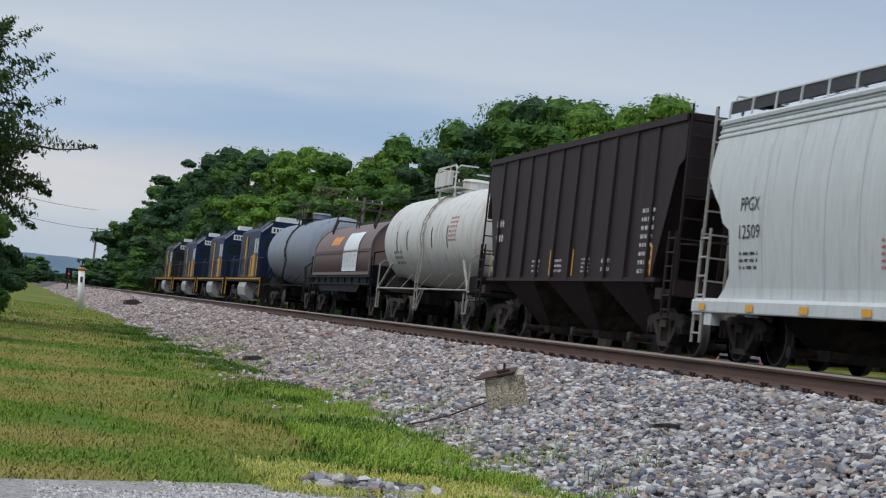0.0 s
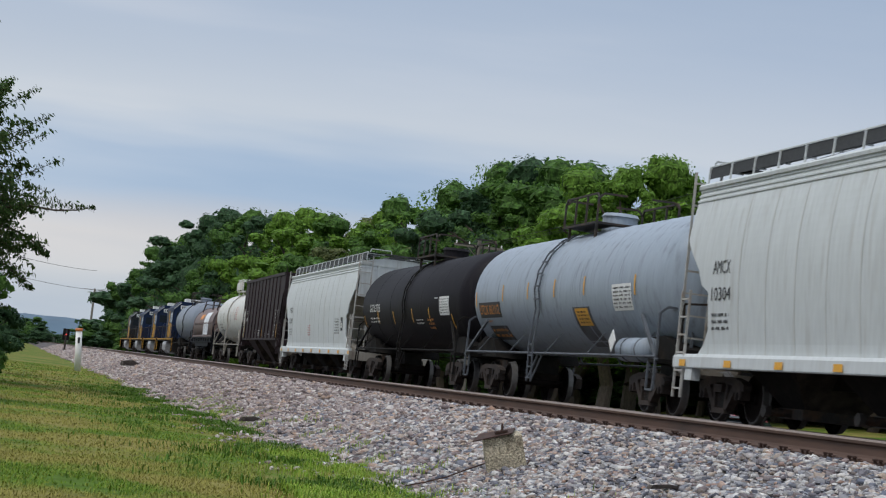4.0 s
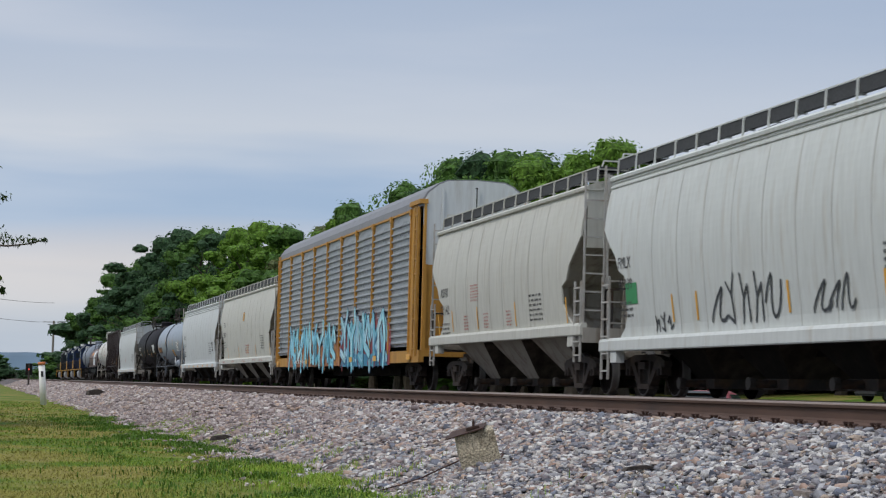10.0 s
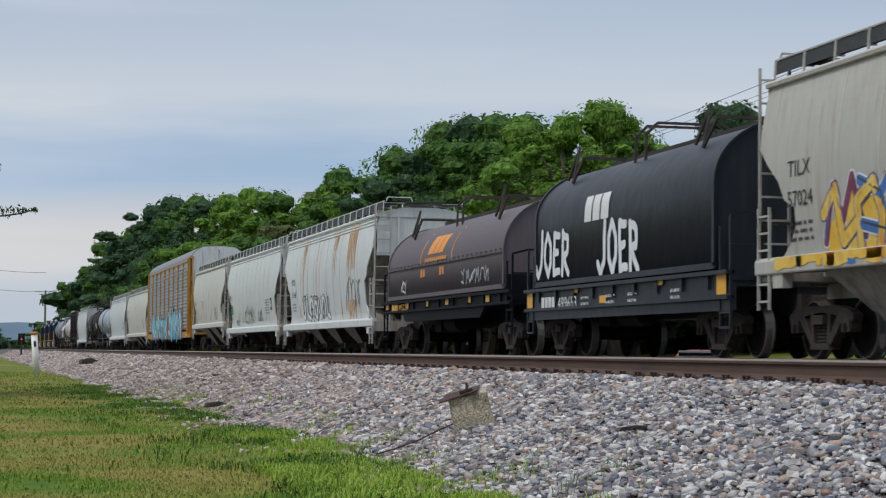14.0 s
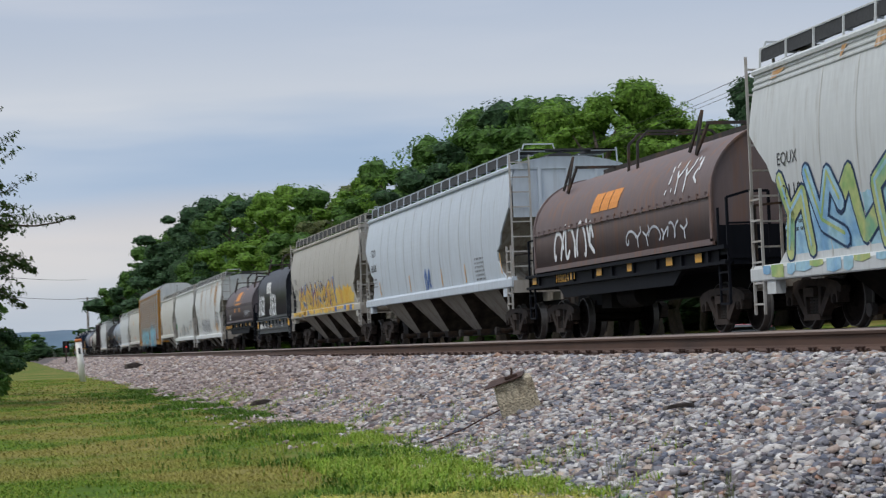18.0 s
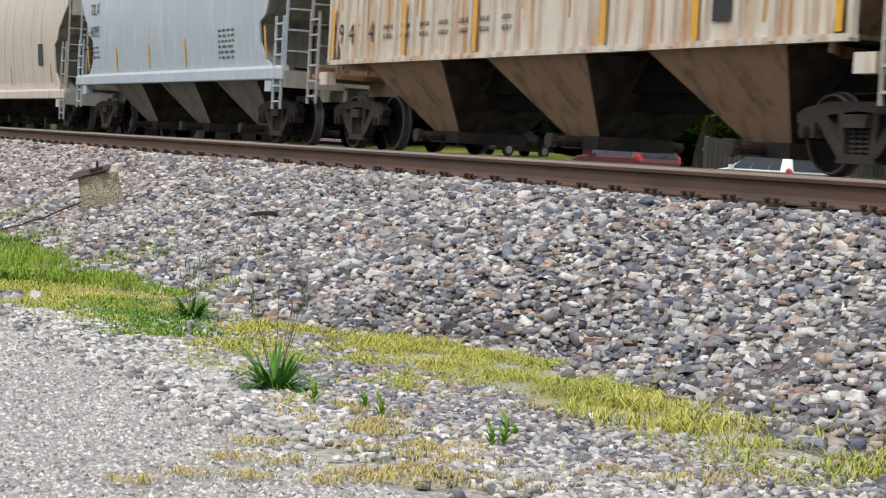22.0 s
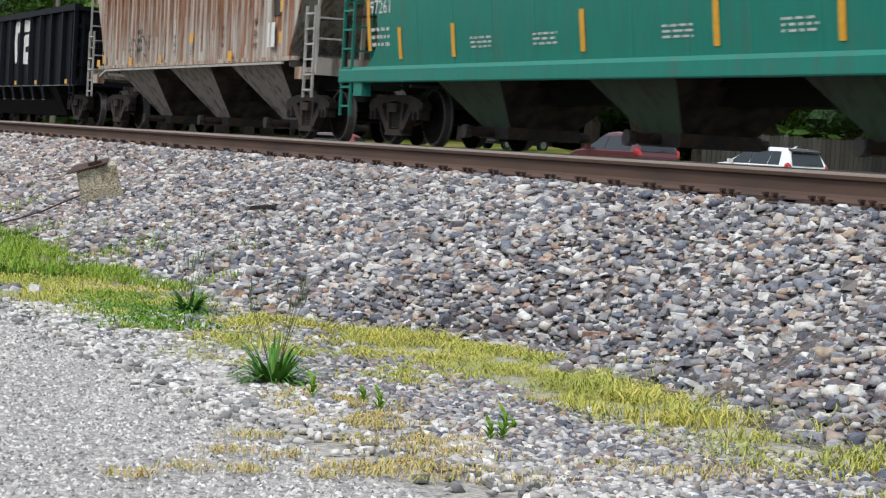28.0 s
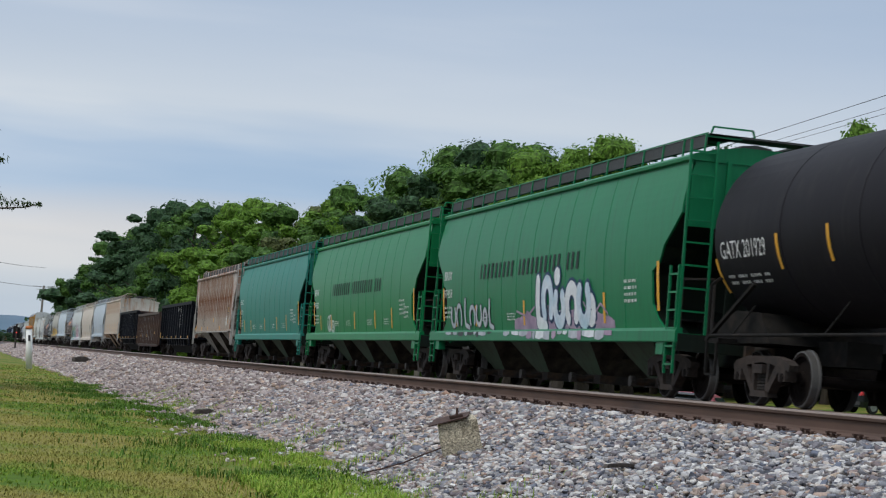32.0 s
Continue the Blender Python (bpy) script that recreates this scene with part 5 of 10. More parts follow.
# ---- land ----
def palette(m, colors, field=None, field_scale=0.5, field_color=None, amount=0.5):
    """Lets each piece of a joined mesh take one of the colours; a broad noise may pull it towards another."""
    nt = m.node_tree
    N, L = nt.nodes, nt.links
    b = N["Principled BSDF"]
    ge = N.new("ShaderNodeNewGeometry")
    oi = N.new("ShaderNodeObjectInfo")
    ad = N.new("ShaderNodeMath")
    ad.operation = "ADD"
    L.new(ge.outputs["Random Per Island"], ad.inputs[0])
    L.new(oi.outputs["Random"], ad.inputs[1])
    fr = N.new("ShaderNodeMath")
    fr.operation = "FRACT"
    L.new(ad.outputs[0], fr.inputs[0])
    rm = N.new("ShaderNodeValToRGB")
    rm.color_ramp.interpolation = "LINEAR"
    e = rm.color_ramp.elements
    n = len(colors)
    e[0].position, e[0].color = 0.0, (*colors[0], 1)
    e[1].position, e[1].color = 1.0, (*colors[-1], 1)
    for k in range(1, n - 1):
        x = e.new(k / (n - 1))
        x.color = (*colors[k], 1)
    L.new(fr.outputs[0], rm.inputs[0])
    col = rm.outputs[0]
    if field_color:
        co = N.new("ShaderNodeTexCoord")
        nz = N.new("ShaderNodeTexNoise")
        nz.inputs["Scale"].default_value, nz.inputs["Detail"].default_value = field_scale, 5.0
        L.new(co.outputs["Object"], nz.inputs[0])
        r = N.new("ShaderNodeMapRange")
        r.inputs[1].default_value, r.inputs[2].default_value, r.inputs[4].default_value = 0.44, 0.56, amount
        L.new(nz.outputs["Fac"], r.inputs[0])
        mx = N.new("ShaderNodeMix")
        mx.data_type = "RGBA"
        L.new(r.outputs[0], mx.inputs[0])
        L.new(col, mx.inputs[6])
        mx.inputs[7].default_value = (*field_color, 1)
        col = mx.outputs[2]
    # keep the fine grain that mat() made
    old = b.inputs["Base Color"].links[0].from_node
    L.new(col, old.inputs[0])
    return m


M_LAWN = palette(mat("lawn_soil", (0.10, 0.13, 0.035), 0.9, 0, 0.3, 3.0, bump=0.4, bump_scale=20, spec=0.08), [(0.066, 0.118, 0.014), (0.088, 0.142, 0.018)], None, 0.34, (0.20, 0.165, 0.05), 0.85)
M_BLADE = palette(mat("grass_blades", (0.1, 0.15, 0.03), 0.8, 0, 0.1, 3.0, spec=0.12), [(0.10, 0.185, 0.018), (0.135, 0.22, 0.022), (0.17, 0.24, 0.032), (0.22, 0.25, 0.05)], None, 0.34, (0.30, 0.255, 0.075), 0.8)
M_CLUMP = palette(mat("dark_clump_grass", (0.06, 0.12, 0.02), 0.7, 0, 0.1, 3.0, spec=0.15), [(0.045, 0.105, 0.012), (0.075, 0.150, 0.018), (0.11, 0.19, 0.025)])
M_YGRASS = palette(mat("dry_yellow_grass", (0.3, 0.3, 0.05), 0.7, 0, 0.1, 3.0), [(0.22, 0.26, 0.03), (0.38, 0.38, 0.05), (0.52, 0.46, 0.08), (0.62, 0.51, 0.18)], None, 1.6, (0.20, 0.28, 0.04), 0.40)
M_STRAW = palette(mat("straw_runners", (0.4, 0.3, 0.1), 0.8, 0, 0.1, 3.0), [(0.46, 0.31, 0.13), (0.56, 0.41, 0.20), (0.46, 0.39, 0.10), (0.30, 0.32, 0.05)])
M_TALL = palette(mat("tall_grass", (0.1, 0.2, 0.03), 0.7, 0, 0.1, 3.0, spec=0.15), [(0.13, 0.24, 0.022), (0.19, 0.32, 0.03), (0.27, 0.37, 0.05), (0.31, 0.33, 0.08)])
M_LEAFWEED = palette(mat("weed_leaves", (0.08, 0.2, 0.02), 0.85, 0, 0.1, 3.0, spec=0.1), [(0.075, 0.18, 0.015), (0.12, 0.25, 0.02), (0.20, 0.32, 0.04)])
STONES = [(0.090, 0.092, 0.112), (0.240, 0.232, 0.245), (0.560, 0.535, 0.510), (0.112, 0.118, 0.148), (0.350, 0.335, 0.325), (0.630, 0.610, 0.580), (0.120, 0.134, 0.175), (0.062, 0.060, 0.072), (0.430, 0.340, 0.265), (0.185, 0.187, 0.212), (0.125, 0.095, 0.098),
          (0.560, 0.530, 0.500), (0.310, 0.190, 0.135), (0.140, 0.152, 0.188), (0.420, 0.400, 0.385), (0.075, 0.075, 0.092)]
M_STONE = palette(mat("ballast_stone", (0.3, 0.3, 0.3), 0.85, 0, 0.25, 34, bump=0.35, bump_scale=70), STONES)
M_STONE_FAR = palette(mat("dusty_ballast_stone", (0.3, 0.3, 0.3), 0.85, 0, 0.25, 34, bump=0.35, bump_scale=70),
                      [(0.120, 0.090, 0.091), (0.300, 0.246, 0.236), (0.500, 0.442, 0.404), (0.152, 0.114, 0.112), (0.370, 0.308, 0.284), (0.095, 0.074, 0.077), (0.420, 0.298, 0.220), (0.225, 0.178, 0.172), (0.540, 0.490, 0.450), (0.176, 0.130, 0.128), (0.330, 0.276, 0.264)])
M_BED = mat("ballast_bed", (0.105, 0.088, 0.084), 0.95, 0, 0.7, 45, dirt=(0.05, 0.042, 0.042), dirt_amount=0.7, dirt_scale=30, bump=1.0, bump_scale=40)
M_VERGE = mat("verge_soil", (0.36, 0.335, 0.30), 0.95, 0, 0.45, 50, dirt=(0.22, 0.20, 0.18), dirt_amount=0.6, dirt_scale=14, bump=1.0, bump_scale=50)
M_ROAD = mat("gravel_road", (0.37, 0.345, 0.325), 0.95, 0, 0.55, 60, dirt=(0.17, 0.16, 0.155), dirt_amount=0.6, dirt_scale=34, bump=1.0, bump_scale=70)
M_GRIT = palette(mat("road_grit", (0.4, 0.4, 0.4), 0.9, 0, 0.2, 40), [(0.30, 0.28, 0.27), (0.50, 0.47, 0.45), (0.68, 0.65, 0.62), (0.15, 0.145, 0.145), (0.54, 0.50, 0.47), (0.10, 0.10, 0.10), (0.62, 0.59, 0.56)])
M_RAIL = mat("rusty_rail", (0.105, 0.062, 0.045), 0.75, 0.25, 0.18, 5, (1, 0.25, 1), (0.065, 0.045, 0.038), 0.4, 3)
M_RAILTOP = mat("rail_head", (0.25, 0.18, 0.14), 0.45, 0.5, 0.15, 5, (1, 0.2, 1))
M_TIE = mat("creosoted_tie", (0.045, 0.034, 0.028), 0.9, 0, 0.35, 8, (3, 1, 3), (0.10, 0.085, 0.07), 0.4, 4)
M_PLATE = mat("rusty_plate", (0.07, 0.04, 0.03), 0.85, 0.2, 0.3, 12)
M_CONC = mat("pebbled_concrete", (0.40, 0.345, 0.25), 0.95, 0, 0.85, 60, dirt=(0.10, 0.075, 0.045), dirt_amount=0.45, dirt_scale=7, bump=1.0, bump_scale=45)
M_RUSTPL = mat("flaking_rust", (0.055, 0.028, 0.020), 0.9, 0.1, 0.4, 14)
M_POST = mat("white_plastic_post", (0.72, 0.71, 0.68), 0.5, 0, 0.06, 6)
M_ORANGE = mat("orange_cap", (0.55, 0.17, 0.05), 0.55, 0, 0.15, 8)
M_WOOD = mat("weathered_wood", (0.16, 0.14, 0.12), 0.9, 0, 0.3, 5, (4, 4, 0.4), rnd=0.2)
M_BARK = mat("bark", (0.075, 0.058, 0.045), 0.95, 0, 0.35, 8, (2, 2, 0.5), bump=0.6, bump_scale=18)
M_WIRE = mat("dark_wire", (0.02, 0.02, 0.022), 0.7)



def land(x, y):
    """Height of the ground: level by the line, a gentle lawn that rises behind it."""
    if x <= 0:
        return 0.0 if y < 10 else -0.10 * min(1, -x / 8) * min(1, y / 40)
    v = min(1.0, max(0.0, (y / max(x, 1.0) - 1.62) / 0.25))
    return 0.046 * min(45.0, max(0.0, x - 27)) * v * v * (3 - 2 * v)


ground = Mesh()
xs = [-1500, -400, -120, -50, -25, -14, -8, -4, 0, 3, 5, 20, 24, 27, 30, 33, 36, 40, 44, 48, 52, 57, 70, 100, 160, 400, 1500]
ys = [-300, -60, -10, 5, 12, 20, 30] + list(range(36, 140, 6)) + [150, 180, 220, 280, 350, 600, 1000, 1700, 2600]
for y in ys:
    for x in xs:
        ground.v.append((x, y, land(x, y)))
n = len(xs)
for j in range(len(ys) - 1):
    for i in range(n - 1):
        a = j * n + i
        ground.f.append((a, a + 1, a + n + 1, a + n))
thing("ground", smooth(ground), M_LAWN, "mown grass ground with dry yellow patches", "ground", kind="structure")


def toe(y):
    near = interp([(5.0, 0.42), (6.0, 0.52), (6.6, 0.62), (7.5, 0.82), (8.8, 0.95), (9.6, 0.75), (10.1, 0.40), (10.6, 0.02), (11.4, -0.15), (13.0, -0.18), (17.0, -0.06), (19.0, 0.08), (24.0, 0.12), (30.0, 0.0)], y)
    return 3.95 + near + (0.28 * noise.noise((0, y * 0.22, 3.3)) if y > 12 else 0) + 0.14 * noise.noise((0, y * 0.9, 7.1)) + 0.10 * noise.noise((0, y * 2.7, 1.7))


def bank(x, y):
    """Height of the ballast bank at a place."""
    t = toe(y)
    z = 0.86 * min(1.0, max(0.0, (x - t) / (6.25 - t)))
    return z + 0.03 * noise.noise((x * 0.8, y * 0.5, 1.0)) * (1 if x > t else 0)


def build_bank():
    m = Mesh()
    ys = [-30 + 0.5 * k for k in range(0, 190)] + [65 + 3 * k for k in range(0, 40)] + [190 + 30 * k for k in range(0, 30)]
    cols = [0.0, 0.12, 0.3, 0.5, 0.7, 0.85, 1.0]
    for y in ys:
        t = toe(y) - 0.15
        row = [(t + (6.25 - t) * c, y, max(0.0 if c else -0.02, bank(t + (6.25 - t) * c, y))) for c in cols]
        row += [(6.8, y, 0.865), (16.2, y, 0.865), (19.0, y, -0.02)]
        m.v += row
    n = len(cols) + 3
    for j in range(len(ys) - 1):
        for i in range(n - 1):
            a = j * n + i
            m.f.append((a, a + 1, a + n + 1, a + n))
    return thing("ballast_bank", m, M_BED, "grey crushed stone ballast bank under both tracks", "ballast", kind="structure")


ballast = build_bank()

CHUNK_V = np.array([(-1, -1, -1), (1, -1, -1), (1, 1, -1), (-1, 1, -1), (-1, -1, 1), (1, -1, 1), (1, 1, 1), (-1, 1, 1)], dtype=float)
CHUNK_F = np.array([(0, 2, 1), (0, 3, 2), (4, 5, 6), (4, 6, 7), (0, 1, 5), (0, 5, 4), (1, 2, 6), (1, 6, 5), (2, 3, 7), (2, 7, 6), (3, 0, 4), (3, 4, 7)])


def tri_mesh(name, verts, faces, material, flat=True):
    """A mesh from arrays of vertices and triangles."""
    me = bpy.data.meshes.new(name)
    nv, nf = len(verts), len(faces)
    me.vertices.add(nv)
    me.vertices.foreach_set("co", np.ascontiguousarray(verts, dtype=np.float32).ravel())
    k = faces.shape[1]
    me.loops.add(nf * k)
    me.loops.foreach_set("vertex_index", np.ascontiguousarray(faces, dtype=np.int32).ravel())
    me.polygons.add(nf)
    me.polygons.foreach_set("loop_start", np.arange(0, nf * k, k, dtype=np.int32))
    me.update(calc_edges=True)
    if flat is True:
        me.shade_flat()
    elif flat is not None:
        me.polygons.foreach_set("use_smooth", ~flat)
    me.materials.append(material)
    return me


def stone_mesh(name, pos, size, rng, material, flat=0.55):
    """Angular stones at the given places, joined."""
    n = len(pos)
    sc = size[:, None] * np.stack([rng.uniform(0.9, 1.7, n), rng.uniform(0.7, 1.1, n), rng.uniform(0.75, 1.2, n) * flat], 1)
    v = CHUNK_V[None] * rng.uniform(0.52, 1.0, (n, 8, 3)) * sc[:, None, :]
    v[:, 4:, :2] *= rng.uniform(0.55, 0.95, (n, 1, 1))
    a = rng.uniform(0, 2 * np.pi, n)
    b = rng.uniform(-0.55, 0.55, n)
    c, s = np.cos(b), np.sin(b)
    x, z = v[..., 0] * c[:, None] - v[..., 2] * s[:, None], v[..., 0] * s[:, None] + v[..., 2] * c[:, None]
    y = v[..., 1]
    c, s = np.cos(a)[:, None], np.sin(a)[:, None]
    v = np.stack([x * c - y * s, x * s + y * c, z], -1) + pos[:, None, :]
    f = CHUNK_F[None] + (np.arange(n) * 8)[:, None, None]
    # broken stones keep their sharp faces, worn ones are rounded
    return tri_mesh(name, v.reshape(-1, 3), f.reshape(-1, 3), material, np.repeat(rng.random(n) < 0.30, len(CHUNK_F)))


def chip_mesh(name, pos, size, rng, material):
    """Small four-sided chips of stone, joined."""
    n = len(pos)
    a = rng.uniform(0, 6.283, n)[:, None] + np.array([0.0, 1.4, 3.0, 4.6]) + rng.uniform(-0.3, 0.3, (n, 4))
    r = size[:, None] * rng.uniform(0.6, 1.2, (n, 4))
    foot = np.stack([r * np.cos(a), r * np.sin(a), np.full((n, 4), -0.002)], -1)
    top = np.stack([rng.normal(0, 0.3, n) * size, rng.normal(0, 0.3, n) * size, size * rng.uniform(0.35, 0.8, n)], -1)[:, None, :]
    v = np.concatenate([foot, top], 1) + pos[:, None, :]
    f = np.array([(0, 1, 4), (1, 2, 4), (2, 3, 4), (3, 0, 4)])[None] + (np.arange(n) * 5)[:, None, None]
    return tri_mesh(name, v.reshape(-1, 3), f.reshape(-1, 3), material)


def scatter_ballast():
    rng = np.random.default_rng(5)
    near, far = [], []
    for y0, y1, per, sz in ((3.5, 11, 1100, 0.035), (11, 20, 680, 0.039), (20, 34, 300, 0.050), (34, 60, 140, 0.064), (60, 130, 55, 0.085), (130, 300, 16, 0.12)):
        n = int((y1 - y0) * 3.4 * per)
        y = rng.uniform(y0, y1, n)
        x = rng.uniform(3.35, 6.95, n)
        keep = np.array([xx > toe(yy) - 0.02 - (0.5 if yy > 12 else 0.16) * rng.random() ** 3 for xx, yy in zip(x, y)])
        x, y = x[keep], y[keep]
        z = np.array([bank(a, b) for a, b in zip(x, y)]) + rng.uniform(-0.2, 0.7, len(x)) * sz * (1.0 if y0 < 20 else 0.35)
        z = np.where(x > 6.32, z - 0.045, z)
        s = sz * rng.uniform(0.45, 1.0, len(x)) * np.where(rng.random(len(x)) < 0.12, 1.45, 1.0)
        # stones are dustier and browner further along the bank
        brown = rng.random(len(x)) < np.clip((y - 13) / 24, 0, 1)
        for lst, sel in ((near, ~brown), (far, brown)):
            lst.append((np.stack([x, y, z], 1)[sel], s[sel]))
    for lst, ma in ((near, M_STONE), (far, M_STONE_FAR)):
        pos, size = np.concatenate([a for a, b in lst]), np.concatenate([b for a, b in lst])
        tagged(part("ballast_stones", stone_mesh("ballast_stones", pos, size, rng, ma, 0.50), None, ballast), kind="stuff")
    n = 2600
    y = 12 + 34 * rng.random(n) ** 1.3
    x = np.array([toe(b) for b in y]) - np.abs(rng.normal(0, 0.45, n))
    ok = noise2(x, y * 0.5, 1.2, 61.0) > 0.05
    x, y = x[ok], y[ok]
    thing("stray_stones", stone_mesh("stray_stones", np.stack([x, y, np.full(len(x), 0.015)], 1), rng.uniform(0.014, 0.036, len(x)), rng, M_STONE_FAR, 0.6), None, "loose ballast stones strewn into the lawn's edge", "gravel", kind="stuff")
    # single stones that lie on top, nearest the road
    kinds = [stone_mesh("stone", np.zeros((1, 3)), np.array([0.038]), rng, M_STONE, 0.7) for _ in range(14)]
    for k in range(290):
        y = rng.uniform(4.5, 15)
        x = rng.uniform(toe(y) - 0.2, 6.2)
        s = rng.uniform(0.7, 1.25)
        st = part("stone", kinds[k % 14], None, ballast, at=pose(x, y, bank(x, y) + 0.026, 0, 0, rng.uniform(0, 360)) @ Matrix.Diagonal((s, s, s, 1)))


# ---- tracks ----
def rail_mesh(x, y0, y1):
    m = Mesh()
    m.prism([(x - 0.076, 0.885), (x + 0.076, 0.885), (x + 0.076, 0.896), (x + 0.018, 0.918), (x + 0.0087, 0.94), (x + 0.0087, 1.02), (x + 0.034, 1.032), (x + 0.037, 1.055),
             (x - 0.037, 1.055), (x - 0.034, 1.032), (x - 0.0087, 1.02), (x - 0.0087, 0.94), (x - 0.018, 0.918), (x - 0.076, 0.896)], y0, y1)
    m.cur = 1
    m.prism([(x + 0.037, 1.055), (x + 0.030, 1.066), (x + 0.010, 1.070), (x - 0.010, 1.070), (x - 0.030, 1.066), (x - 0.037, 1.055)], y0, y1)
    return m


def build_tracks():
    tie_me = Mesh().box(-1.30, -0.115, 0.70, 1.30, 0.115, 0.872).data("tie", M_TIE)
    plate_me = Mesh().box(-0.17, -0.10, 0.868, 0.17, 0.10, 0.884).data("tie_plate", M_PLATE)
    sp = Mesh()
    for dx, dy in ((-0.09, -0.05), (-0.09, 0.05), (0.09, 0.0)):
        sp.box(dx - 0.010, dy - 0.010, 0.88, dx + 0.010, dy + 0.010, 0.912)
        sp.box(dx - 0.018, dy - 0.016, 0.905, dx + 0.018, dy + 0.016, 0.922)
    spike_me = sp.data("spike", M_PLATE)
    anchor_me = Mesh().box(-0.085, -0.03, 0.862, 0.085, -0.005, 0.905).data("rail_anchor", M_PLATE)
    for name, cx, lab in (("near_track", NEAR_X, "brown rusted near railway track on wooden ties"), ("far_track", FAR_X, "far railway track that carries the train")):
        tr = thing(name, None, None, lab, "railway track", kind="structure")
        for s in (-1, 1):
            part("rail", rail_mesh(cx + s * 0.755, -40, 1400), [M_RAIL, M_RAILTOP], tr)
        if name == "near_track":
            for k in range(110):
                y = 3.2 + 0.495 * k
                part("tie", tie_me, None, tr, at=pose(cx, y, 0))
                part("tie_plate", plate_me, None, tr, at=pose(cx - 0.755, y, 0))
                part("spike", spike_me, None, tr, at=pose(cx - 0.755, y, 0))
                part("rail_anchor", anchor_me, None, tr, at=pose(cx - 0.755, y - 0.10, 0))
        m = Mesh()
        y = 3.2 + 0.495 * 110 if name == "near_track" else 0.0
        while y < 130:
            m.box(cx - 1.3, y - 0.115, 0.70, cx + 1.3, y + 0.115, 0.872)
            m.box(cx - 0.755 - 0.17, y - 0.1, 0.868, cx - 0.755 + 0.17, y + 0.1, 0.90)
            y += 0.495
        tagged(part("tie_row", m, M_TIE, tr), kind="stuff")


build_tracks()


# ---- road and verge ----
def build_road():
    m = Mesh()
    edge = []
    for k in range(40):
        y = -8 + 0.5 * k
        edge.append((2.42 + (0.5 if y < 6 else 0) * (6 - y) / 6 * 0.9 + 0.10 * noise.noise((y * 0.9, 2.2, 0)) + 0.05 * noise.noise((y * 3, 5.2, 0)), y))
    edge = [e for e in edge if e[1] < 11.2] + [(2.1, 11.75), (1.4, 11.6), (0.6, 11.0), (-0.4, 10.3), (-2.5, 9.6), (-6, 9.0), (-14, 8.0)]
    top = [(x, y, 0.018) for x, y in edge]
    m.v = top + [(x, y, -0.05) for x, y in edge] + [(-14, -8, 0.018)]
    n = len(edge)
    m.f = [tuple(range(n)) + (2 * n,)] + [(i, n + i, n + i + 1, i + 1) for i in range(n - 1)]
    m.mi = [0] * len(m.f)
    road = thing("gravel_road", m, M_ROAD, "pale grey compacted gravel road", "road", kind="structure")
    ver = Mesh()
    for k in range(20):
        y = 3.5 + 0.47 * k
        ver.v += [(2.3 + max(0, 6 - y) * 0.02, y, 0.006), (3.2, y, 0.014), (toe(y) + 0.05, y, 0.006)]
    for k in range(19):
        for i in range(2):
            ver.f.append((3 * k + i, 3 * k + i + 1, 3 * k + i + 4, 3 * k + i + 3))
    thing("verge", ver, M_VERGE, "stony soil verge between road and ballast", "verge", kind="structure")
    rng = np.random.default_rng(11)
    n = 34000
    y = rng.uniform(4.2, 11.6, n)
    x = rng.uniform(0.2, 2.75, n)
    keep = (y < 11.3) & ((x < 2.4 + np.clip(6 - y, 0, 6) * 0.07)) & ~((x < 0.9) & (y > 10.6))
    pos = np.stack([x[keep], y[keep], np.full(keep.sum(), 0.020)], 1)
    tagged(part("road_grit", chip_mesh("road_grit", pos, rng.uniform(0.006, 0.013, len(pos)), rng, M_GRIT), None, road), kind="stuff")
    # loose edge stones
    n = 4200
    t = rng.uniform(5, 11.8, n)
    x = 2.50 + rng.normal(0, 0.16, n) + np.clip(7 - t, 0, 3) * 0.28 + rng.random(n) ** 2 * 0.5
    x[:900], t[:900] = 2.60 + rng.normal(0, 0.10, 900), rng.uniform(7.3, 9.4, 900)
    pos = np.stack([x, t, np.full(n, 0.024)], 1)
    thing("verge_gravel", stone_mesh("verge_gravel", pos, rng.uniform(0.012, 0.026, n), rng, M_GRIT, 0.6), None, "loose pale stones along the road edge", "gravel", kind="stuff")
    n = 15000
    yy = rng.uniform(4.3, 12.6, n)
    xx = 2.55 + np.clip(7 - yy, 0, 3) * 0.25 + rng.uniform(0, 1.4, n)
    gap = xx < np.interp(yy, [5.0, 6.2, 7.1, 7.4, 7.74, 8.0, 8.31, 9.04, 10.8, 11.75], [3.95, 3.9, 4.0, 3.8, 3.5, 3.15, 2.85, 2.74, 2.72, 2.5]) + 0.05 + rng.random(n) ** 1.5 * 1.5
    xx, yy = xx[gap], yy[gap]
    n = len(xx)
    pos = np.stack([xx, yy, np.full(n, 0.02)], 1)
    thing("verge_gravel", stone_mesh("verge_gravel", pos, rng.uniform(0.010, 0.025, n), rng, M_STONE, 0.6), None, "grey stones spread over the verge", "gravel", kind="stuff")
    heap = thing("stone_pile", None, None, "small heap of grey stones at the road corner", "stones", at=pose(2.25, 11.95, 0.02))
    lumps = [stone_mesh("stone", np.zeros((1, 3)), np.array([0.046]), rng, M_STONE, 0.6) for _ in range(10)]
    for k in range(60):
        part("stone", lumps[k % 10], None, heap, at=pose(rng.normal(0, 0.17), rng.normal(0, 0.13), 0.05 * rng.random(), 0, 0, rng.uniform(0, 360)))


build_road()


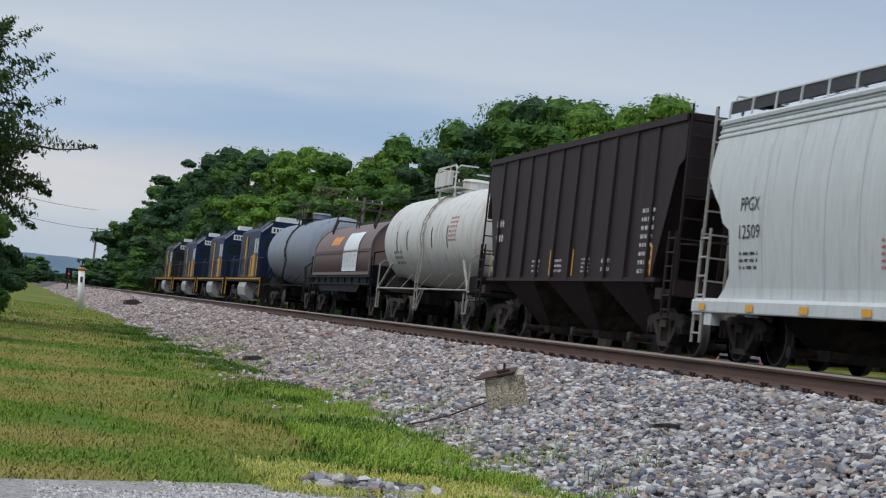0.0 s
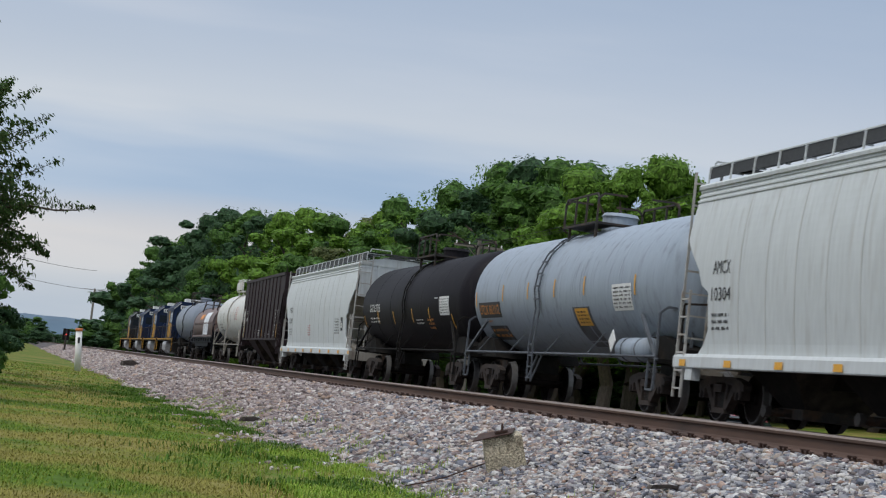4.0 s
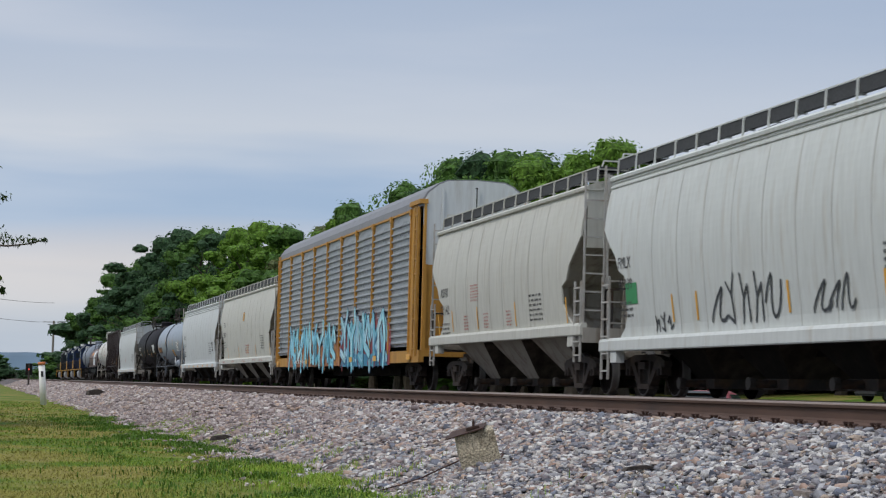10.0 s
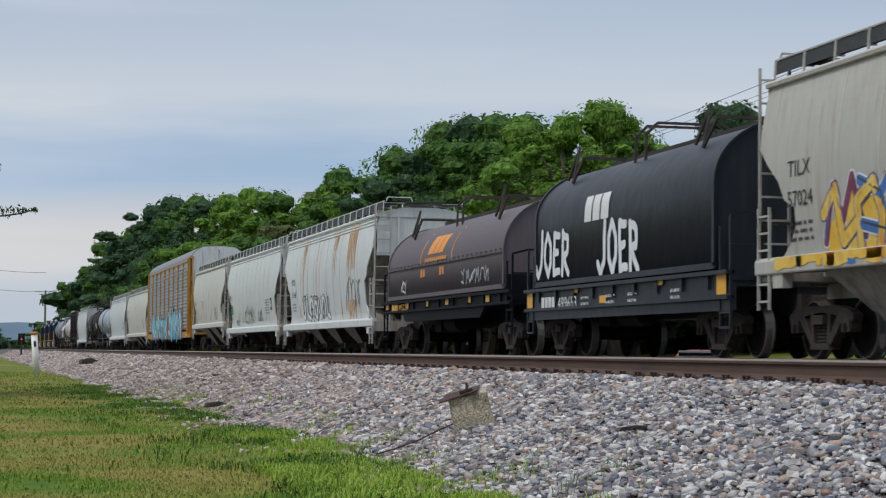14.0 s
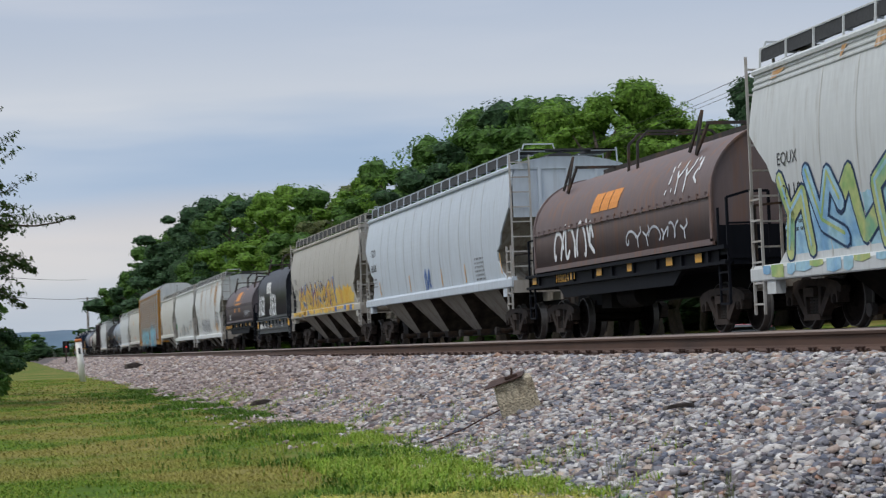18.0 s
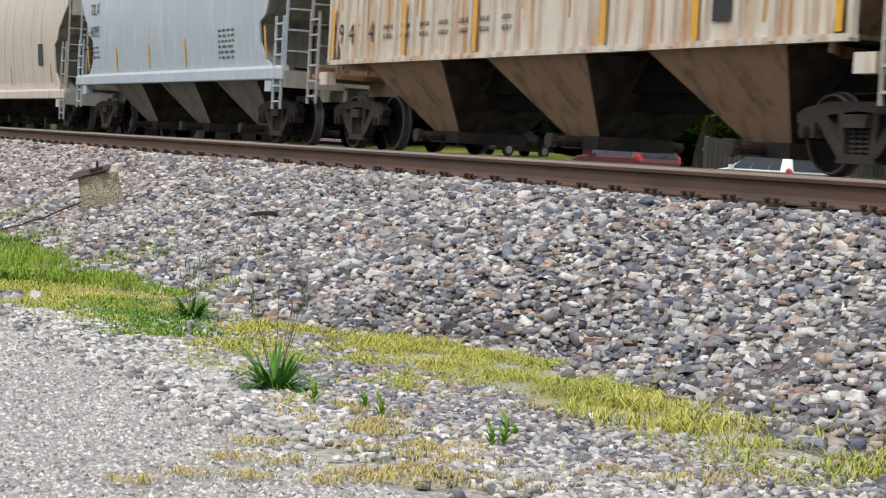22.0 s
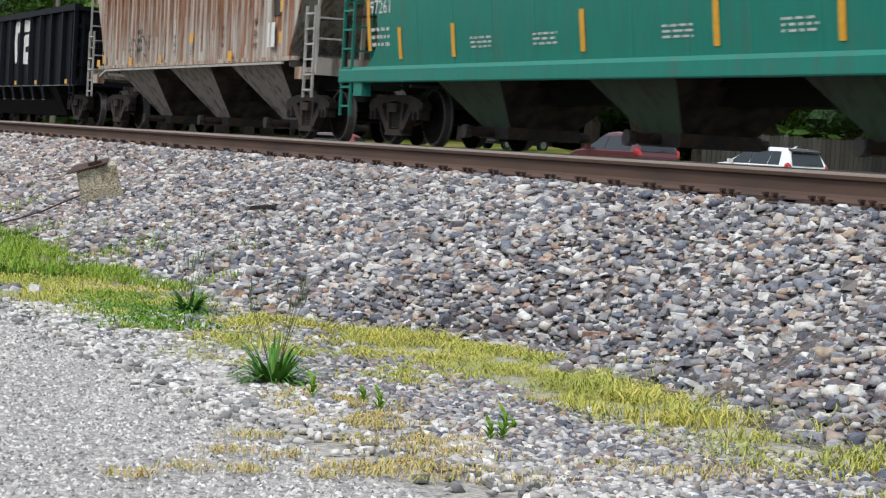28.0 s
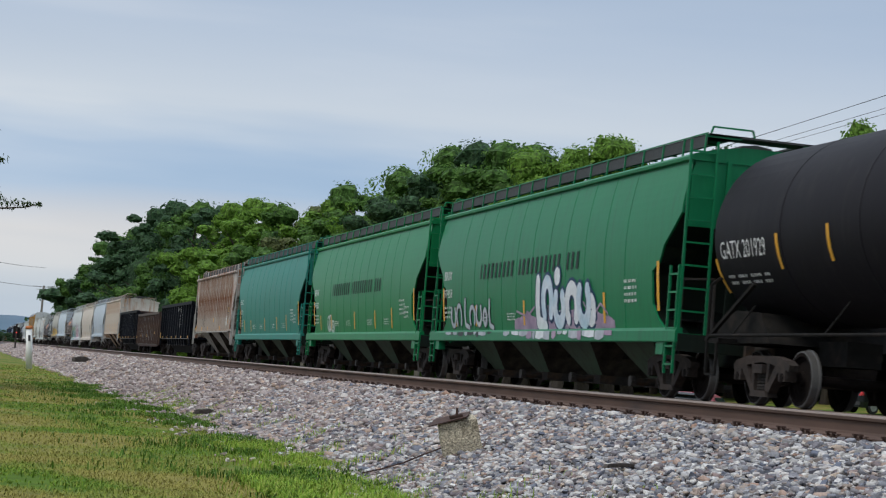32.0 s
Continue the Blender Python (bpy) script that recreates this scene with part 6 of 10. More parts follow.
def blades(name, pts, length, width, rng, material, lean=0.5, label="", category="grass"):
    """Bent grass blades, two triangles each, standing at the given places."""
    n = len(pts)
    a = rng.uniform(0, 2 * np.pi, n)
    d = np.stack([np.cos(a), np.sin(a), np.zeros(n)], 1)
    s = np.stack([-np.sin(a), np.cos(a), np.zeros(n)], 1)
    L = length[:, None]
    ln = rng.uniform(0.15, 1.0, n)[:, None] * lean
    up = np.array([0, 0, 1.0])
    p0 = pts - s * width[:, None] / 2
    p1 = pts + s * width[:, None] / 2
    mid = pts + up * L * 0.6 + d * L * ln * 0.35
    p2, p3 = mid - s * width[:, None] * 0.4, mid + s * width[:, None] * 0.4
    tip = pts + up * L * np.maximum(0.12, 1 - 0.5 * ln) + d * L * ln
    v = np.stack([p0, p1, p3, p2, tip], 1).reshape(-1, 3)
    k = np.arange(n)[:, None] * 5
    f = np.concatenate([k + np.array([[0, 1, 2]]), k + np.array([[0, 2, 3]]), k + np.array([[3, 2, 4]])], 0)
    return thing(name, tri_mesh(name, v, f, material), None, label, category, kind="stuff")


def noise2(x, y, s, seed):
    return np.array([noise.noise((a * s, b * s, seed)) for a, b in zip(x, y)])


def build_grass():
    rng = np.random.default_rng(21)
    # mown lawn
    P, Ls, Ws = [], [], []
    for y0, y1, x0, per, l, w in ((9.2, 20, -3.2, 950, 0.034, 0.009), (20, 30, -5, 330, 0.032, 0.013), (30, 50, -4, 110, 0.035, 0.02), (50, 95, -2, 30, 0.05, 0.035)):
        n = int((y1 - y0) * (4.3 - x0) * per)
        y = rng.uniform(y0, y1, n)
        x = rng.uniform(x0, 4.3, n)
        t = np.array([toe(b) for b in y])
        road = (x < 2.35) & (y < 9.6 + np.clip(x + 1.5, 0, 4) * 0.55)
        thin = noise2(x, y * 0.7, 0.9, 17.0) + 0.6 * noise2(x, y, 3.3, 19.0)
        bare = np.clip(1 - (t - x) / 1.3, 0, 1)
        keep = (x < t + 0.10 * rng.normal(0, 1, n)) & ~road & (thin + rng.normal(0, 0.12, n) > -0.42 + 0.50 * bare)
        x, y = x[keep], y[keep]
        fringe = np.clip(1 - (np.array([toe(b) for b in y]) - x) / 0.9, 0, 1)
        P.append(np.stack([x, y, np.zeros(len(x))], 1))
        Ls.append(l * rng.uniform(0.5, 1.3, len(x)) * (1 + 1.5 * fringe * rng.random(len(x))))
        Ws.append(w * rng.uniform(0.7, 1.3, len(x)))
    blades("lawn_grass", np.concatenate(P), np.concatenate(Ls), np.concatenate(Ws), rng, M_BLADE, 2.0, "short mown green lawn grass with dry patches")
    # tall bright tufts where the lawn meets the ballast
    n = 16000
    y = rng.uniform(11.5, 26, n)
    x = np.array([toe(b) for b in y]) + 0.10 - np.abs(rng.normal(0, 0.55, n))
    ok = noise2(x, y, 0.8, 4.0) + 0.5 * noise2(x, y, 3.1, 5.0) > -0.06
    x, y = x[ok], y[ok]
    blades("fringe_grass", np.stack([x, y, np.zeros(len(x))], 1), rng.uniform(0.05, 0.13, len(x)), rng.uniform(0.006, 0.011, len(x)), rng, M_TALL, 1.1, "tall bright green grass fringe")
    n = 40000
    y = rng.uniform(13, 60, n)
    x = np.array([toe(b) for b in y]) + 0.15 - np.abs(rng.normal(0, 1.0, n))
    ok = noise2(x, y * 0.45, 0.9, 52.0) + 0.4 * noise2(x, y, 3.0, 8.0) > 0.10
    x, y = x[ok], y[ok]
    blades("clump_grass", np.stack([x, y, np.zeros(len(x))], 1), rng.uniform(0.05, 0.12, len(x)), rng.uniform(0.010, 0.020, len(x)), rng, M_CLUMP, 1.2, "darker uncut grass clumps near the stones")
    # yellow verge
    n = 120000
    y = rng.uniform(4.2, 12.6, n)
    x = rng.uniform(2.5, 5.0, n)
    band = np.interp(y, [5.0, 6.2, 7.1, 7.4, 7.74, 8.0, 8.31, 9.04, 10.8, 11.75], [3.95, 3.9, 4.0, 3.8, 3.5, 3.15, 2.85, 2.74, 2.72, 2.5])
    top = np.array([toe(b) for b in y]) - 0.02
    nz = noise2(x, y, 1.7, 9.0) + 0.5 * noise2(x, y, 5.0, 2.0)
    fine = noise2(x, y, 7.0, 6.0)
    ok = (x > band + 0.10 * rng.normal(0, 1, n)) & (x < top + 0.13 * rng.normal(0, 1, n)) & (nz + 0.6 * fine > np.interp(y, [5, 7.2, 7.8, 10], [0.10, 0.06, -0.14, -0.14]) + 0.14 * rng.normal(0, 1, n))
    x, y, nz, fine = x[ok], y[ok], nz[ok], fine[ok]
    z = np.array([max(0, bank(a, b)) for a, b in zip(x, y)])
    blades("verge_grass", np.stack([x, y, z], 1), rng.uniform(0.020, 0.055, len(x)) * (1 + 1.6 * np.clip(nz + 0.6 * fine, 0, 0.7)), rng.uniform(0.003, 0.0065, len(x)), rng, M_YGRASS, 2.9, "yellow-green matted verge grass")
    # dry runners: a thin trail along the road edge and small tufts out on the gravel
    n = 5600
    u = rng.random(n)
    x = np.interp(u, [0, 0.15, 0.35, 0.55, 0.75, 1], [2.78, 2.90, 2.86, 2.84, 2.92, 2.66]) + rng.normal(0, 0.13, n)
    y = np.interp(u, [0, 0.15, 0.35, 0.55, 0.75, 1], [7.60, 7.25, 6.95, 6.60, 6.20, 5.55]) + rng.normal(0, 0.08, n)
    ok = noise2(x, y, 5.5, 14.0) + 0.5 * noise2(x, y, 13.0, 4.0) > 0.0
    tufts = np.array([(2.29, 6.42, 0.07), (2.26, 6.01, 0.05), (2.09, 6.11, 0.05), (1.85, 5.83, 0.05), (1.65, 5.72, 0.05), (2.03, 5.76, 0.04), (2.25, 5.65, 0.045), (2.38, 5.77, 0.06), (2.43, 5.66, 0.05), (2.57, 5.79, 0.05), (2.62, 5.57, 0.06),
                      (2.62, 6.26, 0.05), (2.88, 5.47, 0.10), (3.33, 5.71, 0.10), (3.48, 5.54, 0.09), (3.69, 5.51, 0.09)])
    on = np.arange(n) < 1500
    c = tufts[rng.integers(0, len(tufts), n)]
    x[on], y[on] = (c[:, 0] + rng.normal(0, 1, n) * c[:, 2])[on], (c[:, 1] + rng.normal(0, 0.7, n) * c[:, 2])[on]
    ok = ok | on
    x, y = x[ok], y[ok]
    blades("straw_runner", np.stack([x, y, np.full(len(x), 0.028)], 1), rng.uniform(0.014, 0.045, len(x)), rng.uniform(0.003, 0.0055, len(x)), rng, M_STRAW, 2.0, "orange-tan dry runner grass")
    n = 4500
    y = rng.uniform(4.6, 7.4, n)
    x = 4.25 + (6.5 - y) * 0.10 + rng.normal(0, 0.22, n)
    ok = noise2(x, y, 2.6, 23.0) > 0.08
    x, y = x[ok], y[ok]
    blades("verge_grass", np.stack([x, y, np.array([max(0, bank(a, b)) for a, b in zip(x, y)])], 1), rng.uniform(0.05, 0.14, len(x)), rng.uniform(0.004, 0.007, len(x)), rng, M_YGRASS, 2.2, "longer pale green verge grass clumps")
    # grass where the lawn ends at the road corner: matted and yellowish, then tall and bright beside the stones
    n = 16000
    y = rng.uniform(11.3, 13.6, n)
    x = rng.uniform(1.6, 3.7, n)
    ok = (noise2(x, y, 1.5, 31.0) + 0.5 * noise2(x, y, 6.0, 32.0) > -0.15) & (x < np.array([toe(b) for b in y]) + 0.1)
    x, y = x[ok], y[ok]
    blades("verge_grass", np.stack([x, y, np.zeros(len(x))], 1), rng.uniform(0.03, 0.09, len(x)), rng.uniform(0.004, 0.008, len(x)), rng, M_YGRASS, 2.2, "yellow-green grass at the road corner")
    n = 12000
    y = rng.uniform(13.2, 17.6, n)
    x = rng.uniform(2.5, 4.1, n)
    ok = (noise2(x, y, 1.2, 33.0) + 0.5 * noise2(x, y, 4.0, 35.0) > -0.1) & (x < np.array([toe(b) for b in y]) + 0.1)
    x, y = x[ok], y[ok]
    blades("fringe_grass", np.stack([x, y, np.zeros(len(x))], 1), rng.uniform(0.05, 0.16, len(x)), rng.uniform(0.006, 0.011, len(x)), rng, M_TALL, 1.3, "tall bright green grass beside the stones")
    # sparse grass among the stones past the toe
    n = 13000
    y = rng.uniform(12, 48, n)
    x = np.array([toe(b) for b in y]) + np.abs(rng.normal(0, 0.40, n)) - 0.05
    ok = noise2(x, y, 1.1, 41.0) > 0.16
    x, y = x[ok], y[ok]
    blades("stray_grass", np.stack([x, y, np.array([bank(a, b) for a, b in zip(x, y)])], 1), rng.uniform(0.05, 0.13, len(x)), rng.uniform(0.006, 0.010, len(x)), rng, M_TALL, 0.8, "thin grass growing through the stones")


def leaf_blade(m, p, d, L, w, droop):
    """One arching strap leaf from p along the flat direction d."""
    d = Vector(d).normalized()
    s = Vector((-d.y, d.x, 0)).normalized()
    pts = []
    for k in range(6):
        t = k / 5
        c = Vector(p) + d * (L * (0.25 + 0.6 * droop) * t) + Vector((0, 0, 1)) * (L * (t * (1.15 - 0.4 * droop) - droop * 0.85 * t * t))
        ww = w * (1 - t) ** 0.6 * (0.6 + 0.8 * min(1, t * 3)) / 2
        pts.append((c - s * ww, c + s * ww))
    for (a, b), (c, e) in zip(pts, pts[1:]):
        m.add([a, b, e, c], [(0, 1, 2, 3)])


def build_weeds():
    rnd = random.Random(8)
    # strap-leaved clump with flower stalks
    tuft = thing("strap_leaf_clump", None, None, "dark green strap-leaved clump with tall stalks", "weed")
    tuft.matrix_world = pose(2.86, 7.85, 0.0)
    m_dark = mat("strap_leaves", (0.075, 0.19, 0.03), 0.75, 0, 0.3, 6, rnd=0.4, spec=0.12)
    for k in range(120):
        a = rnd.uniform(0, 6.283)
        m = Mesh()
        leaf_blade(m, (0.03 * math.cos(a), 0.03 * math.sin(a), 0), (math.cos(a), math.sin(a), 0), rnd.uniform(0.16, 0.36), rnd.uniform(0.011, 0.020), rnd.uniform(0.30, 1.15))
        part("leaf", m, m_dark, tuft)
    m_st = mat("thin_stalk", (0.10, 0.12, 0.05), 0.8)
    for k in range(10):
        a, L = rnd.uniform(0, 6.283), rnd.uniform(0.30, 0.50)
        m = Mesh().tube((0, 0, 0.02), (0.12 * math.cos(a), 0.12 * math.sin(a), L), 0.0016, 0.0012, 5)
        m.tube((0.12 * math.cos(a), 0.12 * math.sin(a), L - 0.04), (0.125 * math.cos(a), 0.125 * math.sin(a), L + 0.02), 0.004, 0.002, 5)
        part("stalk", m, m_st, tuft)
    # second stalky clump and low leafy mat
    clump = copy_thing(tuft, pose(3.42, 10.9, 0.02, 0, 0, 80) @ Matrix.Diagonal((0.8, 0.8, 0.75, 1)))
    tagged(clump, "grey-green stalky clump among the stones")
    rng = np.random.default_rng(3)
    n = 5200
    y = rng.uniform(9.9, 12.1, n)
    x = 3.08 + 0.12 * (y - 11) + rng.normal(0, 0.17, n)
    blades("leafy_weed_mat", np.stack([x, y, np.zeros(n)], 1), rng.uniform(0.03, 0.08, n), rng.uniform(0.007, 0.014, n), rng, M_LEAFWEED, 1.5, "low bright green leafy weed mat", "weed")
    # upright seedlings
    for k, (px, py, L) in enumerate(((2.84, 7.33, 0.11), (3.03, 7.24, 0.07), (2.98, 6.95, 0.10), (3.24, 6.36, 0.11), (3.14, 6.28, 0.08), (3.20, 6.3, 0.07), (3.35, 6.5, 0.05))):
        w = thing("seedling", None, None, "small upright bright green seedling in gravel", "weed", "seedlings along the verge")
        w.matrix_world = pose(px, py, 0.01 if px < 4 else bank(px, py))
        part("stem", Mesh().tube((0, 0, 0), (0.01, 0, L), 0.003, 0.002, 5), M_LEAFWEED, w)
        for j in range(7):
            a = j * 2.4
            m = Mesh()
            leaf_blade(m, (0, 0, L * (0.2 + 0.11 * j)), (math.cos(a), math.sin(a), 0), L * 0.75, 0.018, rnd.uniform(0.3, 0.7))
            part("leaf", m, M_LEAFWEED, w)


def build_line_side():
    # tilted concrete block with a rusted plate and a bolt on its top
    blk = thing("concrete_block", None, None, "tilted pebbled concrete footing block on the ballast", "concrete block")
    blk.matrix_world = pose(4.81, 18.45, bank(4.81, 18.45) + 0.19, 4, -15, -12)
    m = Mesh()
    s0, s1 = 0.195, 0.20
    m.loft([[(-s0, -s0, -0.18), (s0, -s0, -0.18), (s0, s0, -0.18), (-s0, s0, -0.18)], [(-s1, -s1, -0.03), (s1 - 0.01, -s1, -0.04), (s1, s1, -0.03), (-s1, s1, -0.02)], [(-s1 + 0.02, -s1 + 0.02, 0.165), (s1 - 0.01, -s1 + 0.02, 0.16), (s1 - 0.02, s1 - 0.02, 0.165), (-s1 + 0.01, s1 - 0.01, 0.16)],
            [(-s1 + 0.05, -s1 + 0.04, 0.18), (s1 - 0.04, -s1 + 0.05, 0.175), (s1 - 0.05, s1 - 0.05, 0.18), (-s1 + 0.04, s1 - 0.04, 0.175)]])
    part("block", m, M_CONC, blk)
    part("plate", Mesh().add([(-0.30, -0.22, 0.165), (0.10, -0.21, 0.19), (0.15, 0.14, 0.20), (-0.2, 0.16, 0.19), (-0.30, -0.22, 0.175), (0.10, -0.21, 0.20), (0.15, 0.14, 0.21), (-0.2, 0.16, 0.20)],
                             [(3, 2, 1, 0), (4, 5, 6, 7), (0, 1, 5, 4), (1, 2, 6, 5), (2, 3, 7, 6), (3, 0, 4, 7)]), M_RUSTPL, blk, "bent rusted steel plate")
    part("bolt", Mesh().tube((0.0, -0.12, 0.20), (0.02, -0.11, 0.29), 0.016, 0.010, 8).box(-0.07, -0.14, 0.20, 0.06, -0.04, 0.225), M_RUSTPL, blk, "rusted stud")
    m = Mesh()
    pts = [(4.05, 19.35, 0.06), (4.2, 19.2, 0.12), (4.4, 19.1, 0.20), (4.62, 19.2, 0.29), (4.85, 19.35, 0.37)]
    thing("rusted_cable", m.path(pts, 0.018, 0.012), M_RUSTPL, "rusted steel strap lying on stones", "scrap metal")
    # round marker post
    post = thing("marker_post", None, None, "white round plastic marker post with orange cap", "marker post")
    post.matrix_world = pose(2.72, 84.0, 0, 1.0, -5.0, 0)
    part("pole", smooth(Mesh().tube((0, 0, -0.1), (0, 0, 1.72), 0.138, seg=16)), M_POST, post)
    part("cap", smooth(Mesh().tube((0, 0, 1.72), (0, 0, 1.84), 0.158, 0.152, seg=16)), M_ORANGE, post, "orange cap")
    part("sticker", Mesh().box(-0.05, -0.165, 1.2, 0.05, -0.15, 1.45), M_BLK, post)
    # old tie ends and scrap
    def scrap(px, py, L, w, rz, label):
        m = Mesh()
        m.loft([[(-L / 2, -w / 2, 0), (-L / 2, w / 2, 0), (-L / 2 + 0.03, w / 2, w * 0.6), (-L / 2 + 0.03, -w / 2, w * 0.7)], [(0, -w / 2, 0.02), (0, w / 2, 0.02), (0, w * 0.4, w), (0, -w * 0.4, w * 0.9)], [(L / 2, -w * 0.3, 0), (L / 2, w * 0.3, 0), (L / 2 - 0.05, w * 0.2, w * 0.4), (L / 2 - 0.05, -w * 0.2, w * 0.4)]])
        thing("wood_scrap", m, M_TIE, label, "scrap wood", at=pose(px, py, bank(px, py) + 0.01, 0, 0, rz))
    scrap(4.22, 33.6, 0.55, 0.11, 12, "dark splintered piece of old tie on stones")
    scrap(5.04, 85.0, 1.0, 0.30, 20, "dark chunk of old tie on the bank")
    scrap(5.2, 14.6, 0.50, 0.05, 25, "thin dark stick lying on the ballast")


# ---- trees ----
def leaf_quads(name, c, nn, size, rng, material, droop=0.0):
    """One folded leaf at each place, roughly facing along nn."""
    n = len(c)
    nn = nn + rng.normal(0, 0.45, (n, 3)) + np.array([0, 0, 0.35])
    nn /= np.linalg.norm(nn, axis=1)[:, None]
    t = np.cross(nn, rng.normal(0, 1, (n, 3)))
    t /= np.linalg.norm(t, axis=1)[:, None]
    b = np.cross(nn, t)
    s = size * rng.uniform(0.55, 1.35, n)[:, None]
    k = rng.uniform(0.35, 0.6, n)[:, None]
    v = np.stack([c - t * s, c - b * s * k + nn * s * 0.12, c + t * s - np.array([0, 0, 1]) * s * droop, c + b * s * k + nn * s * 0.12], 1).reshape(-1, 3)
    f = np.arange(n)[:, None] * 4
    f = np.concatenate([f + np.array([[0, 1, 2]]), f + np.array([[0, 2, 3]])], 0)
    return tri_mesh(name, v, f, material)


def leaf_cloud(name, blobs, n, size, rng, material, droop=0.0):
    """Leaf clumps spread over the shells of several rough balls."""
    w = np.array([b[3] * b[4] for b in blobs])
    pick = rng.choice(len(blobs), n, p=w / w.sum())
    B = np.array([b[:3] for b in blobs])[pick]
    R = np.array([(b[3], b[3], b[4]) for b in blobs])[pick]
    d = rng.normal(0, 1, (n, 3))
    d /= np.linalg.norm(d, axis=1)[:, None]
    r = rng.uniform(0.45, 1.0, n) ** 0.4 * rng.uniform(0.84, 1.01, n)
    return leaf_quads(name, B + d * R * r[:, None], d, size, rng, material, droop)


def leaf_mat(name, colors):
    """Leaves that let some light through."""
    m = palette(mat(name, colors[0], 0.65, 0, 0.40, 5.0, bump=0.9, bump_scale=7.0, spec=0.2), colors)
    nt = m.node_tree
    N, L = nt.nodes, nt.links
    b = N["Principled BSDF"]
    tr = N.new("ShaderNodeBsdfTranslucent")
    L.new(b.inputs["Base Color"].links[0].from_socket, tr.inputs["Color"])
    mx = N.new("ShaderNodeMixShader")
    mx.inputs[0].default_value = 0.42
    L.new(b.outputs[0], mx.inputs[1])
    L.new(tr.outputs[0], mx.inputs[2])
    L.new(mx.outputs[0], N["Material Output"].inputs["Surface"])
    # the dense foliage behind the outer leaves is mottled; shade between leaves darkens its colour
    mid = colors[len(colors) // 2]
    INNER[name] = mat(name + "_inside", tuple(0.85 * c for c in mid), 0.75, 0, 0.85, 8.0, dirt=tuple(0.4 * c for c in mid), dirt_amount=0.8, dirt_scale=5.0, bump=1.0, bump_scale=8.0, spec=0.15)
    return m


INNER = {}
LEAF_A = leaf_mat("leaves_mid_green", [(0.05, 0.11, 0.022), (0.075, 0.155, 0.03), (0.10, 0.19, 0.038)])
LEAF_B = leaf_mat("leaves_bright_green", [(0.085, 0.17, 0.022), (0.125, 0.235, 0.03), (0.17, 0.29, 0.045)])
LEAF_C = leaf_mat("leaves_dark_green", [(0.034, 0.076, 0.034), (0.046, 0.096, 0.041), (0.060, 0.118, 0.046)])
LEAF_D = leaf_mat("leaves_dusky_green", [(0.10, 0.125, 0.045), (0.13, 0.155, 0.06), (0.16, 0.18, 0.065)])
LEAF_R = leaf_mat("leaves_russet", [(0.13, 0.065, 0.022), (0.19, 0.09, 0.03), (0.10, 0.10, 0.025)])
LEAF_S = leaf_mat("leaves_shaded_olive", [(0.036, 0.072, 0.02), (0.052, 0.098, 0.027), (0.074, 0.126, 0.034), (0.10, 0.124, 0.038)])


def limb(m, p, q, r0, r1, rnd, n=4):
    """A crooked tapering limb."""
    p, q = Vector(p), Vector(q)
    last, lr = p, r0
    for k in range(1, n + 1):
        t = k / n
        c = p.lerp(q, t) + Vector((rnd.uniform(-1, 1), rnd.uniform(-1, 1), rnd.uniform(-0.5, 0.5))) * ((q - p).length * 0.05 * (k < n))
        r = r0 + (r1 - r0) * t
        m.tube(last, c, lr, r, 7, caps=False)
        last, lr = c, r


def tree_kind(seed, h, spread, leaf, n, size, low=0.25, lumps=14, droop=0.1, solid=False):
    """One tree with its trunk and crown, origin at the foot."""
    rnd, rng = random.Random(seed), np.random.default_rng(seed)
    t = thing("tree", None, None, "leafy deciduous tree", "tree")
    m = Mesh()
    limb(m, (0, 0, -0.2), (rnd.uniform(-0.3, 0.3), rnd.uniform(-0.3, 0.3), h * 0.62), 0.030 * h, 0.010 * h, rnd, 5)
    blobs = []
    for k in range(lumps):
        a = k * 2.4 + rnd.uniform(-0.4, 0.4)
        f = (k + 0.5) / lumps
        z = h * (low + (0.86 - low) * f)
        w = spread * math.sin(math.pi * min(0.93, 0.26 + 0.66 * f)) * rnd.uniform(0.45, 0.95)
        r = spread * rnd.uniform(0.20, 0.42) * (1.05 - 0.45 * f)
        c = (w * math.cos(a), w * math.sin(a), z)
        # each bough carries a few clumps of its own
        for j in range(4):
            q = r * rnd.uniform(0.45, 0.75)
            blobs.append((c[0] + rnd.uniform(-1, 1) * r * 0.6, c[1] + rnd.uniform(-1, 1) * r * 0.6, c[2] + rnd.uniform(-0.5, 0.7) * r * 0.6, q, q * rnd.uniform(0.55, 0.85)))
        limb(m, (0, 0, max(0.24 * h, z - 0.16 * h)), c, 0.010 * h, 0.003 * h, rnd, 3)
    blobs.append((0, 0, h * 0.47, spread * (0.76 if solid else 0.5), h * (0.31 if solid else 0.22)))
    blobs.append((rnd.uniform(-0.2, 0.2) * spread, rnd.uniform(-0.2, 0.2) * spread, h * 0.90, spread * 0.24, h * 0.09))
    part("trunk", m, M_BARK, t)
    part("crown", leaf_cloud("crown", blobs, n, size, rng, leaf, droop), None, t)
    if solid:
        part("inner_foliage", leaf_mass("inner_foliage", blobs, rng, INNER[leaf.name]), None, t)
    return t


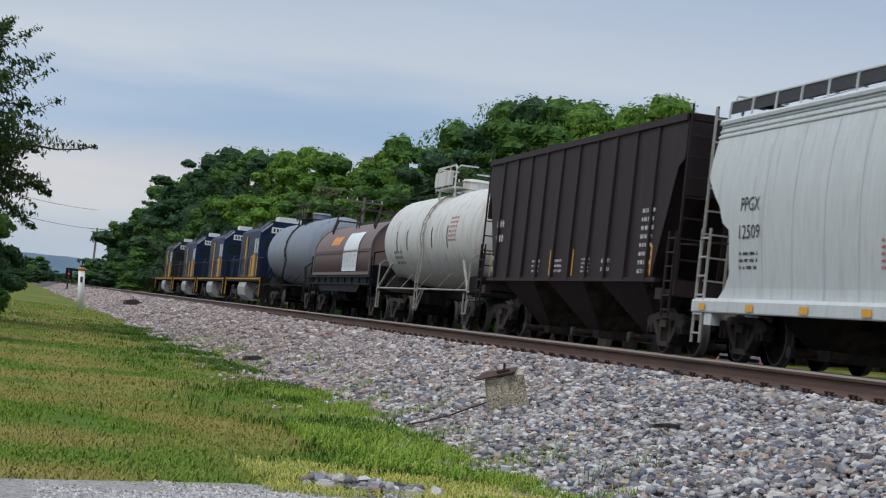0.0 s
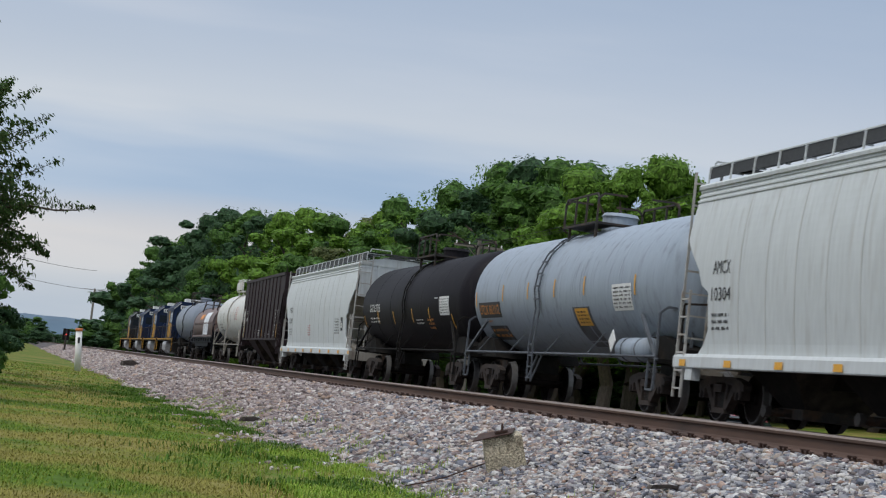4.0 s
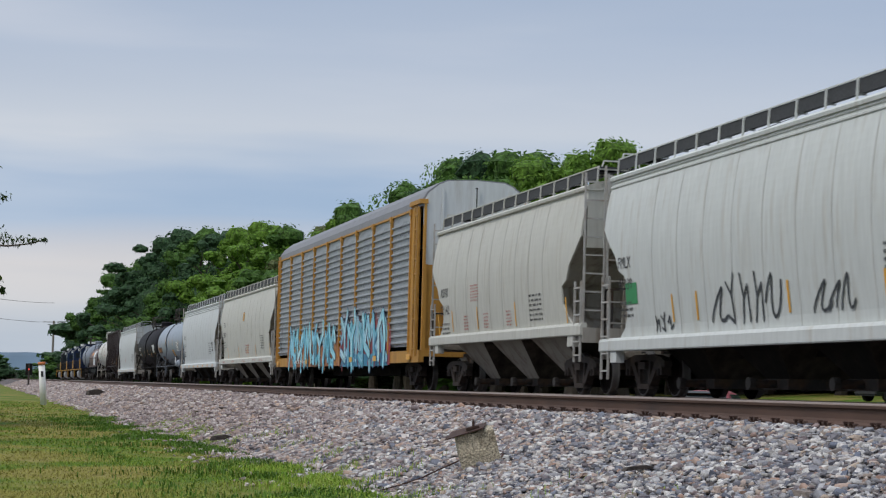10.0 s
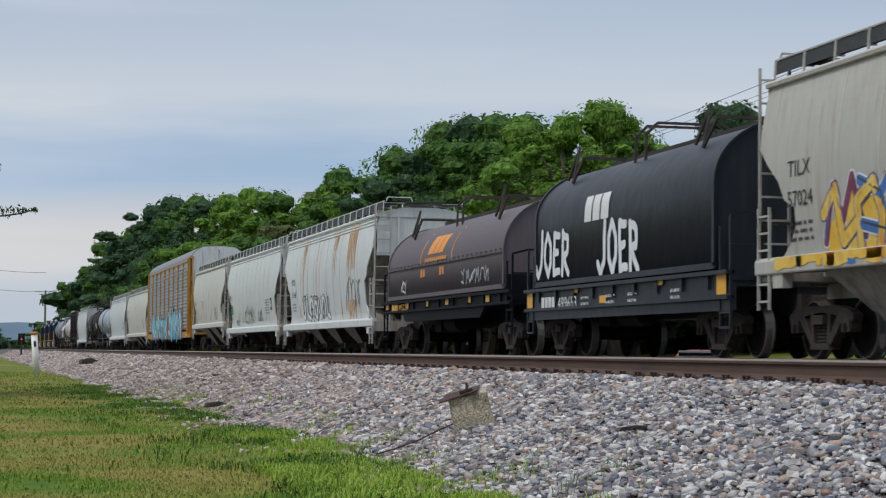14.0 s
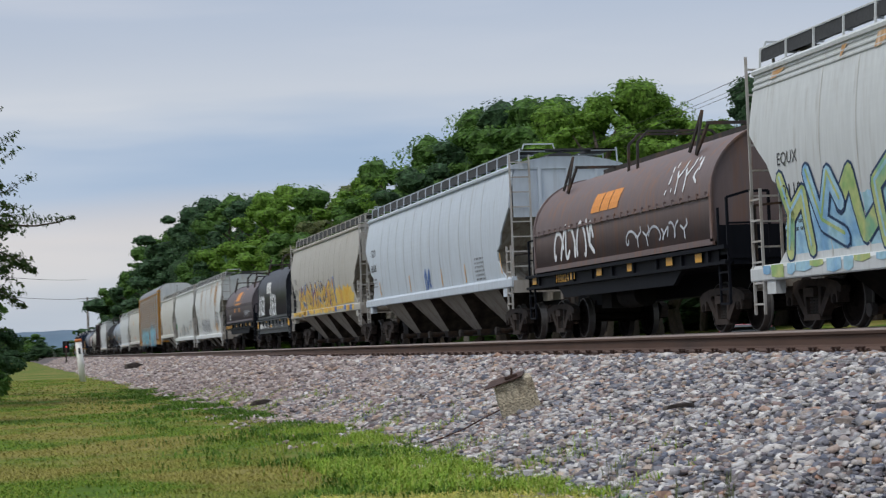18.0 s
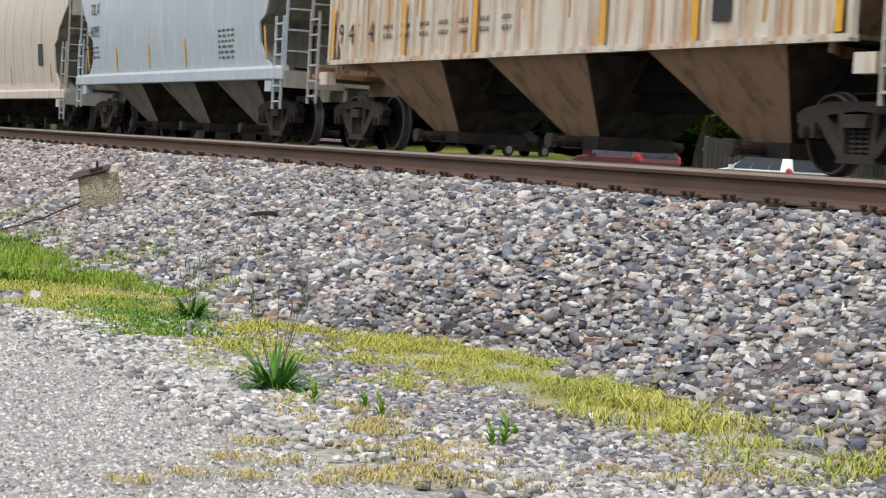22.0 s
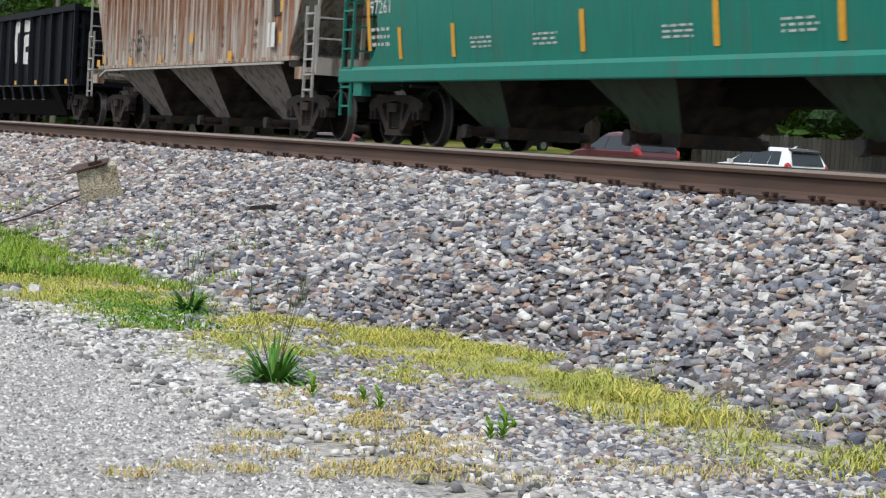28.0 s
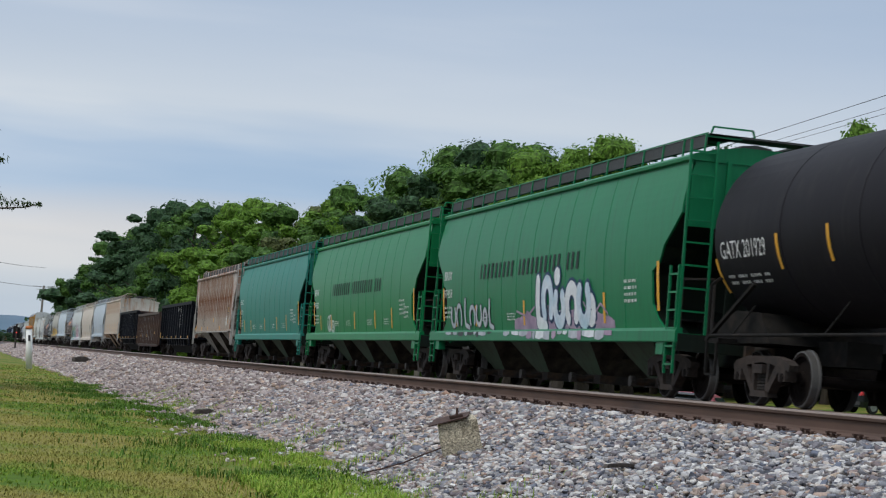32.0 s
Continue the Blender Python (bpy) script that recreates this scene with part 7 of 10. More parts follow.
def leaf_mass(name, blobs, rng, material):
    """The dense foliage inside a crown: rough knobbly lumps that no sky shows through."""
    V, Fc, base = [], [], 0
    nu, nv = 8, 5
    for bx, by, bz, r, rz in blobs:
        ring = [(0.0, 0.0, -1.0)] + [(math.cos(2 * math.pi * u / nu) * math.sin(math.pi * v / nv), math.sin(2 * math.pi * u / nu) * math.sin(math.pi * v / nv), -math.cos(math.pi * v / nv)) for v in range(1, nv) for u in range(nu)] + [(0.0, 0.0, 1.0)]
        k = rng.uniform(0.52, 0.90, len(ring))[:, None]
        V.append(np.array(ring) * k * np.array([r, r, rz]) + np.array([bx, by, bz]))
        f = [(0, 1 + (u + 1) % nu, 1 + u) for u in range(nu)]
        for v in range(nv - 2):
            a = 1 + v * nu
            for u in range(nu):
                w = (u + 1) % nu
                f += [(a + u, a + w, a + nu + w), (a + u, a + nu + w, a + nu + u)]
        last = len(ring) - 1
        a = 1 + (nv - 2) * nu
        f += [(a + u, a + (u + 1) % nu, last) for u in range(nu)]
        Fc.append(np.array(f) + base)
        base += len(ring)
    return tri_mesh(name, np.concatenate(V), np.concatenate(Fc), material, True)


def build_trees():
    kinds = {
        "a": tree_kind(1, 10, 4.2, LEAF_A, 14000, 0.098, 0.28, 24, solid=True),
        "b": tree_kind(2, 10, 4.0, LEAF_B, 14000, 0.098, 0.28, 24, solid=True),
        "c": tree_kind(3, 10, 4.4, LEAF_C, 14000, 0.098, 0.28, 24, solid=True),
        "d": tree_kind(4, 10, 3.6, LEAF_D, 9000, 0.105, 0.15, 18, solid=True),
        "e": tree_kind(6, 10, 3.4, LEAF_B, 4200, 0.105, 0.30, 14),
        "f": tree_kind(7, 10, 4.6, LEAF_C, 14000, 0.098, 0.26, 26, solid=True),
        "A": tree_kind(11, 10, 4.2, LEAF_A, 7500, 0.130, 0.08, 30, solid=True),
        "B": tree_kind(12, 10, 4.0, LEAF_B, 7500, 0.130, 0.08, 30, solid=True),
        "C": tree_kind(13, 10, 4.4, LEAF_C, 7500, 0.130, 0.06, 30, solid=True),
        "g": tree_kind(8, 10, 4.4, LEAF_C, 1800, 0.30, 0.02, 16, solid=True),
        "h": tree_kind(9, 10, 4.4, LEAF_A, 1800, 0.30, 0.02, 16, solid=True),
    }
    names = {"a": "mid-green broadleaf tree in the wood behind the line", "b": "bright green broadleaf tree in the wood behind the line", "c": "dark green broadleaf tree in the wood behind the line",
             "d": "dusky olive tree at the edge of the wood", "e": "thin airy tree with sky between its branches", "f": "dense round dark green tree", "g": "dark green tree deeper in the wood", "h": "mid-green tree deeper in the wood"}
    # bearing, elevation of the top, distance, spread factor, kind
    rows = [(2.6, 0.8, 560, 0.7, "c"), (2.85, 1.7, 520, 0.8, "c"), (3.2, 2.5, 480, 0.7, "c"), (3.7, 3.3, 440, 0.75, "a"), (4.25, 3.35, 410, 0.85, "c"), (4.75, 3.7, 385, 0.9, "a"), (5.2, 4.4, 350, 0.9, "c"), (5.75, 4.7, 335, 0.8, "c"),
            (6.25, 4.75, 315, 0.8, "a"), (6.8, 4.7, 300, 0.8, "c"), (7.3, 4.75, 280, 0.85, "b"), (7.8, 4.95, 265, 0.85, "b"), (8.5, 4.9, 245, 0.9, "b"), (9.0, 4.9, 235, 0.8, "a"), (9.6, 4.9, 215, 0.9, "d"), (10.1, 5.2, 212, 0.8, "b"),
            (10.7, 5.75, 205, 0.8, "a"), (11.5, 5.95, 190, 0.7, "e"), (12.2, 5.9, 185, 0.9, "d"), (12.6, 6.3, 182, 0.8, "a"), (13.0, 6.85, 178, 0.5, "e"), (13.6, 7.1, 168, 0.85, "a"), (14.3, 7.2, 160, 0.85, "c"), (15.1, 7.25, 152, 0.9, "a"),
            (15.9, 7.25, 146, 0.9, "a"), (16.6, 7.1, 138, 0.9, "b"), (17.3, 7.45, 126, 0.8, "b"), (18.1, 7.65, 130, 0.85, "b"), (18.9, 7.65, 130, 0.8, "b"), (19.5, 7.2, 136, 0.8, "b"), (20.2, 6.95, 150, 0.5, "e"), (21.0, 6.4, 158, 0.8, "a"),
            (22.4, 7.65, 146, 0.75, "f"), (23.1, 7.6, 144, 0.75, "f"), (24.2, 6.7, 150, 0.7, "a"), (25.2, 8.6, 136, 0.65, "b"), (26.4, 8.3, 138, 0.8, "b"), (27.6, 7.8, 140, 0.8, "a"), (29.0, 8.2, 130, 0.9, "a"), (30.6, 7.8, 112, 0.9, "c"),
            (32.4, 8.4, 84, 0.9, "a"), (34.4, 8.0, 84, 0.9, "b"), (36.6, 8.4, 82, 0.9, "a"), (39.0, 8.2, 82, 0.9, "c"), (42.0, 8.5, 80, 0.9, "a")]
    rnd = random.Random(12)
    for az, el, dist, sp, k in rows:
        x, y = dist * math.sin(radians(az)), dist * math.cos(radians(az))
        h = dist * math.tan(radians(el)) + 1.1 - land(x, y)
        s = h / 9.9
        wide = s * sp * 1.25
        lab = names[k]
        if dist > 195 and k in "abc":
            k = k.upper()
        t = copy_thing(kinds[k], pose(x, y, land(x, y) - 0.1, 0, 0, rnd.uniform(0, 360)) @ Matrix.Diagonal((wide, wide, s, 1)))
        tagged(t, lab, "tree", "trees of the wood behind the line")
    # second row closes the gaps low down
    for k in range(40):
        az = 3.9 + 38 * (k / 39) ** 1.25
        dist = 1.12 * np.interp(az, [2.5, 6, 10, 15, 20, 30, 42], [540, 340, 225, 165, 150, 138, 92])
        el = 0.72 * np.interp(az, [2.5, 3.6, 6, 10, 13, 18, 21, 26, 42], [1.5, 3.3, 4.7, 5.2, 6.8, 7.5, 6.8, 8.3, 8.2])
        h = dist * math.tan(radians(el)) + 1
        s = h / 9.9
        t = copy_thing(kinds["gh"[k % 2]], pose(dist * math.sin(radians(az)), dist * math.cos(radians(az)), land(dist * math.sin(radians(az)), dist * math.cos(radians(az))) - 0.3, 0, 0, 77 * k) @ Matrix.Diagonal((s * 1.9, s * 1.9, s, 1)))
        tagged(t, names["gh"[k % 2]], "tree", "trees of the wood behind the line")
    # far trees across the end of the straight
    for k in range(44):
        az = -8.5 + 9.2 * k / 38 if k < 39 else 1.95 + 0.17 * (k - 39)
        dist = rnd.uniform(430, 600)
        h = dist * math.tan(radians(rnd.uniform(0.5, 0.85))) + 1.1
        t = copy_thing(kinds["gh"[k % 2]], pose(dist * math.sin(radians(az)), dist * math.cos(radians(az)), -0.3, 0, 0, 55 * k) @ Matrix.Diagonal((h * 0.19, h * 0.19, h * 0.10, 1)))
        tagged(t, "distant green tree at the end of the straight", "tree", "far trees beyond the straight")
    for t in kinds.values():
        for o in list(t.children):
            bpy.data.objects.remove(o)
        bpy.data.objects.remove(t)


def build_left_trees():
    """The trees and bushes beside the lawn."""
    rnd, rng = random.Random(31), np.random.default_rng(31)

    def big(name, label, px, py, h, spread, leaf, n, size, seed, low, lumps, rx=1.0, extra=()):
        t = tree_kind(seed, h, spread, leaf, n, size, low, lumps, 0.25)
        t.name = name
        t.matrix_world = pose(px, py, -0.1, 0, 0, seed * 31)
        tagged(t, label, "tree", "trees beside the lawn")
        return t

    def feathery(name, label, px, py, zc, rx, ry, rz, sprays, leaves, size, leaf, seed, core, length=1.25, trunk=0.22):
        """A loose tree: limbs that end in long leafy sprays."""
        rnd, rng = random.Random(seed), np.random.default_rng(seed)
        t = thing(name, None, None, label, "tree", "trees beside the lawn")
        t.matrix_world = pose(px, py, -0.1)
        m = Mesh()
        limb(m, (0, 0, -0.2), (0.2, 0.1, zc + rz * 0.55), trunk, trunk * 0.2, rnd, 7)
        for k in range(22):
            a, e = k * 2.4, -0.5 + 1.9 * (k / 21)
            q = (0.8 * rx * math.cos(a) * math.cos(e), 0.8 * ry * math.sin(a) * math.cos(e), zc + 0.8 * rz * math.sin(e))
            limb(m, (0.05, 0.02, max(0.4, zc - 0.7 * rz + 0.9 * rz * k / 21)), q, trunk * 0.35, 0.012, rnd, 5)
        d = rng.normal(0, 1, (sprays, 3))
        d /= np.linalg.norm(d, axis=1)[:, None]
        base = d * np.array([rx, ry, rz]) * (rng.uniform(0.12, 1.0, sprays) ** 0.4 * 0.88)[:, None] + np.array([0, 0, zc])
        way = d + rng.normal(0, 0.42, (sprays, 3)) + np.array([0, 0, 0.22])
        way /= np.linalg.norm(way, axis=1)[:, None]
        span = length * rng.uniform(0.5, 1.25, sprays)
        for b, w, s in zip(base, way, span):
            m.tube(b - w * s * 0.4, b + w * s * 0.9, 0.016, 0.004, 3, caps=False)
        part("trunk", m, M_BARK, t)
        n = sprays * leaves
        k = np.repeat(np.arange(sprays), leaves)
        u = rng.uniform(0.0, 1.0, n)
        c = base[k] + way[k] * (span[k] * u)[:, None] + rng.normal(0, 1, (n, 3)) * (0.15 * (1.1 - 0.75 * u))[:, None] * np.array([1, 1, 0.65])
        part("crown", leaf_quads("crown", c, way[k], size, rng, leaf, 0.3), None, t)
        blobs = [(rng.uniform(-0.55, 0.55) * rx, rng.uniform(-0.55, 0.55) * ry, zc + rng.uniform(-0.75, 0.5) * rz, rx * 0.28, rz * 0.24) for _ in range(14)]
        part("inner_foliage", leaf_cloud("inner_foliage", blobs, core, size * 2.0, rng, leaf, 0.2), None, t)
        return t

    tree = feathery("tree", "large dark green tree with loose feathery branches", -4.4, 47, 4.7, 4.6, 3.6, 4.2, 1050, 84, 0.070, LEAF_S, 41, 15000)
    # long bare-ended branch that reaches over the lawn
    m = Mesh()
    limb(m, (1.5, 0, 4.2), (5.75, -1.2, 4.45), 0.06, 0.010, rnd, 8)
    limb(m, (3.4, -0.5, 4.0), (4.9, -1.0, 3.3), 0.03, 0.008, rnd, 4)
    side = Mesh()
    limb(side, (3.0, -0.4, 3.4), (4.6, -0.9, 2.5), 0.03, 0.008, rnd, 4)
    part("long_limb", m, M_BARK, tree)
    part("side_limb", side, M_BARK, tree)
    n = 1300
    u = rng.uniform(0, 1, n)
    pick = rng.integers(0, 3, n)
    A = np.array([(2.6, -0.3, 4.25), (3.4, -0.5, 4.0), (3.0, -0.4, 3.4)])[pick]
    Z = np.array([(5.8, -1.2, 4.45), (4.9, -1.0, 3.2), (4.6, -0.9, 2.4)])[pick]
    c = A + (Z - A) * u[:, None] + rng.normal(0, 1, (n, 3)) * (0.17 * (1.15 - u))[:, None]
    part("long_limb_leaves", leaf_quads("long_limb_leaves", c, (Z - A) / 3, 0.060, rng, LEAF_S, 0.3), None, tree)
    feathery("tree", "broad dark green tree beside the lawn", -9.6, 49, 5.0, 4.6, 3.6, 4.9, 700, 70, 0.078, LEAF_S, 42, 12000)
    feathery("tree", "tree with russet young leaves", -6.1, 41.5, 4.6, 1.8, 1.5, 1.7, 240, 60, 0.06, LEAF_R, 43, 2500, 0.9, 0.08)
    big("tree", "dense dark undergrowth tree", -6.4, 44, 4.4, 3.4, LEAF_S, 24000, 0.098, 44, 0.0, 20)
    small = big("tree", "small mid-green young tree beside the lawn", -1.75, 34, 3.9, 1.55, LEAF_A, 20000, 0.062, 45, 0.06, 22)
    big("tree", "low dark green tree at the lawn's end", -1.15, 60, 3.4, 1.7, LEAF_C, 12000, 0.07, 46, 0.0, 14)
    big("tree", "dark green hedge tree along the lawn", -2.6, 50, 3.0, 1.9, LEAF_C, 12000, 0.07, 48, 0.0, 14)
    big("bush", "yellow-green leafy bush at the lawn edge", -3.5, 30.5, 1.9, 1.0, LEAF_D, 14000, 0.05, 49, 0.0, 14)
    # rough grass under the trees
    n = 6000
    y = rng.uniform(33, 80, n)
    x = -1.2 - np.abs(rng.normal(0, 1.0, n)) - (45 - y) * 0.012
    blades("rough_grass", np.stack([x, y, np.full(n, -0.05)], 1), rng.uniform(0.15, 0.5, n), rng.uniform(0.02, 0.04, n), rng, M_TALL, 0.7, "rough tall grass under the trees")


# ---- far things ----
def build_far():
    m_hill = mat("hazy_blue_woodland_hill", (0.10, 0.15, 0.20), 1.0, 0, 0.2, 0.02)
    m = Mesh()
    n = 60
    top = []
    for k in range(n + 1):
        az = radians(-14 + 34 * k / n)
        r = 1900
        h = 27 + 9 * noise.noise((k * 0.13, 0.5, 0)) + 2.5 * noise.noise((k * 0.9, 3.5, 0))
        top.append((r * math.sin(az), r * math.cos(az), h))
    m.loft([[(x * 0.97, y * 0.97, -3) for x, y, z in top], [(x * 0.985, y * 0.985, z * 0.7) for x, y, z in top], top, [(x * 1.05, y * 1.05, -3) for x, y, z in top]], close=False, caps=False)
    thing("hill", smooth(m), m_hill, "distant hazy blue wooded ridge", "hill", kind="structure")
    m_mid = mat("distant_treeline", (0.06, 0.095, 0.055), 1.0, 0, 0.3, 0.05)
    m = Mesh()
    rng = random.Random(2)
    top = []
    for k in range(160):
        az = radians(-10 + 16 * k / 159)
        r = 760 + rng.uniform(-20, 20)
        top.append((r * math.sin(az), r * math.cos(az), 4.6 + 1.5 * noise.noise((k * 0.35, 1, 0)) + rng.uniform(-0.4, 0.4)))
    m.loft([[(x, y, -1) for x, y, z in top], [(x * 0.995, y * 0.995, z * 0.6) for x, y, z in top], top, [(x * 1.02, y * 1.02, -1) for x, y, z in top]], close=False, caps=False)
    thing("far_treeline", m, m_mid, "far line of green trees below the ridge", "trees", kind="stuff")

    def pole(px, py, h, arm, lab, wide=1.1):
        p = thing("utility_pole", None, None, lab, "utility pole", "poles along the line")
        p.matrix_world = pose(px, py, 0)
        part("pole", Mesh().tube((0, 0, -0.3), (0, 0, h), 0.16 * wide, 0.11 * wide, 10), M_WOOD, p)
        part("crossarm", Mesh().box(-arm, -0.06, h - 0.45, arm, 0.06, h - 0.30).bar((-arm * 0.5, 0, h - 0.4), (0, 0, h - 1.1), 0.05).bar((arm * 0.5, 0, h - 0.4), (0, 0, h - 1.1), 0.05), M_WOOD, p)
        for s in (-0.92, -0.4, 0.4, 0.92):
            part("insulator", Mesh().tube((s * arm, 0, h - 0.30), (s * arm, 0, h - 0.12), 0.05, 0.035, 8), M_POST, p)
        return (px, py, h)

    pole(25.5, 148, 10.4, 1.5, "grey wooden utility pole with crossarm")
    pole(26.0, 111, 10.0, 1.5, "grey wooden utility pole with crossarm")
    pole(21.5, 600, 19.0, 3.2, "tall distant utility pole with crossarm", 2.6)
    def wire(p, q, sag, r, lab):
        p, q = Vector(p), Vector(q)
        m = Mesh()
        pts = []
        for k in range(25):
            t = k / 24
            c = p.lerp(q, t)
            c.z -= sag * 4 * t * (1 - t)
            pts.append(c)
        for a, b in zip(pts, pts[1:]):
            m.tube(a, b, r, r, 5, caps=False)
        thing("overhead_wire", m, M_WIRE, lab, "wire", "overhead wires")
    for dx, z, r in ((0.0, 11.8, 0.011), (0.25, 11.35, 0.008), (0.55, 11.25, 0.008)):
        wire((26 + dx, 20, z), (26 + dx, 111, 9.75), 0.5, r, "thin dark overhead wire along the line")
        wire((26 + dx, 111, 9.75), (25.5 + dx, 148, 10.2), 0.3, 0.014, "thin dark overhead wire along the line")
    wire((21.5, 600, 18.6), (-16, 250, 11.4), 1.0, 0.05, "far overhead wire across the line")
    wire((21.5, 600, 24.5), (-16, 250, 13.9), 1.0, 0.05, "far overhead wire across the line")
    # distant signal with its red light
    sg = thing("railway_signal", None, None, "distant railway signal post showing red", "signal")
    sg.matrix_world = pose(5.0, 205, 0)
    part("mast", Mesh().tube((0, 0, 0), (0, 0, 2.6), 0.10, seg=8), M_STEEL, sg)
    part("backplate", Mesh().box(-0.35, -0.05, 1.5, 0.35, 0.05, 2.7), M_UNDER, sg)
    part("lamp", Mesh().tube((0, -0.12, 2.1), (0, -0.05, 2.1), 0.075, seg=12), mat("red_lamp", (0.6, 0.05, 0.05), 0.4, emit=(1.0, 0.08, 0.06, 0.8)), sg, "glowing red lamp")
    # wooden fence beyond the line
    fence = thing("board_fence", None, None, "weathered grey wooden board fence", "fence")
    fence.matrix_world = pose(43.5, 64.0, 0, 0, 0, -12) @ Matrix.Diagonal((1.3, 1, 1.2, 1))
    # the weathered wood again, darkened for the shade the boards stand in
    dark = mat("dark_fence_wood", (0.055, 0.050, 0.045), 0.9, 0, 0.35, 5, (4, 4, 0.4), rnd=0.3)
    me = Mesh().box(-0.07, -0.012, 0.05, 0.07, 0.012, 1.85).data("board", dark)
    for k in range(70):
        part("board", me, None, fence, at=pose(-2 + 0.155 * k, 0, 0.02 * math.sin(k * 1.7)))
    part("rail", Mesh().box(-2.1, 0.012, 0.4, 9.0, 0.06, 0.5).box(-2.1, 0.012, 1.4, 9.0, 0.06, 1.5), M_WOOD, fence)
    for k in range(5):
        part("fence_post", Mesh().box(-2 + 2.6 * k, 0.05, -0.1, -1.9 + 2.6 * k, 0.15, 1.9), M_WOOD, fence)


def suv(label, paint_m, at):
    """A parked family SUV; its nose points along +y, origin on the ground."""
    c = thing("parked_suv", None, None, label, "car", "parked cars")
    c.matrix_world = at
    W = 0.91
    m = Mesh()
    rings = []
    for y, roof, w in ((-2.27, 0.92, 0.84), (-2.22, 1.06, 0.87), (-2.08, 1.40, 0.90), (-1.95, 1.60, W), (-1.65, 1.66, W), (-0.4, 1.69, W), (0.15, 1.64, W), (0.62, 1.36, W), (1.02, 1.09, W), (1.65, 1.02, 0.89), (2.08, 0.90, 0.84), (2.24, 0.66, 0.74)):
        belt = min(1.04, roof - 0.03)
        top = w - 0.30 * max(0.0, roof - belt) / 0.62
        rings.append([(-w * 0.96, y, 0.30), (-w, y, 0.62 if roof > 0.8 else 0.5), (-w, y, belt), (-top, y, roof - 0.05 * (roof > 1.1)), (-top + 0.12, y, roof), (top - 0.12, y, roof), (top, y, roof - 0.05 * (roof > 1.1)), (w, y, belt), (w, y, 0.62 if roof > 0.8 else 0.5), (w * 0.96, y, 0.30)])
    part("body", m.loft(rings), paint_m, c)
    slope = 0.27 / 0.58
    for s in (-1, 1):
        for y0, y1, t0, t1 in ((-1.76, -1.16, -1.60, -1.16), (-1.13, -0.20, -1.13, -0.20), (-0.17, 0.88, -0.17, 0.24)):
            lo, hi = W + 0.006 - slope * 0.04, W + 0.006 - slope * 0.50
            q = [(s * lo, y0, 1.08), (s * lo, y1, 1.08), (s * hi, t1, 1.54), (s * hi, t0, 1.54)]
            part("side_window", Mesh().add(q + [(x - s * 0.01, y, z) for x, y, z in q], [(0, 1, 2, 3), (0, 1, 5, 4), (1, 2, 6, 5), (2, 3, 7, 6), (3, 0, 4, 7)]), M_GLASS, c)
        m = Mesh()
        m.loft([[(s * 0.70, -2.275, 0.95), (s * 0.87, -2.25, 0.95), (s * 0.92, -2.08, 0.98), (s * 0.80, -2.1, 0.97)], [(s * 0.76, -2.235, 1.08), (s * 0.88, -2.21, 1.08), (s * 0.92, -2.08, 1.10), (s * 0.80, -2.1, 1.09)],
                [(s * 0.83, -2.18, 1.17), (s * 0.86, -2.17, 1.17), (s * 0.87, -2.13, 1.17), (s * 0.84, -2.14, 1.17)]])
        part("tail_light", m, mat("red_lens", (0.45, 0.02, 0.02), 0.25, 0, 0.05), c, "red tail light")
        part("door_mirror", Mesh().box(s * (W + 0.02), 0.62, 1.05, s * (W + 0.20), 0.74, 1.20), paint_m, c)
        for y in (-1.35, 1.38):
            w = part("wheel", Mesh().tube((s * (W - 0.2), y, 0.34), (s * (W + 0.02), y, 0.34), 0.35, seg=20), mat("tyre", (0.02, 0.02, 0.02), 0.9), c)
            part("hub", Mesh().tube((s * (W + 0.01), y, 0.34), (s * (W + 0.03), y, 0.34), 0.22, seg=14), P_SILVER_CAR, w)
    part("rear_window", Mesh().add([(-0.70, -2.235, 1.08), (0.70, -2.235, 1.08), (0.62, -2.035, 1.52), (-0.62, -2.035, 1.52)], [(0, 1, 2, 3)]), M_GLASS, c)
    part("spoiler", Mesh().add([(-0.62, -2.14, 1.57), (0.62, -2.14, 1.57), (0.62, -1.85, 1.655), (-0.62, -1.85, 1.655), (-0.62, -2.12, 1.54), (0.62, -2.12, 1.54), (0.62, -1.92, 1.58), (-0.62, -1.92, 1.58)], [(0, 1, 2, 3), (7, 6, 5, 4), (0, 4, 5, 1), (1, 5, 6, 2), (3, 7, 4, 0)]), M_BLK, c)
    part("windscreen", Mesh().add([(-0.72, 1.03, 1.10), (0.72, 1.03, 1.10), (0.60, 0.24, 1.61), (-0.60, 0.24, 1.61)], [(0, 1, 2, 3)]), M_GLASS, c)
    part("rear_wiper", Mesh().bar((0.0, -2.25, 1.10), (0.4, -2.20, 1.18), 0.02), M_BLK, c)
    part("roof_antenna", Mesh().add([(-0.03, -1.5, 1.66), (0.03, -1.5, 1.66), (0.0, -1.62, 1.76), (0.0, -1.35, 1.67)], [(0, 1, 2), (0, 2, 3), (1, 3, 2)]), paint_m, c)
    part("bumper", Mesh().box(-0.86, -2.31, 0.42, 0.86, -2.2, 0.62), M_BLK, c)
    return c


P_SILVER_CAR = mat("alloy", (0.45, 0.45, 0.46), 0.4, 0.6)


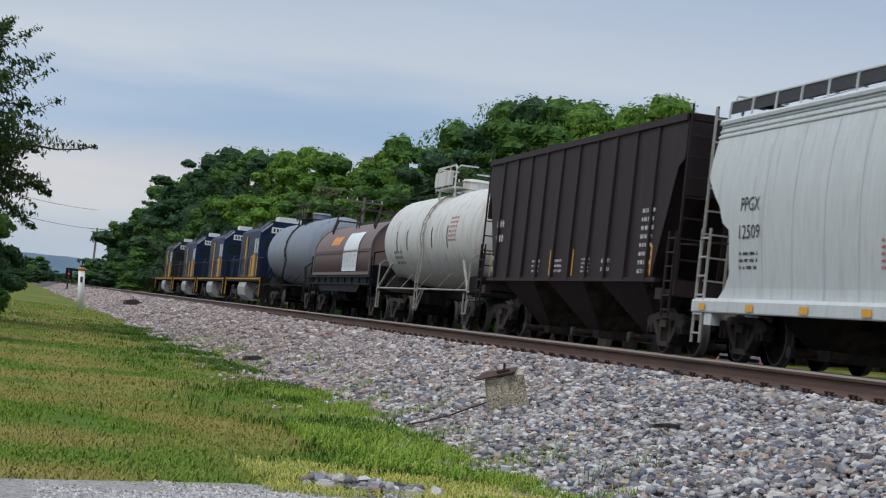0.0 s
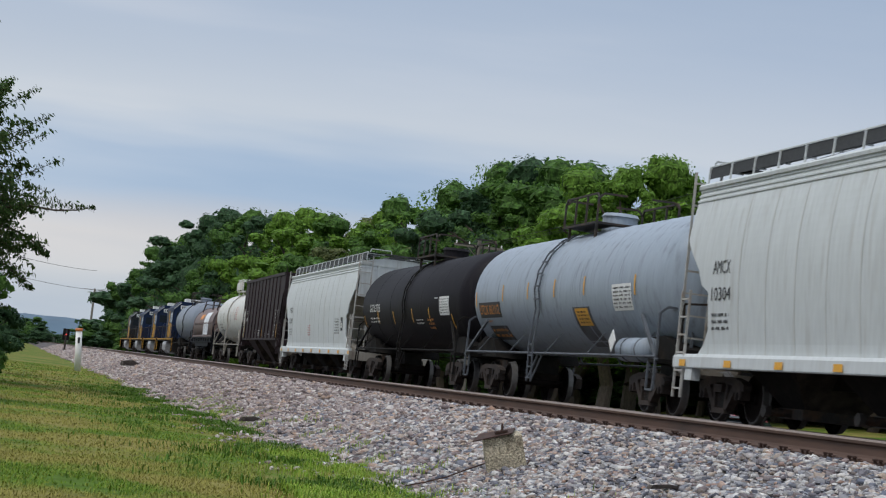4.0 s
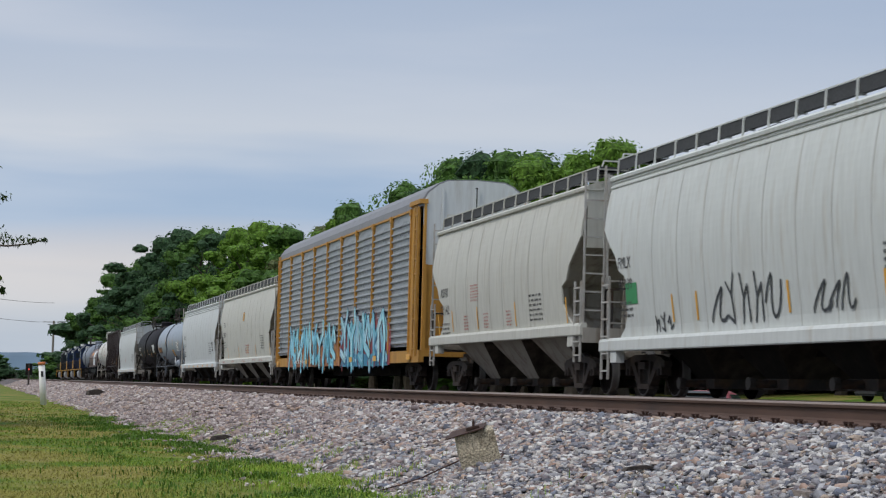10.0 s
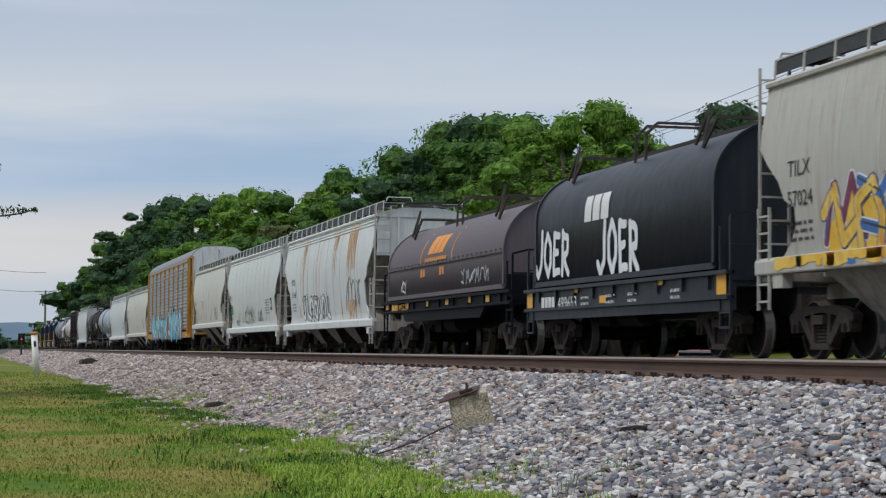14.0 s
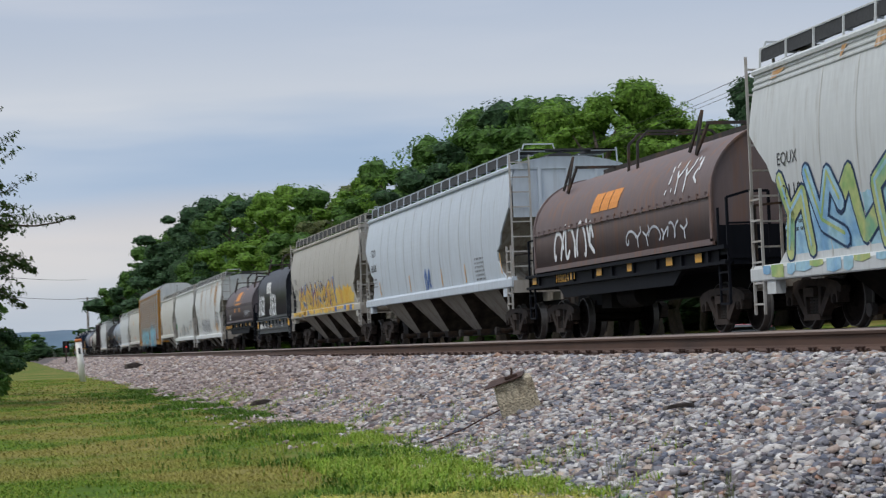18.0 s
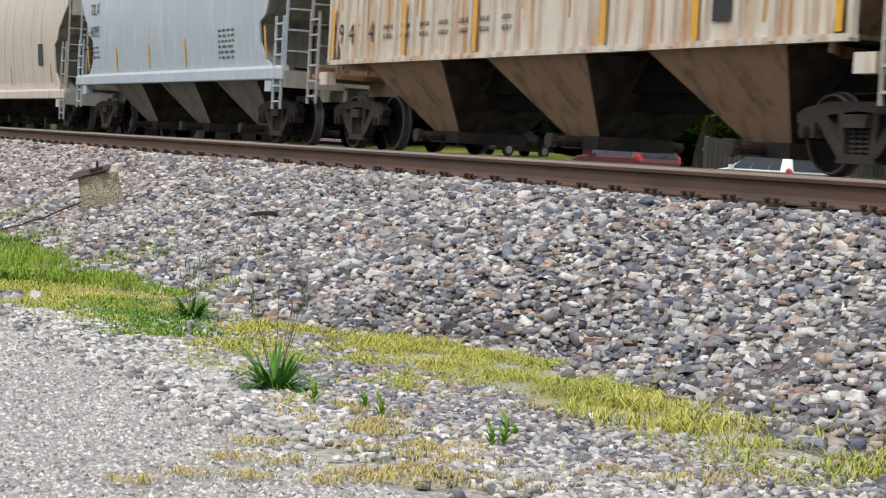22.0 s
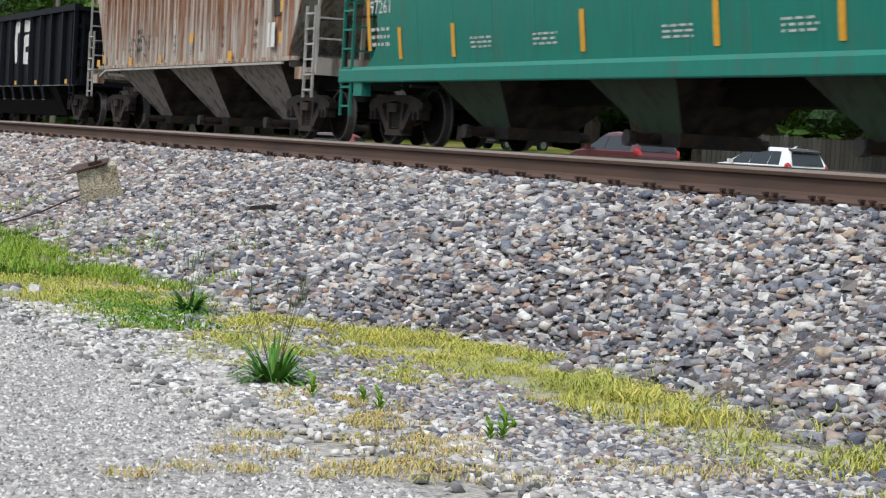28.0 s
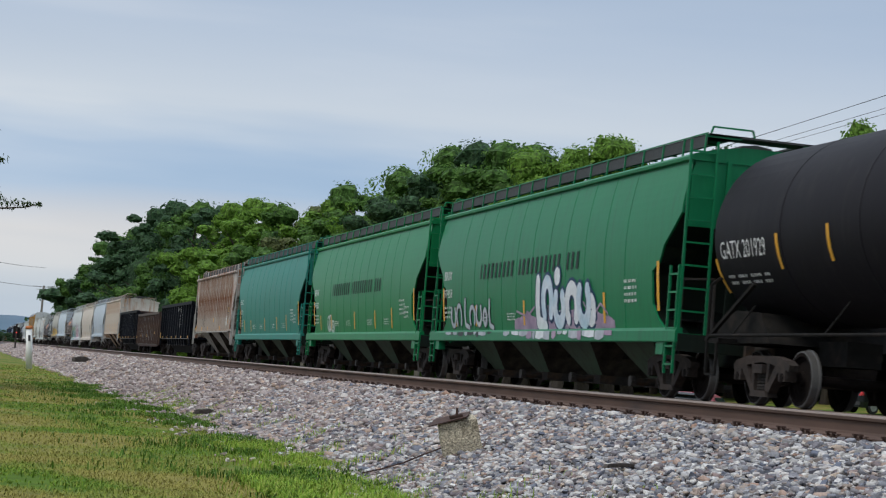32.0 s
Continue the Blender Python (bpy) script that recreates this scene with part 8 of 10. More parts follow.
def build_cars():
    def put(az, dist, turn):
        x, y = dist * math.sin(radians(az)), dist * math.cos(radians(az))
        return pose(x, y, land(x, y), 0, 0, turn)
    suv("white parked SUV with red tail lights", mat("white_car_paint", (0.75, 0.76, 0.78), 0.25, 0, 0.02, 3), put(34.2, 68, 6))
    suv("dark red parked SUV beyond the line", mat("maroon_car_paint", (0.10, 0.025, 0.03), 0.25, 0, 0.05, 3), put(30.0, 68, 4) @ Matrix.Diagonal((1, 1, 1.05, 1)))
    suv("black parked SUV on the lawn beyond the line", mat("black_car_paint", (0.012, 0.013, 0.016), 0.25, 0, 0.05, 3), put(26.8, 110, -75))
    # a low car that the bank all but hides
    suv("low red parked car beside the trees", mat("red_car_paint", (0.28, 0.03, 0.04), 0.35, 0, 0.05, 3), put(21.6, 62, -30) @ Matrix.Diagonal((1, 1, 0.76, 1)))


# ---- the train, front to rear ----


def paint(name, color, dirt=(0.30, 0.27, 0.23), amount=0.25, rough=0.55, streak=(2.2, 2.2, 0.28), scale=2.0, vary=0.08, spec=0.18, bump=0.08, bump_scale=3.0):
    return mat(name, color, rough, 0.0, vary, 5.0, streak, dirt, amount, scale, bump, bump_scale, spec=spec)


P_WHITE = paint("white_paint", (0.56, 0.585, 0.585), (0.36, 0.34, 0.31), 0.22)
P_PALE = paint("pale_grey_paint", (0.57, 0.59, 0.57), (0.40, 0.36, 0.30), 0.25)
P_CREAM = paint("cream_paint", (0.53, 0.525, 0.475), (0.36, 0.32, 0.26), 0.25)
P_DULL = paint("dull_cream_paint", (0.43, 0.415, 0.375), (0.32, 0.26, 0.20), 0.3)
P_RUSTW = paint("rust_streaked_white_paint", (0.59, 0.61, 0.60), (0.46, 0.38, 0.29), 0.30, streak=(1.6, 1.6, 0.14), scale=1.6)
P_BLUE = paint("pale_blue_white_paint", (0.53, 0.59, 0.65), (0.38, 0.40, 0.42), 0.25)
P_BEIGE = paint("dusty_beige_paint", (0.58, 0.51, 0.44), (0.40, 0.28, 0.18), 0.3)
P_GREY = paint("grey_blue_paint", (0.42, 0.47, 0.52), (0.60, 0.64, 0.68), 0.35, streak=(4.0, 4.0, 0.22))
P_TAN = paint("tan_rust_stained_paint", (0.62, 0.57, 0.50), (0.42, 0.205, 0.09), 0.55, streak=(2.5, 2.5, 0.35), scale=1.5)
P_RUSTY = paint("rust_streaked_tan_paint", (0.52, 0.51, 0.49), (0.26, 0.105, 0.045), 0.85, streak=(3.4, 3.4, 0.16), scale=2.4)
P_BROWN = paint("brown_hood_paint", (0.125, 0.107, 0.115), (0.13, 0.09, 0.075), 0.3)
P_BROWN2 = paint("rusted_brown_hood_paint", (0.165, 0.128, 0.125), (0.24, 0.125, 0.075), 0.42)
P_BLACK = mat("black_paint", (0.010, 0.011, 0.015), 0.55, 0, 0.1, 5, (2, 2, 0.3), (0.014, 0.013, 0.014), 0.25, 2.0, 0.08, 3.0, spec=0.05)
P_BLACKHOOD = paint("blue_black_hood_paint", (0.022, 0.025, 0.033), (0.036, 0.037, 0.042), 0.3, rough=0.42, spec=0.2, bump=1.0, bump_scale=1.7)
P_DARK = paint("dark_brown_black_paint", (0.034, 0.024, 0.026), (0.058, 0.040, 0.036), 0.35, spec=0.10)
P_TANK_BLACK = paint("black_tank_paint", (0.015, 0.0135, 0.0165), (0.030, 0.027, 0.027), 0.3, rough=0.55, spec=0.07)
P_TANK_GREY = paint("blue_grey_tank_paint", (0.29, 0.335, 0.39), (0.12, 0.12, 0.13), 0.3, rough=0.4)
P_TANK_GREY2 = paint("slate_grey_tank_paint", (0.20, 0.225, 0.27), (0.09, 0.09, 0.10), 0.3, rough=0.45)
P_RAILGREY = paint("dark_grey_rail_paint", (0.105, 0.115, 0.13), (0.05, 0.05, 0.055), 0.35)
P_TANK_WHITE = paint("white_tank_paint", (0.60, 0.60, 0.57), (0.34, 0.22, 0.13), 0.35)
P_GREEN = paint("green_paint", (0.011, 0.185, 0.062), (0.012, 0.12, 0.045), 0.3, rough=0.38)
P_GREEN2 = paint("deep_green_paint", (0.012, 0.170, 0.068), (0.016, 0.11, 0.05), 0.3, rough=0.38)
P_TEAL = paint("teal_paint", (0.020, 0.195, 0.150), (0.055, 0.16, 0.125), 0.45, rough=0.45)
P_GREENBAY = paint("dusty_green_bay_paint", (0.085, 0.130, 0.085), (0.06, 0.062, 0.045), 0.4)
# near-black green: the deep shade of the end notch, put into the colour
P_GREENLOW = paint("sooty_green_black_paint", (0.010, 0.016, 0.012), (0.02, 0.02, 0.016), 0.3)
# on pale cars' slope sheets this grey holds notch shade as well as dust
P_BAY = paint("dusty_grey_bay_paint", (0.36, 0.335, 0.295), (0.17, 0.135, 0.10), 0.45)
P_BAYTAN = paint("brown_stained_bay_paint", (0.42, 0.28, 0.175), (0.17, 0.10, 0.055), 0.45)
P_BAYRUST = paint("dark_rust_stained_bay_paint", (0.40, 0.365, 0.32), (0.075, 0.045, 0.032), 0.55, streak=(3.0, 3.0, 0.25))
P_POSTRUST = paint("rusted_post_paint", (0.48, 0.42, 0.36), (0.20, 0.08, 0.036), 0.75, streak=(2.4, 2.4, 0.3), scale=2.6)
P_RUSTGON = mat("rusted_gondola_paint", (0.066, 0.040, 0.034), 0.8, 0, 0.45, 7, (1.5, 1.5, 0.8), (0.21, 0.10, 0.042), 0.40, 2.6, 0.3, 12)
P_GONPOST = paint("dark_rust_post_paint", (0.060, 0.038, 0.030), (0.10, 0.055, 0.03), 0.4, streak=(2, 2, 0.6))
P_GONBAND = paint("orange_rust_band", (0.30, 0.175, 0.125), (0.10, 0.055, 0.042), 0.6, streak=(1.5, 1.5, 1.2), scale=2.5)
P_GONEND = paint("yellow_orange_rust_panel", (0.36, 0.18, 0.05), (0.11, 0.06, 0.04), 0.62, streak=(2, 2, 1.0), scale=2.5)
P_RACK = paint("yellow_rack_paint", (0.47, 0.245, 0.055), (0.25, 0.12, 0.04), 0.35)
P_GALV = mat("galvanised_panel", (0.34, 0.365, 0.39), 0.5, 0.25, 0.2, 4, (1, 1, 5), (0.17, 0.18, 0.19), 0.42, 1.3)
P_RACKROOF = paint("grey_rack_roof", (0.215, 0.22, 0.235), (0.15, 0.15, 0.15), 0.3)
P_LOCO = paint("dark_blue_locomotive_paint", (0.010, 0.022, 0.060), (0.02, 0.02, 0.025), 0.3, rough=0.5)
P_LOCOG = paint("grey_black_locomotive_paint", (0.022, 0.024, 0.028), (0.05, 0.045, 0.04), 0.35)
P_LOCOY = paint("yellow_locomotive_paint", (0.50, 0.26, 0.03), (0.30, 0.18, 0.05), 0.3)
P_SILVER = mat("silver_paint", (0.42, 0.42, 0.42), 0.45, 0.3, 0.15, 5, dirt=(0.15, 0.13, 0.11), dirt_amount=0.3)


def spray(name, colors, size=1.6):
    """Sprayed paint that drifts between several colours."""
    m = mat(name, colors[0], 0.6, 0, 0.12, 9)
    nt = m.node_tree
    N, L = nt.nodes, nt.links
    co = N.new("ShaderNodeTexCoord")
    nz = N.new("ShaderNodeTexNoise")
    nz.inputs["Scale"].default_value, nz.inputs["Detail"].default_value = size, 3.0
    L.new(co.outputs["Object"], nz.inputs[0])
    rm = N.new("ShaderNodeValToRGB")
    e = rm.color_ramp.elements
    e[0].position, e[0].color = 0.36, (*colors[0], 1)
    e[1].position, e[1].color = 0.64, (*colors[-1], 1)
    for k in range(1, len(colors) - 1):
        x = e.new(0.36 + 0.28 * k / (len(colors) - 1))
        x.color = (*colors[k], 1)
    L.new(nz.outputs["Fac"], rm.inputs[0])
    L.new(rm.outputs[0], N["Principled BSDF"].inputs["Base Color"].links[0].from_node.inputs[0])
    return m


G_CYAN = spray("spray_cyan", [(0.16, 0.50, 0.70), (0.30, 0.68, 0.80), (0.10, 0.36, 0.60)])
G_TEAL = spray("spray_deep_blue", [(0.02, 0.13, 0.28), (0.05, 0.28, 0.42)])
G_RED = mat("spray_red", (0.34, 0.055, 0.055), 0.6, 0, 0.2, 6)
G_WHITE = mat("spray_white", (0.70, 0.72, 0.74), 0.6, 0, 0.12, 6)
G_YEL = spray("spray_yellow", [(0.72, 0.42, 0.04), (0.75, 0.52, 0.10), (0.62, 0.30, 0.04)])
G_GOLD = spray("spray_gold", [(0.55, 0.30, 0.04), (0.70, 0.58, 0.25), (0.62, 0.36, 0.05)])
G_BLUE = mat("spray_blue", (0.06, 0.15, 0.42), 0.6, 0, 0.2, 6)
G_MAROON = mat("spray_maroon", (0.17, 0.04, 0.08), 0.6, 0, 0.2, 6)
G_PINK = spray("spray_pink", [(0.66, 0.36, 0.46), (0.72, 0.52, 0.58), (0.60, 0.30, 0.44)])
G_LIME = spray("spray_green", [(0.28, 0.44, 0.16), (0.50, 0.54, 0.22), (0.20, 0.42, 0.26)])
G_SKY = spray("spray_light_blue", [(0.20, 0.40, 0.62), (0.36, 0.58, 0.70), (0.26, 0.46, 0.50)])
G_TAG = spray("spray_blue_black", [(0.02, 0.025, 0.04), (0.05, 0.10, 0.32), (0.16, 0.03, 0.06)], 1.2)
G_ICE = spray("spray_pale_cyan", [(0.42, 0.74, 0.80), (0.24, 0.62, 0.72), (0.60, 0.82, 0.84)], 1.1)
G_DEEP = spray("spray_deep_cyan", [(0.06, 0.30, 0.42), (0.12, 0.46, 0.56), (0.04, 0.22, 0.36)], 1.1)
G_NAVY = mat("spray_navy", (0.02, 0.05, 0.12), 0.6, 0, 0.2, 6)
G_BLACK = mat("spray_black", (0.05, 0.055, 0.06), 0.6, 0, 0.2, 6)
G_GREY = spray("spray_grey", [(0.36, 0.39, 0.44), (0.52, 0.54, 0.57)])
G_MIST = spray("spray_worn_pale_grey", [(0.26, 0.27, 0.28), (0.42, 0.45, 0.48), (0.22, 0.17, 0.14)], 2.6)
G_SKYMIST = spray("spray_worn_pale_blue", [(0.27, 0.34, 0.42), (0.40, 0.46, 0.52), (0.20, 0.22, 0.24)], 2.2)
G_ICEWHITE = spray("spray_blue_white", [(0.62, 0.68, 0.74), (0.45, 0.58, 0.68)], 2.0)
G_SOOT = spray("overpaint_soot", [(0.045, 0.047, 0.052), (0.11, 0.12, 0.14)], 1.4)
G_LILAC = spray("spray_lilac", [(0.27, 0.19, 0.28), (0.42, 0.30, 0.40)])

M_RUN = mat("rust_run", (0.48, 0.27, 0.11), 0.8, 0, 0.3, 6, (2, 2, 0.2), (0.60, 0.50, 0.40), 0.6, 3)
M_DARKRUN = mat("dark_rust_run", (0.24, 0.095, 0.04), 0.85, 0, 0.4, 9, (3, 3, 0.3), (0.42, 0.31, 0.24), 0.5, 5)

CARS = []


def span(k):
    return JOINTS[k] - JOINTS[k + 1]


def join_train(k, car):
    CARS.append((car, (JOINTS[k] + JOINTS[k + 1]) / 2))
    car.matrix_world = pose(FAR_X, CARS[-1][1], RAIL_TOP)


def marks(car, h, code, number, prof, material, off=2.0, z=2.62, w=0.85, hh=0.25, gap=0.42, seed=1):
    """Reporting mark and number on the front end of the near side, with the weights below as bars."""
    a = -h + off
    lettering(car, code, a, z, w, hh, prof, material)
    lettering(car, number, a - 0.02, z - gap, w * 1.1, hh, prof, material)
    small_print(car, a, z - gap - 0.55, w, 0.36, 3, prof, material, seed)


def notices(car, h, prof, seed, red=True, black=True, square=True):
    rnd = random.Random(seed)
    if red:
        small_print(car, rnd.uniform(-2, -1), 1.55, 0.8, 0.5, 5, prof, M_RED, seed, "red_notice")
    if black:
        small_print(car, h - 4.6, 1.6, 1.0, 0.65, 6, prof, M_BLK, seed + 1, "black_notice")
    if square:
        part("inspection_plate", quad_on(Mesh(), prof, 0.012, h - 3.2, h - 2.75, 1.75, 2.25, 2), M_BLK, car, "black square stencil")
        part("plate_mark", quad_on(Mesh(), prof, 0.018, h - 3.1, h - 2.98, 1.85, 2.15).add(quad_on(Mesh(), prof, 0.018, h - 2.94, h - 2.84, 1.85, 2.05).v, [(0, 1, 2, 3)]), M_WHT, car)


def plain_blocks(car, a, z, widths, hh, prof, material, slant=0.0, name="sign_block", gap=0.05):
    """A company's sign as plain letter-sized blocks, one part each."""
    f = on_side(prof, 0.012)
    x = a
    for w in widths:
        m = Mesh()

        def bar(a0, a1, t0, t1):
            m.add([f(a0 + slant * t0, z + hh * t0), f(a1 + slant * t0, z + hh * t0), f(a1 + slant * t1, z + hh * t1), f(a0 + slant * t1, z + hh * t1)], [(0, 1, 2, 3)])
        if w > 0:
            for i in range(6):
                bar(x, x + w, i / 6, (i + 1) / 6)
        if w > 0:
            part(name, m, material, car, "plain block in place of a company sign")
        x += abs(w) + gap


def sill_paint(car, a0, a1, z0, z1, colours, seed):
    """Spray that has run down over the side sill, in ragged pieces."""
    rnd = random.Random(seed)
    a = a0
    k = 0
    while a < a1 - 0.1:
        w = rnd.uniform(0.18, 0.7)
        low = z0 + rnd.uniform(0, 0.6) * (z1 - z0)
        f = on_side([(0, 1.603), (5, 1.603)], 0.006 + 0.0006 * (k % 3))
        m = Mesh().add([f(a, low + 0.03), f(a + w * 0.5, low), f(a + w, low + rnd.uniform(0, 0.06)), f(a + w, z1), f(a, z1)], [(0, 1, 2, 3, 4)])
        part("sill_paint", m, colours[k % len(colours)], car, "spray paint on the side sill")
        a += w * rnd.uniform(0.8, 1.4)
        k += 1


G_PALE = spray("pale_sprayed_paint", [(0.40, 0.44, 0.46), (0.30, 0.38, 0.46), (0.52, 0.54, 0.54)], 1.2)
G_FADED = spray("faded_sprayed_paint", [(0.20, 0.17, 0.16), (0.33, 0.36, 0.38), (0.42, 0.47, 0.52)], 1.2)


def build_train():
    # locomotives
    for k, (hd, axle3, lab) in enumerate(((P_LOCOG, True, "dark grey and blue diesel locomotive with silver tank"), (P_LOCO, True, "dark blue and yellow diesel locomotive leading the train"),
                                          (P_LOCO, False, "dark blue diesel locomotive with yellow sill stripe"), (P_LOCO, False, "dark blue diesel locomotive with white number boards"))):
        join_train(k, locomotive(lab, span(k), hd, P_LOCOY, P_SILVER, True, axle3))
    # slate tank, graffiti coil car, white tank, black hopper
    car, pf = tank_car("slate grey tank car with black roof platform", span(4), P_TANK_GREY2, 1.51, 2.78)
    join_train(4, car)
    car, pf = coil_car("brown coil steel car with a white painted patch", span(5), P_BROWN2, P_BLACK)
    part("graffiti_cloud", quad_on(Mesh(), pf, 0.035, 0.8, 4.0, 1.7, 3.2, 12), G_WHITE, car, "white sprayed patch on the hood")
    graffiti(car, 1.0, 3.8, 1.85, 2.4, 4, pf, G_GREY, None, None, 0.06, 5, d=0.036)
    plain_blocks(car, -2.8, 2.75, [0.7, 0.6, 0.7], 0.35, pf, M_ORG, 0.1)
    join_train(5, car)
    car, pf = tank_car("white tank car with railed roof platform and rust marks", span(6), P_TANK_WHITE, 1.50, 2.80, platform=P_TANK_WHITE, guard=True, rail_paint=P_BAY)
    for a in (-4.3, -2.6, 1.2, 3.4):
        part("grey_strip", quad_on(Mesh(), pf, 0.012, a - 0.05, a + 0.05, 2.35, 3.0, 4), M_GRATE, car)
    small_print(car, -4.9, 1.9, 1.4, 0.5, 3, pf, M_BLK, 4)
    small_print(car, 3.6, 2.5, 1.0, 0.8, 6, pf, M_RED, 5)
    join_train(6, car)
    car = covered_hopper("dark brown-black ribbed open hopper car with white markings", span(7), P_DARK, 1.25, 3, FLAT, 12, 4.5, open_top=True)
    h = span(7) / 2
    small_print(car, -h + 2.1, 2.3, 0.8, 0.75, 2, FLAT, M_WHT, 6, "white_mark")
    small_print(car, -h + 1.9, 1.55, 0.5, 0.55, 2, FLAT, M_WHT, 7, "white_mark")
    for a, w, n in ((-2.6, 0.7, 3), (-0.6, 0.6, 3), (1.6, 0.6, 4), (3.1, 0.6, 2)):
        small_print(car, a, 1.55, w, 0.36, n, FLAT, M_WHT, int(a * 7) + 40, "white_mark")
    small_print(car, h - 3.0, 1.5, 0.8, 1.4, 8, FLAT, M_WHT, 9, "white_mark")
    reflectors(car, [(-h + 1.75, 1.5), (-1.0, 1.5), (0.9, 1.5), (h - 2.2, 1.5)], FLAT, 0.07, 0.6)
    join_train(7, car)
    # white hopper, black and blue-grey tanks
    L = span(8)
    h = L / 2
    # M_UNDER on pale cars' bays: the shade below the car, put into their colour
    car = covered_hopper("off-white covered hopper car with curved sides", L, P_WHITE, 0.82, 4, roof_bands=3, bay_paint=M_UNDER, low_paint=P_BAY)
    marks(car, h, "PPGX", "12509", ROUND, M_BLK, 2.6, 2.60, 0.85, 0.24, 0.48)
    notices(car, h, ROUND, 3)
    reflectors(car, [(-h + 1.2 + 2.3 * k, 0.86) for k in range(9)], [(0, 1.61), (5, 1.61)], 0.34, 0.12)
    join_train(8, car)
    car, pf = tank_car("matt black tank car with white lettering and yellow strips", span(9), P_TANK_BLACK, 1.51, 2.66)
    h = span(9) / 2
    lettering(car, "GATX 37713", -h + 2.5, 2.38, 1.9, 0.26, pf, M_WHT)
    small_print(car, -h + 2.5, 2.0, 1.7, 0.22, 2, pf, M_WHT, 12)
    part("white_panel", quad_on(Mesh(), pf, 0.008, 5.2, 6.5, 2.15, 2.70, 4), M_WHT, car, "white printed notice panel")
    small_print(car, 5.28, 2.18, 1.15, 0.48, 6, [(z, x + 0.004) for z, x in pf], M_BLK, 13)
    small_print(car, 4.55, 2.62, 0.45, 0.10, 1, pf, M_WHT, 14)
    small_print(car, 1.6, 1.9, 1.0, 0.2, 2, pf, M_WHT, 16)
    small_print(car, 3.3, 1.75, 0.8, 0.35, 3, pf, M_ORG, 17)
    reflectors(car, [(-7.4, 1.85), (-4.75, 1.98), (-2.0, 1.95), (1.1, 1.98), (3.66, 1.98), (6.75, 1.75)], pf, 0.09, 0.42)
    join_train(9, car)
    car, pf = tank_car("blue-grey tank car with orange lettering on dark patches", span(10), P_TANK_GREY, 1.51, 2.68, rail_paint=P_RAILGREY, ladder=-1.1)
    part("dark_patch", quad_on(Mesh(), pf, 0.006, -7.25, -4.95, 2.02, 2.42, 4), M_BLK, car)
    part("dark_patch", quad_on(Mesh(), pf, 0.006, -6.65, -4.85, 1.48, 1.82, 4), M_BLK, car)
    lettering(car, "UTLX 663112", -7.15, 2.10, 2.08, 0.25, pf, M_ORG, d=0.014)
    small_print(car, -7.0, 1.88, 0.9, 0.10, 1, pf, M_ORG, 15)
    small_print(car, -6.55, 1.52, 1.6, 0.26, 2, pf, M_ORG, 18)
    part("dark_patch", quad_on(Mesh(), pf, 0.006, 1.62, 2.95, 1.35, 2.17, 6), G_SOOT, car, "dark overpainted patch")
    part("yellow_plate", quad_on(Mesh(), pf, 0.012, 1.80, 2.80, 1.77, 2.14, 3), M_YEL, car, "yellow printed notice plate")
    small_print(car, 1.95, 1.80, 0.75, 0.30, 4, [(z, x + 0.006) for z, x in pf], M_BLK, 19)
    part("white_panel", quad_on(Mesh(), pf, 0.008, 4.75, 6.05, 2.05, 2.60, 4), M_WHT, car, "white printed notice panel")
    small_print(car, 4.85, 2.08, 1.15, 0.48, 6, [(z, x + 0.004) for z, x in pf], M_BLK, 20)
    reflectors(car, [(-7.5, 2.30), (-4.62, 2.42), (-2.14, 2.42), (0.26, 2.42), (2.69, 2.42), (6.3, 2.35)], pf, 0.09, 0.42)
    air = part("air_reservoir", smooth(Mesh().tube((-1.30, -5.55, 1.24), (-1.30, -7.15, 1.24), 0.25, seg=16)), P_TANK_GREY, car)
    for y in (-5.9, -6.8):
        part("reservoir_strap", Mesh().tube((-1.30, y, 1.24), (-1.30, y - 0.06, 1.24), 0.26, seg=16), P_RAILGREY, air)
    part("placard", Mesh().add([(-1.53, -5.0, 1.40), (-1.53, -5.22, 1.64), (-1.53, -5.44, 1.40), (-1.53, -5.22, 1.16), (-1.51, -5.0, 1.40), (-1.51, -5.22, 1.64), (-1.51, -5.44, 1.40), (-1.51, -5.22, 1.16)],
                               [(0, 3, 2, 1), (4, 5, 6, 7), (0, 1, 5, 4), (1, 2, 6, 5), (2, 3, 7, 6), (3, 0, 4, 7)]), M_WHT, car, "white diamond placard")
    part("placard_stake", Mesh().box(-1.52, -5.24, 1.06, -1.50, -5.20, 1.18), P_RAILGREY, car)
    join_train(10, car)
    # white, cream hoppers
    L = span(11)
    h = L / 2
    car = covered_hopper("clean white covered hopper car with four bays", L, P_WHITE, 0.90, 4, roof_bands=3, bay_paint=M_UNDER, low_paint=P_BAY)
    marks(car, h, "AMCX", "10304", ROUND, M_BLK, 2.3, 2.6, 0.85, 0.24, 0.48, 2)
    notices(car, h, ROUND, 5, red=False)
    reflectors(car, [(-h + 1.2 + 2.3 * k, 0.93) for k in range(8)], [(0, 1.61), (5, 1.61)], 0.34, 0.12)
    join_train(11, car)
    L = span(12)
    h = L / 2
    car = covered_hopper("cream covered hopper car with yellow side plate", L, P_CREAM, 1.02, 4, bay_paint=P_BAY, low_paint=P_BAY)
    marks(car, h, "TILX", "586907", ROUND, M_BLK, 2.2, 2.85, 0.85, 0.26, 0.5, 3)
    part("yellow_plate", quad_on(Mesh(), ROUND, 0.012, -0.5, 0.05, 3.02, 3.42, 3), M_YEL, car, "yellow printed square plate")
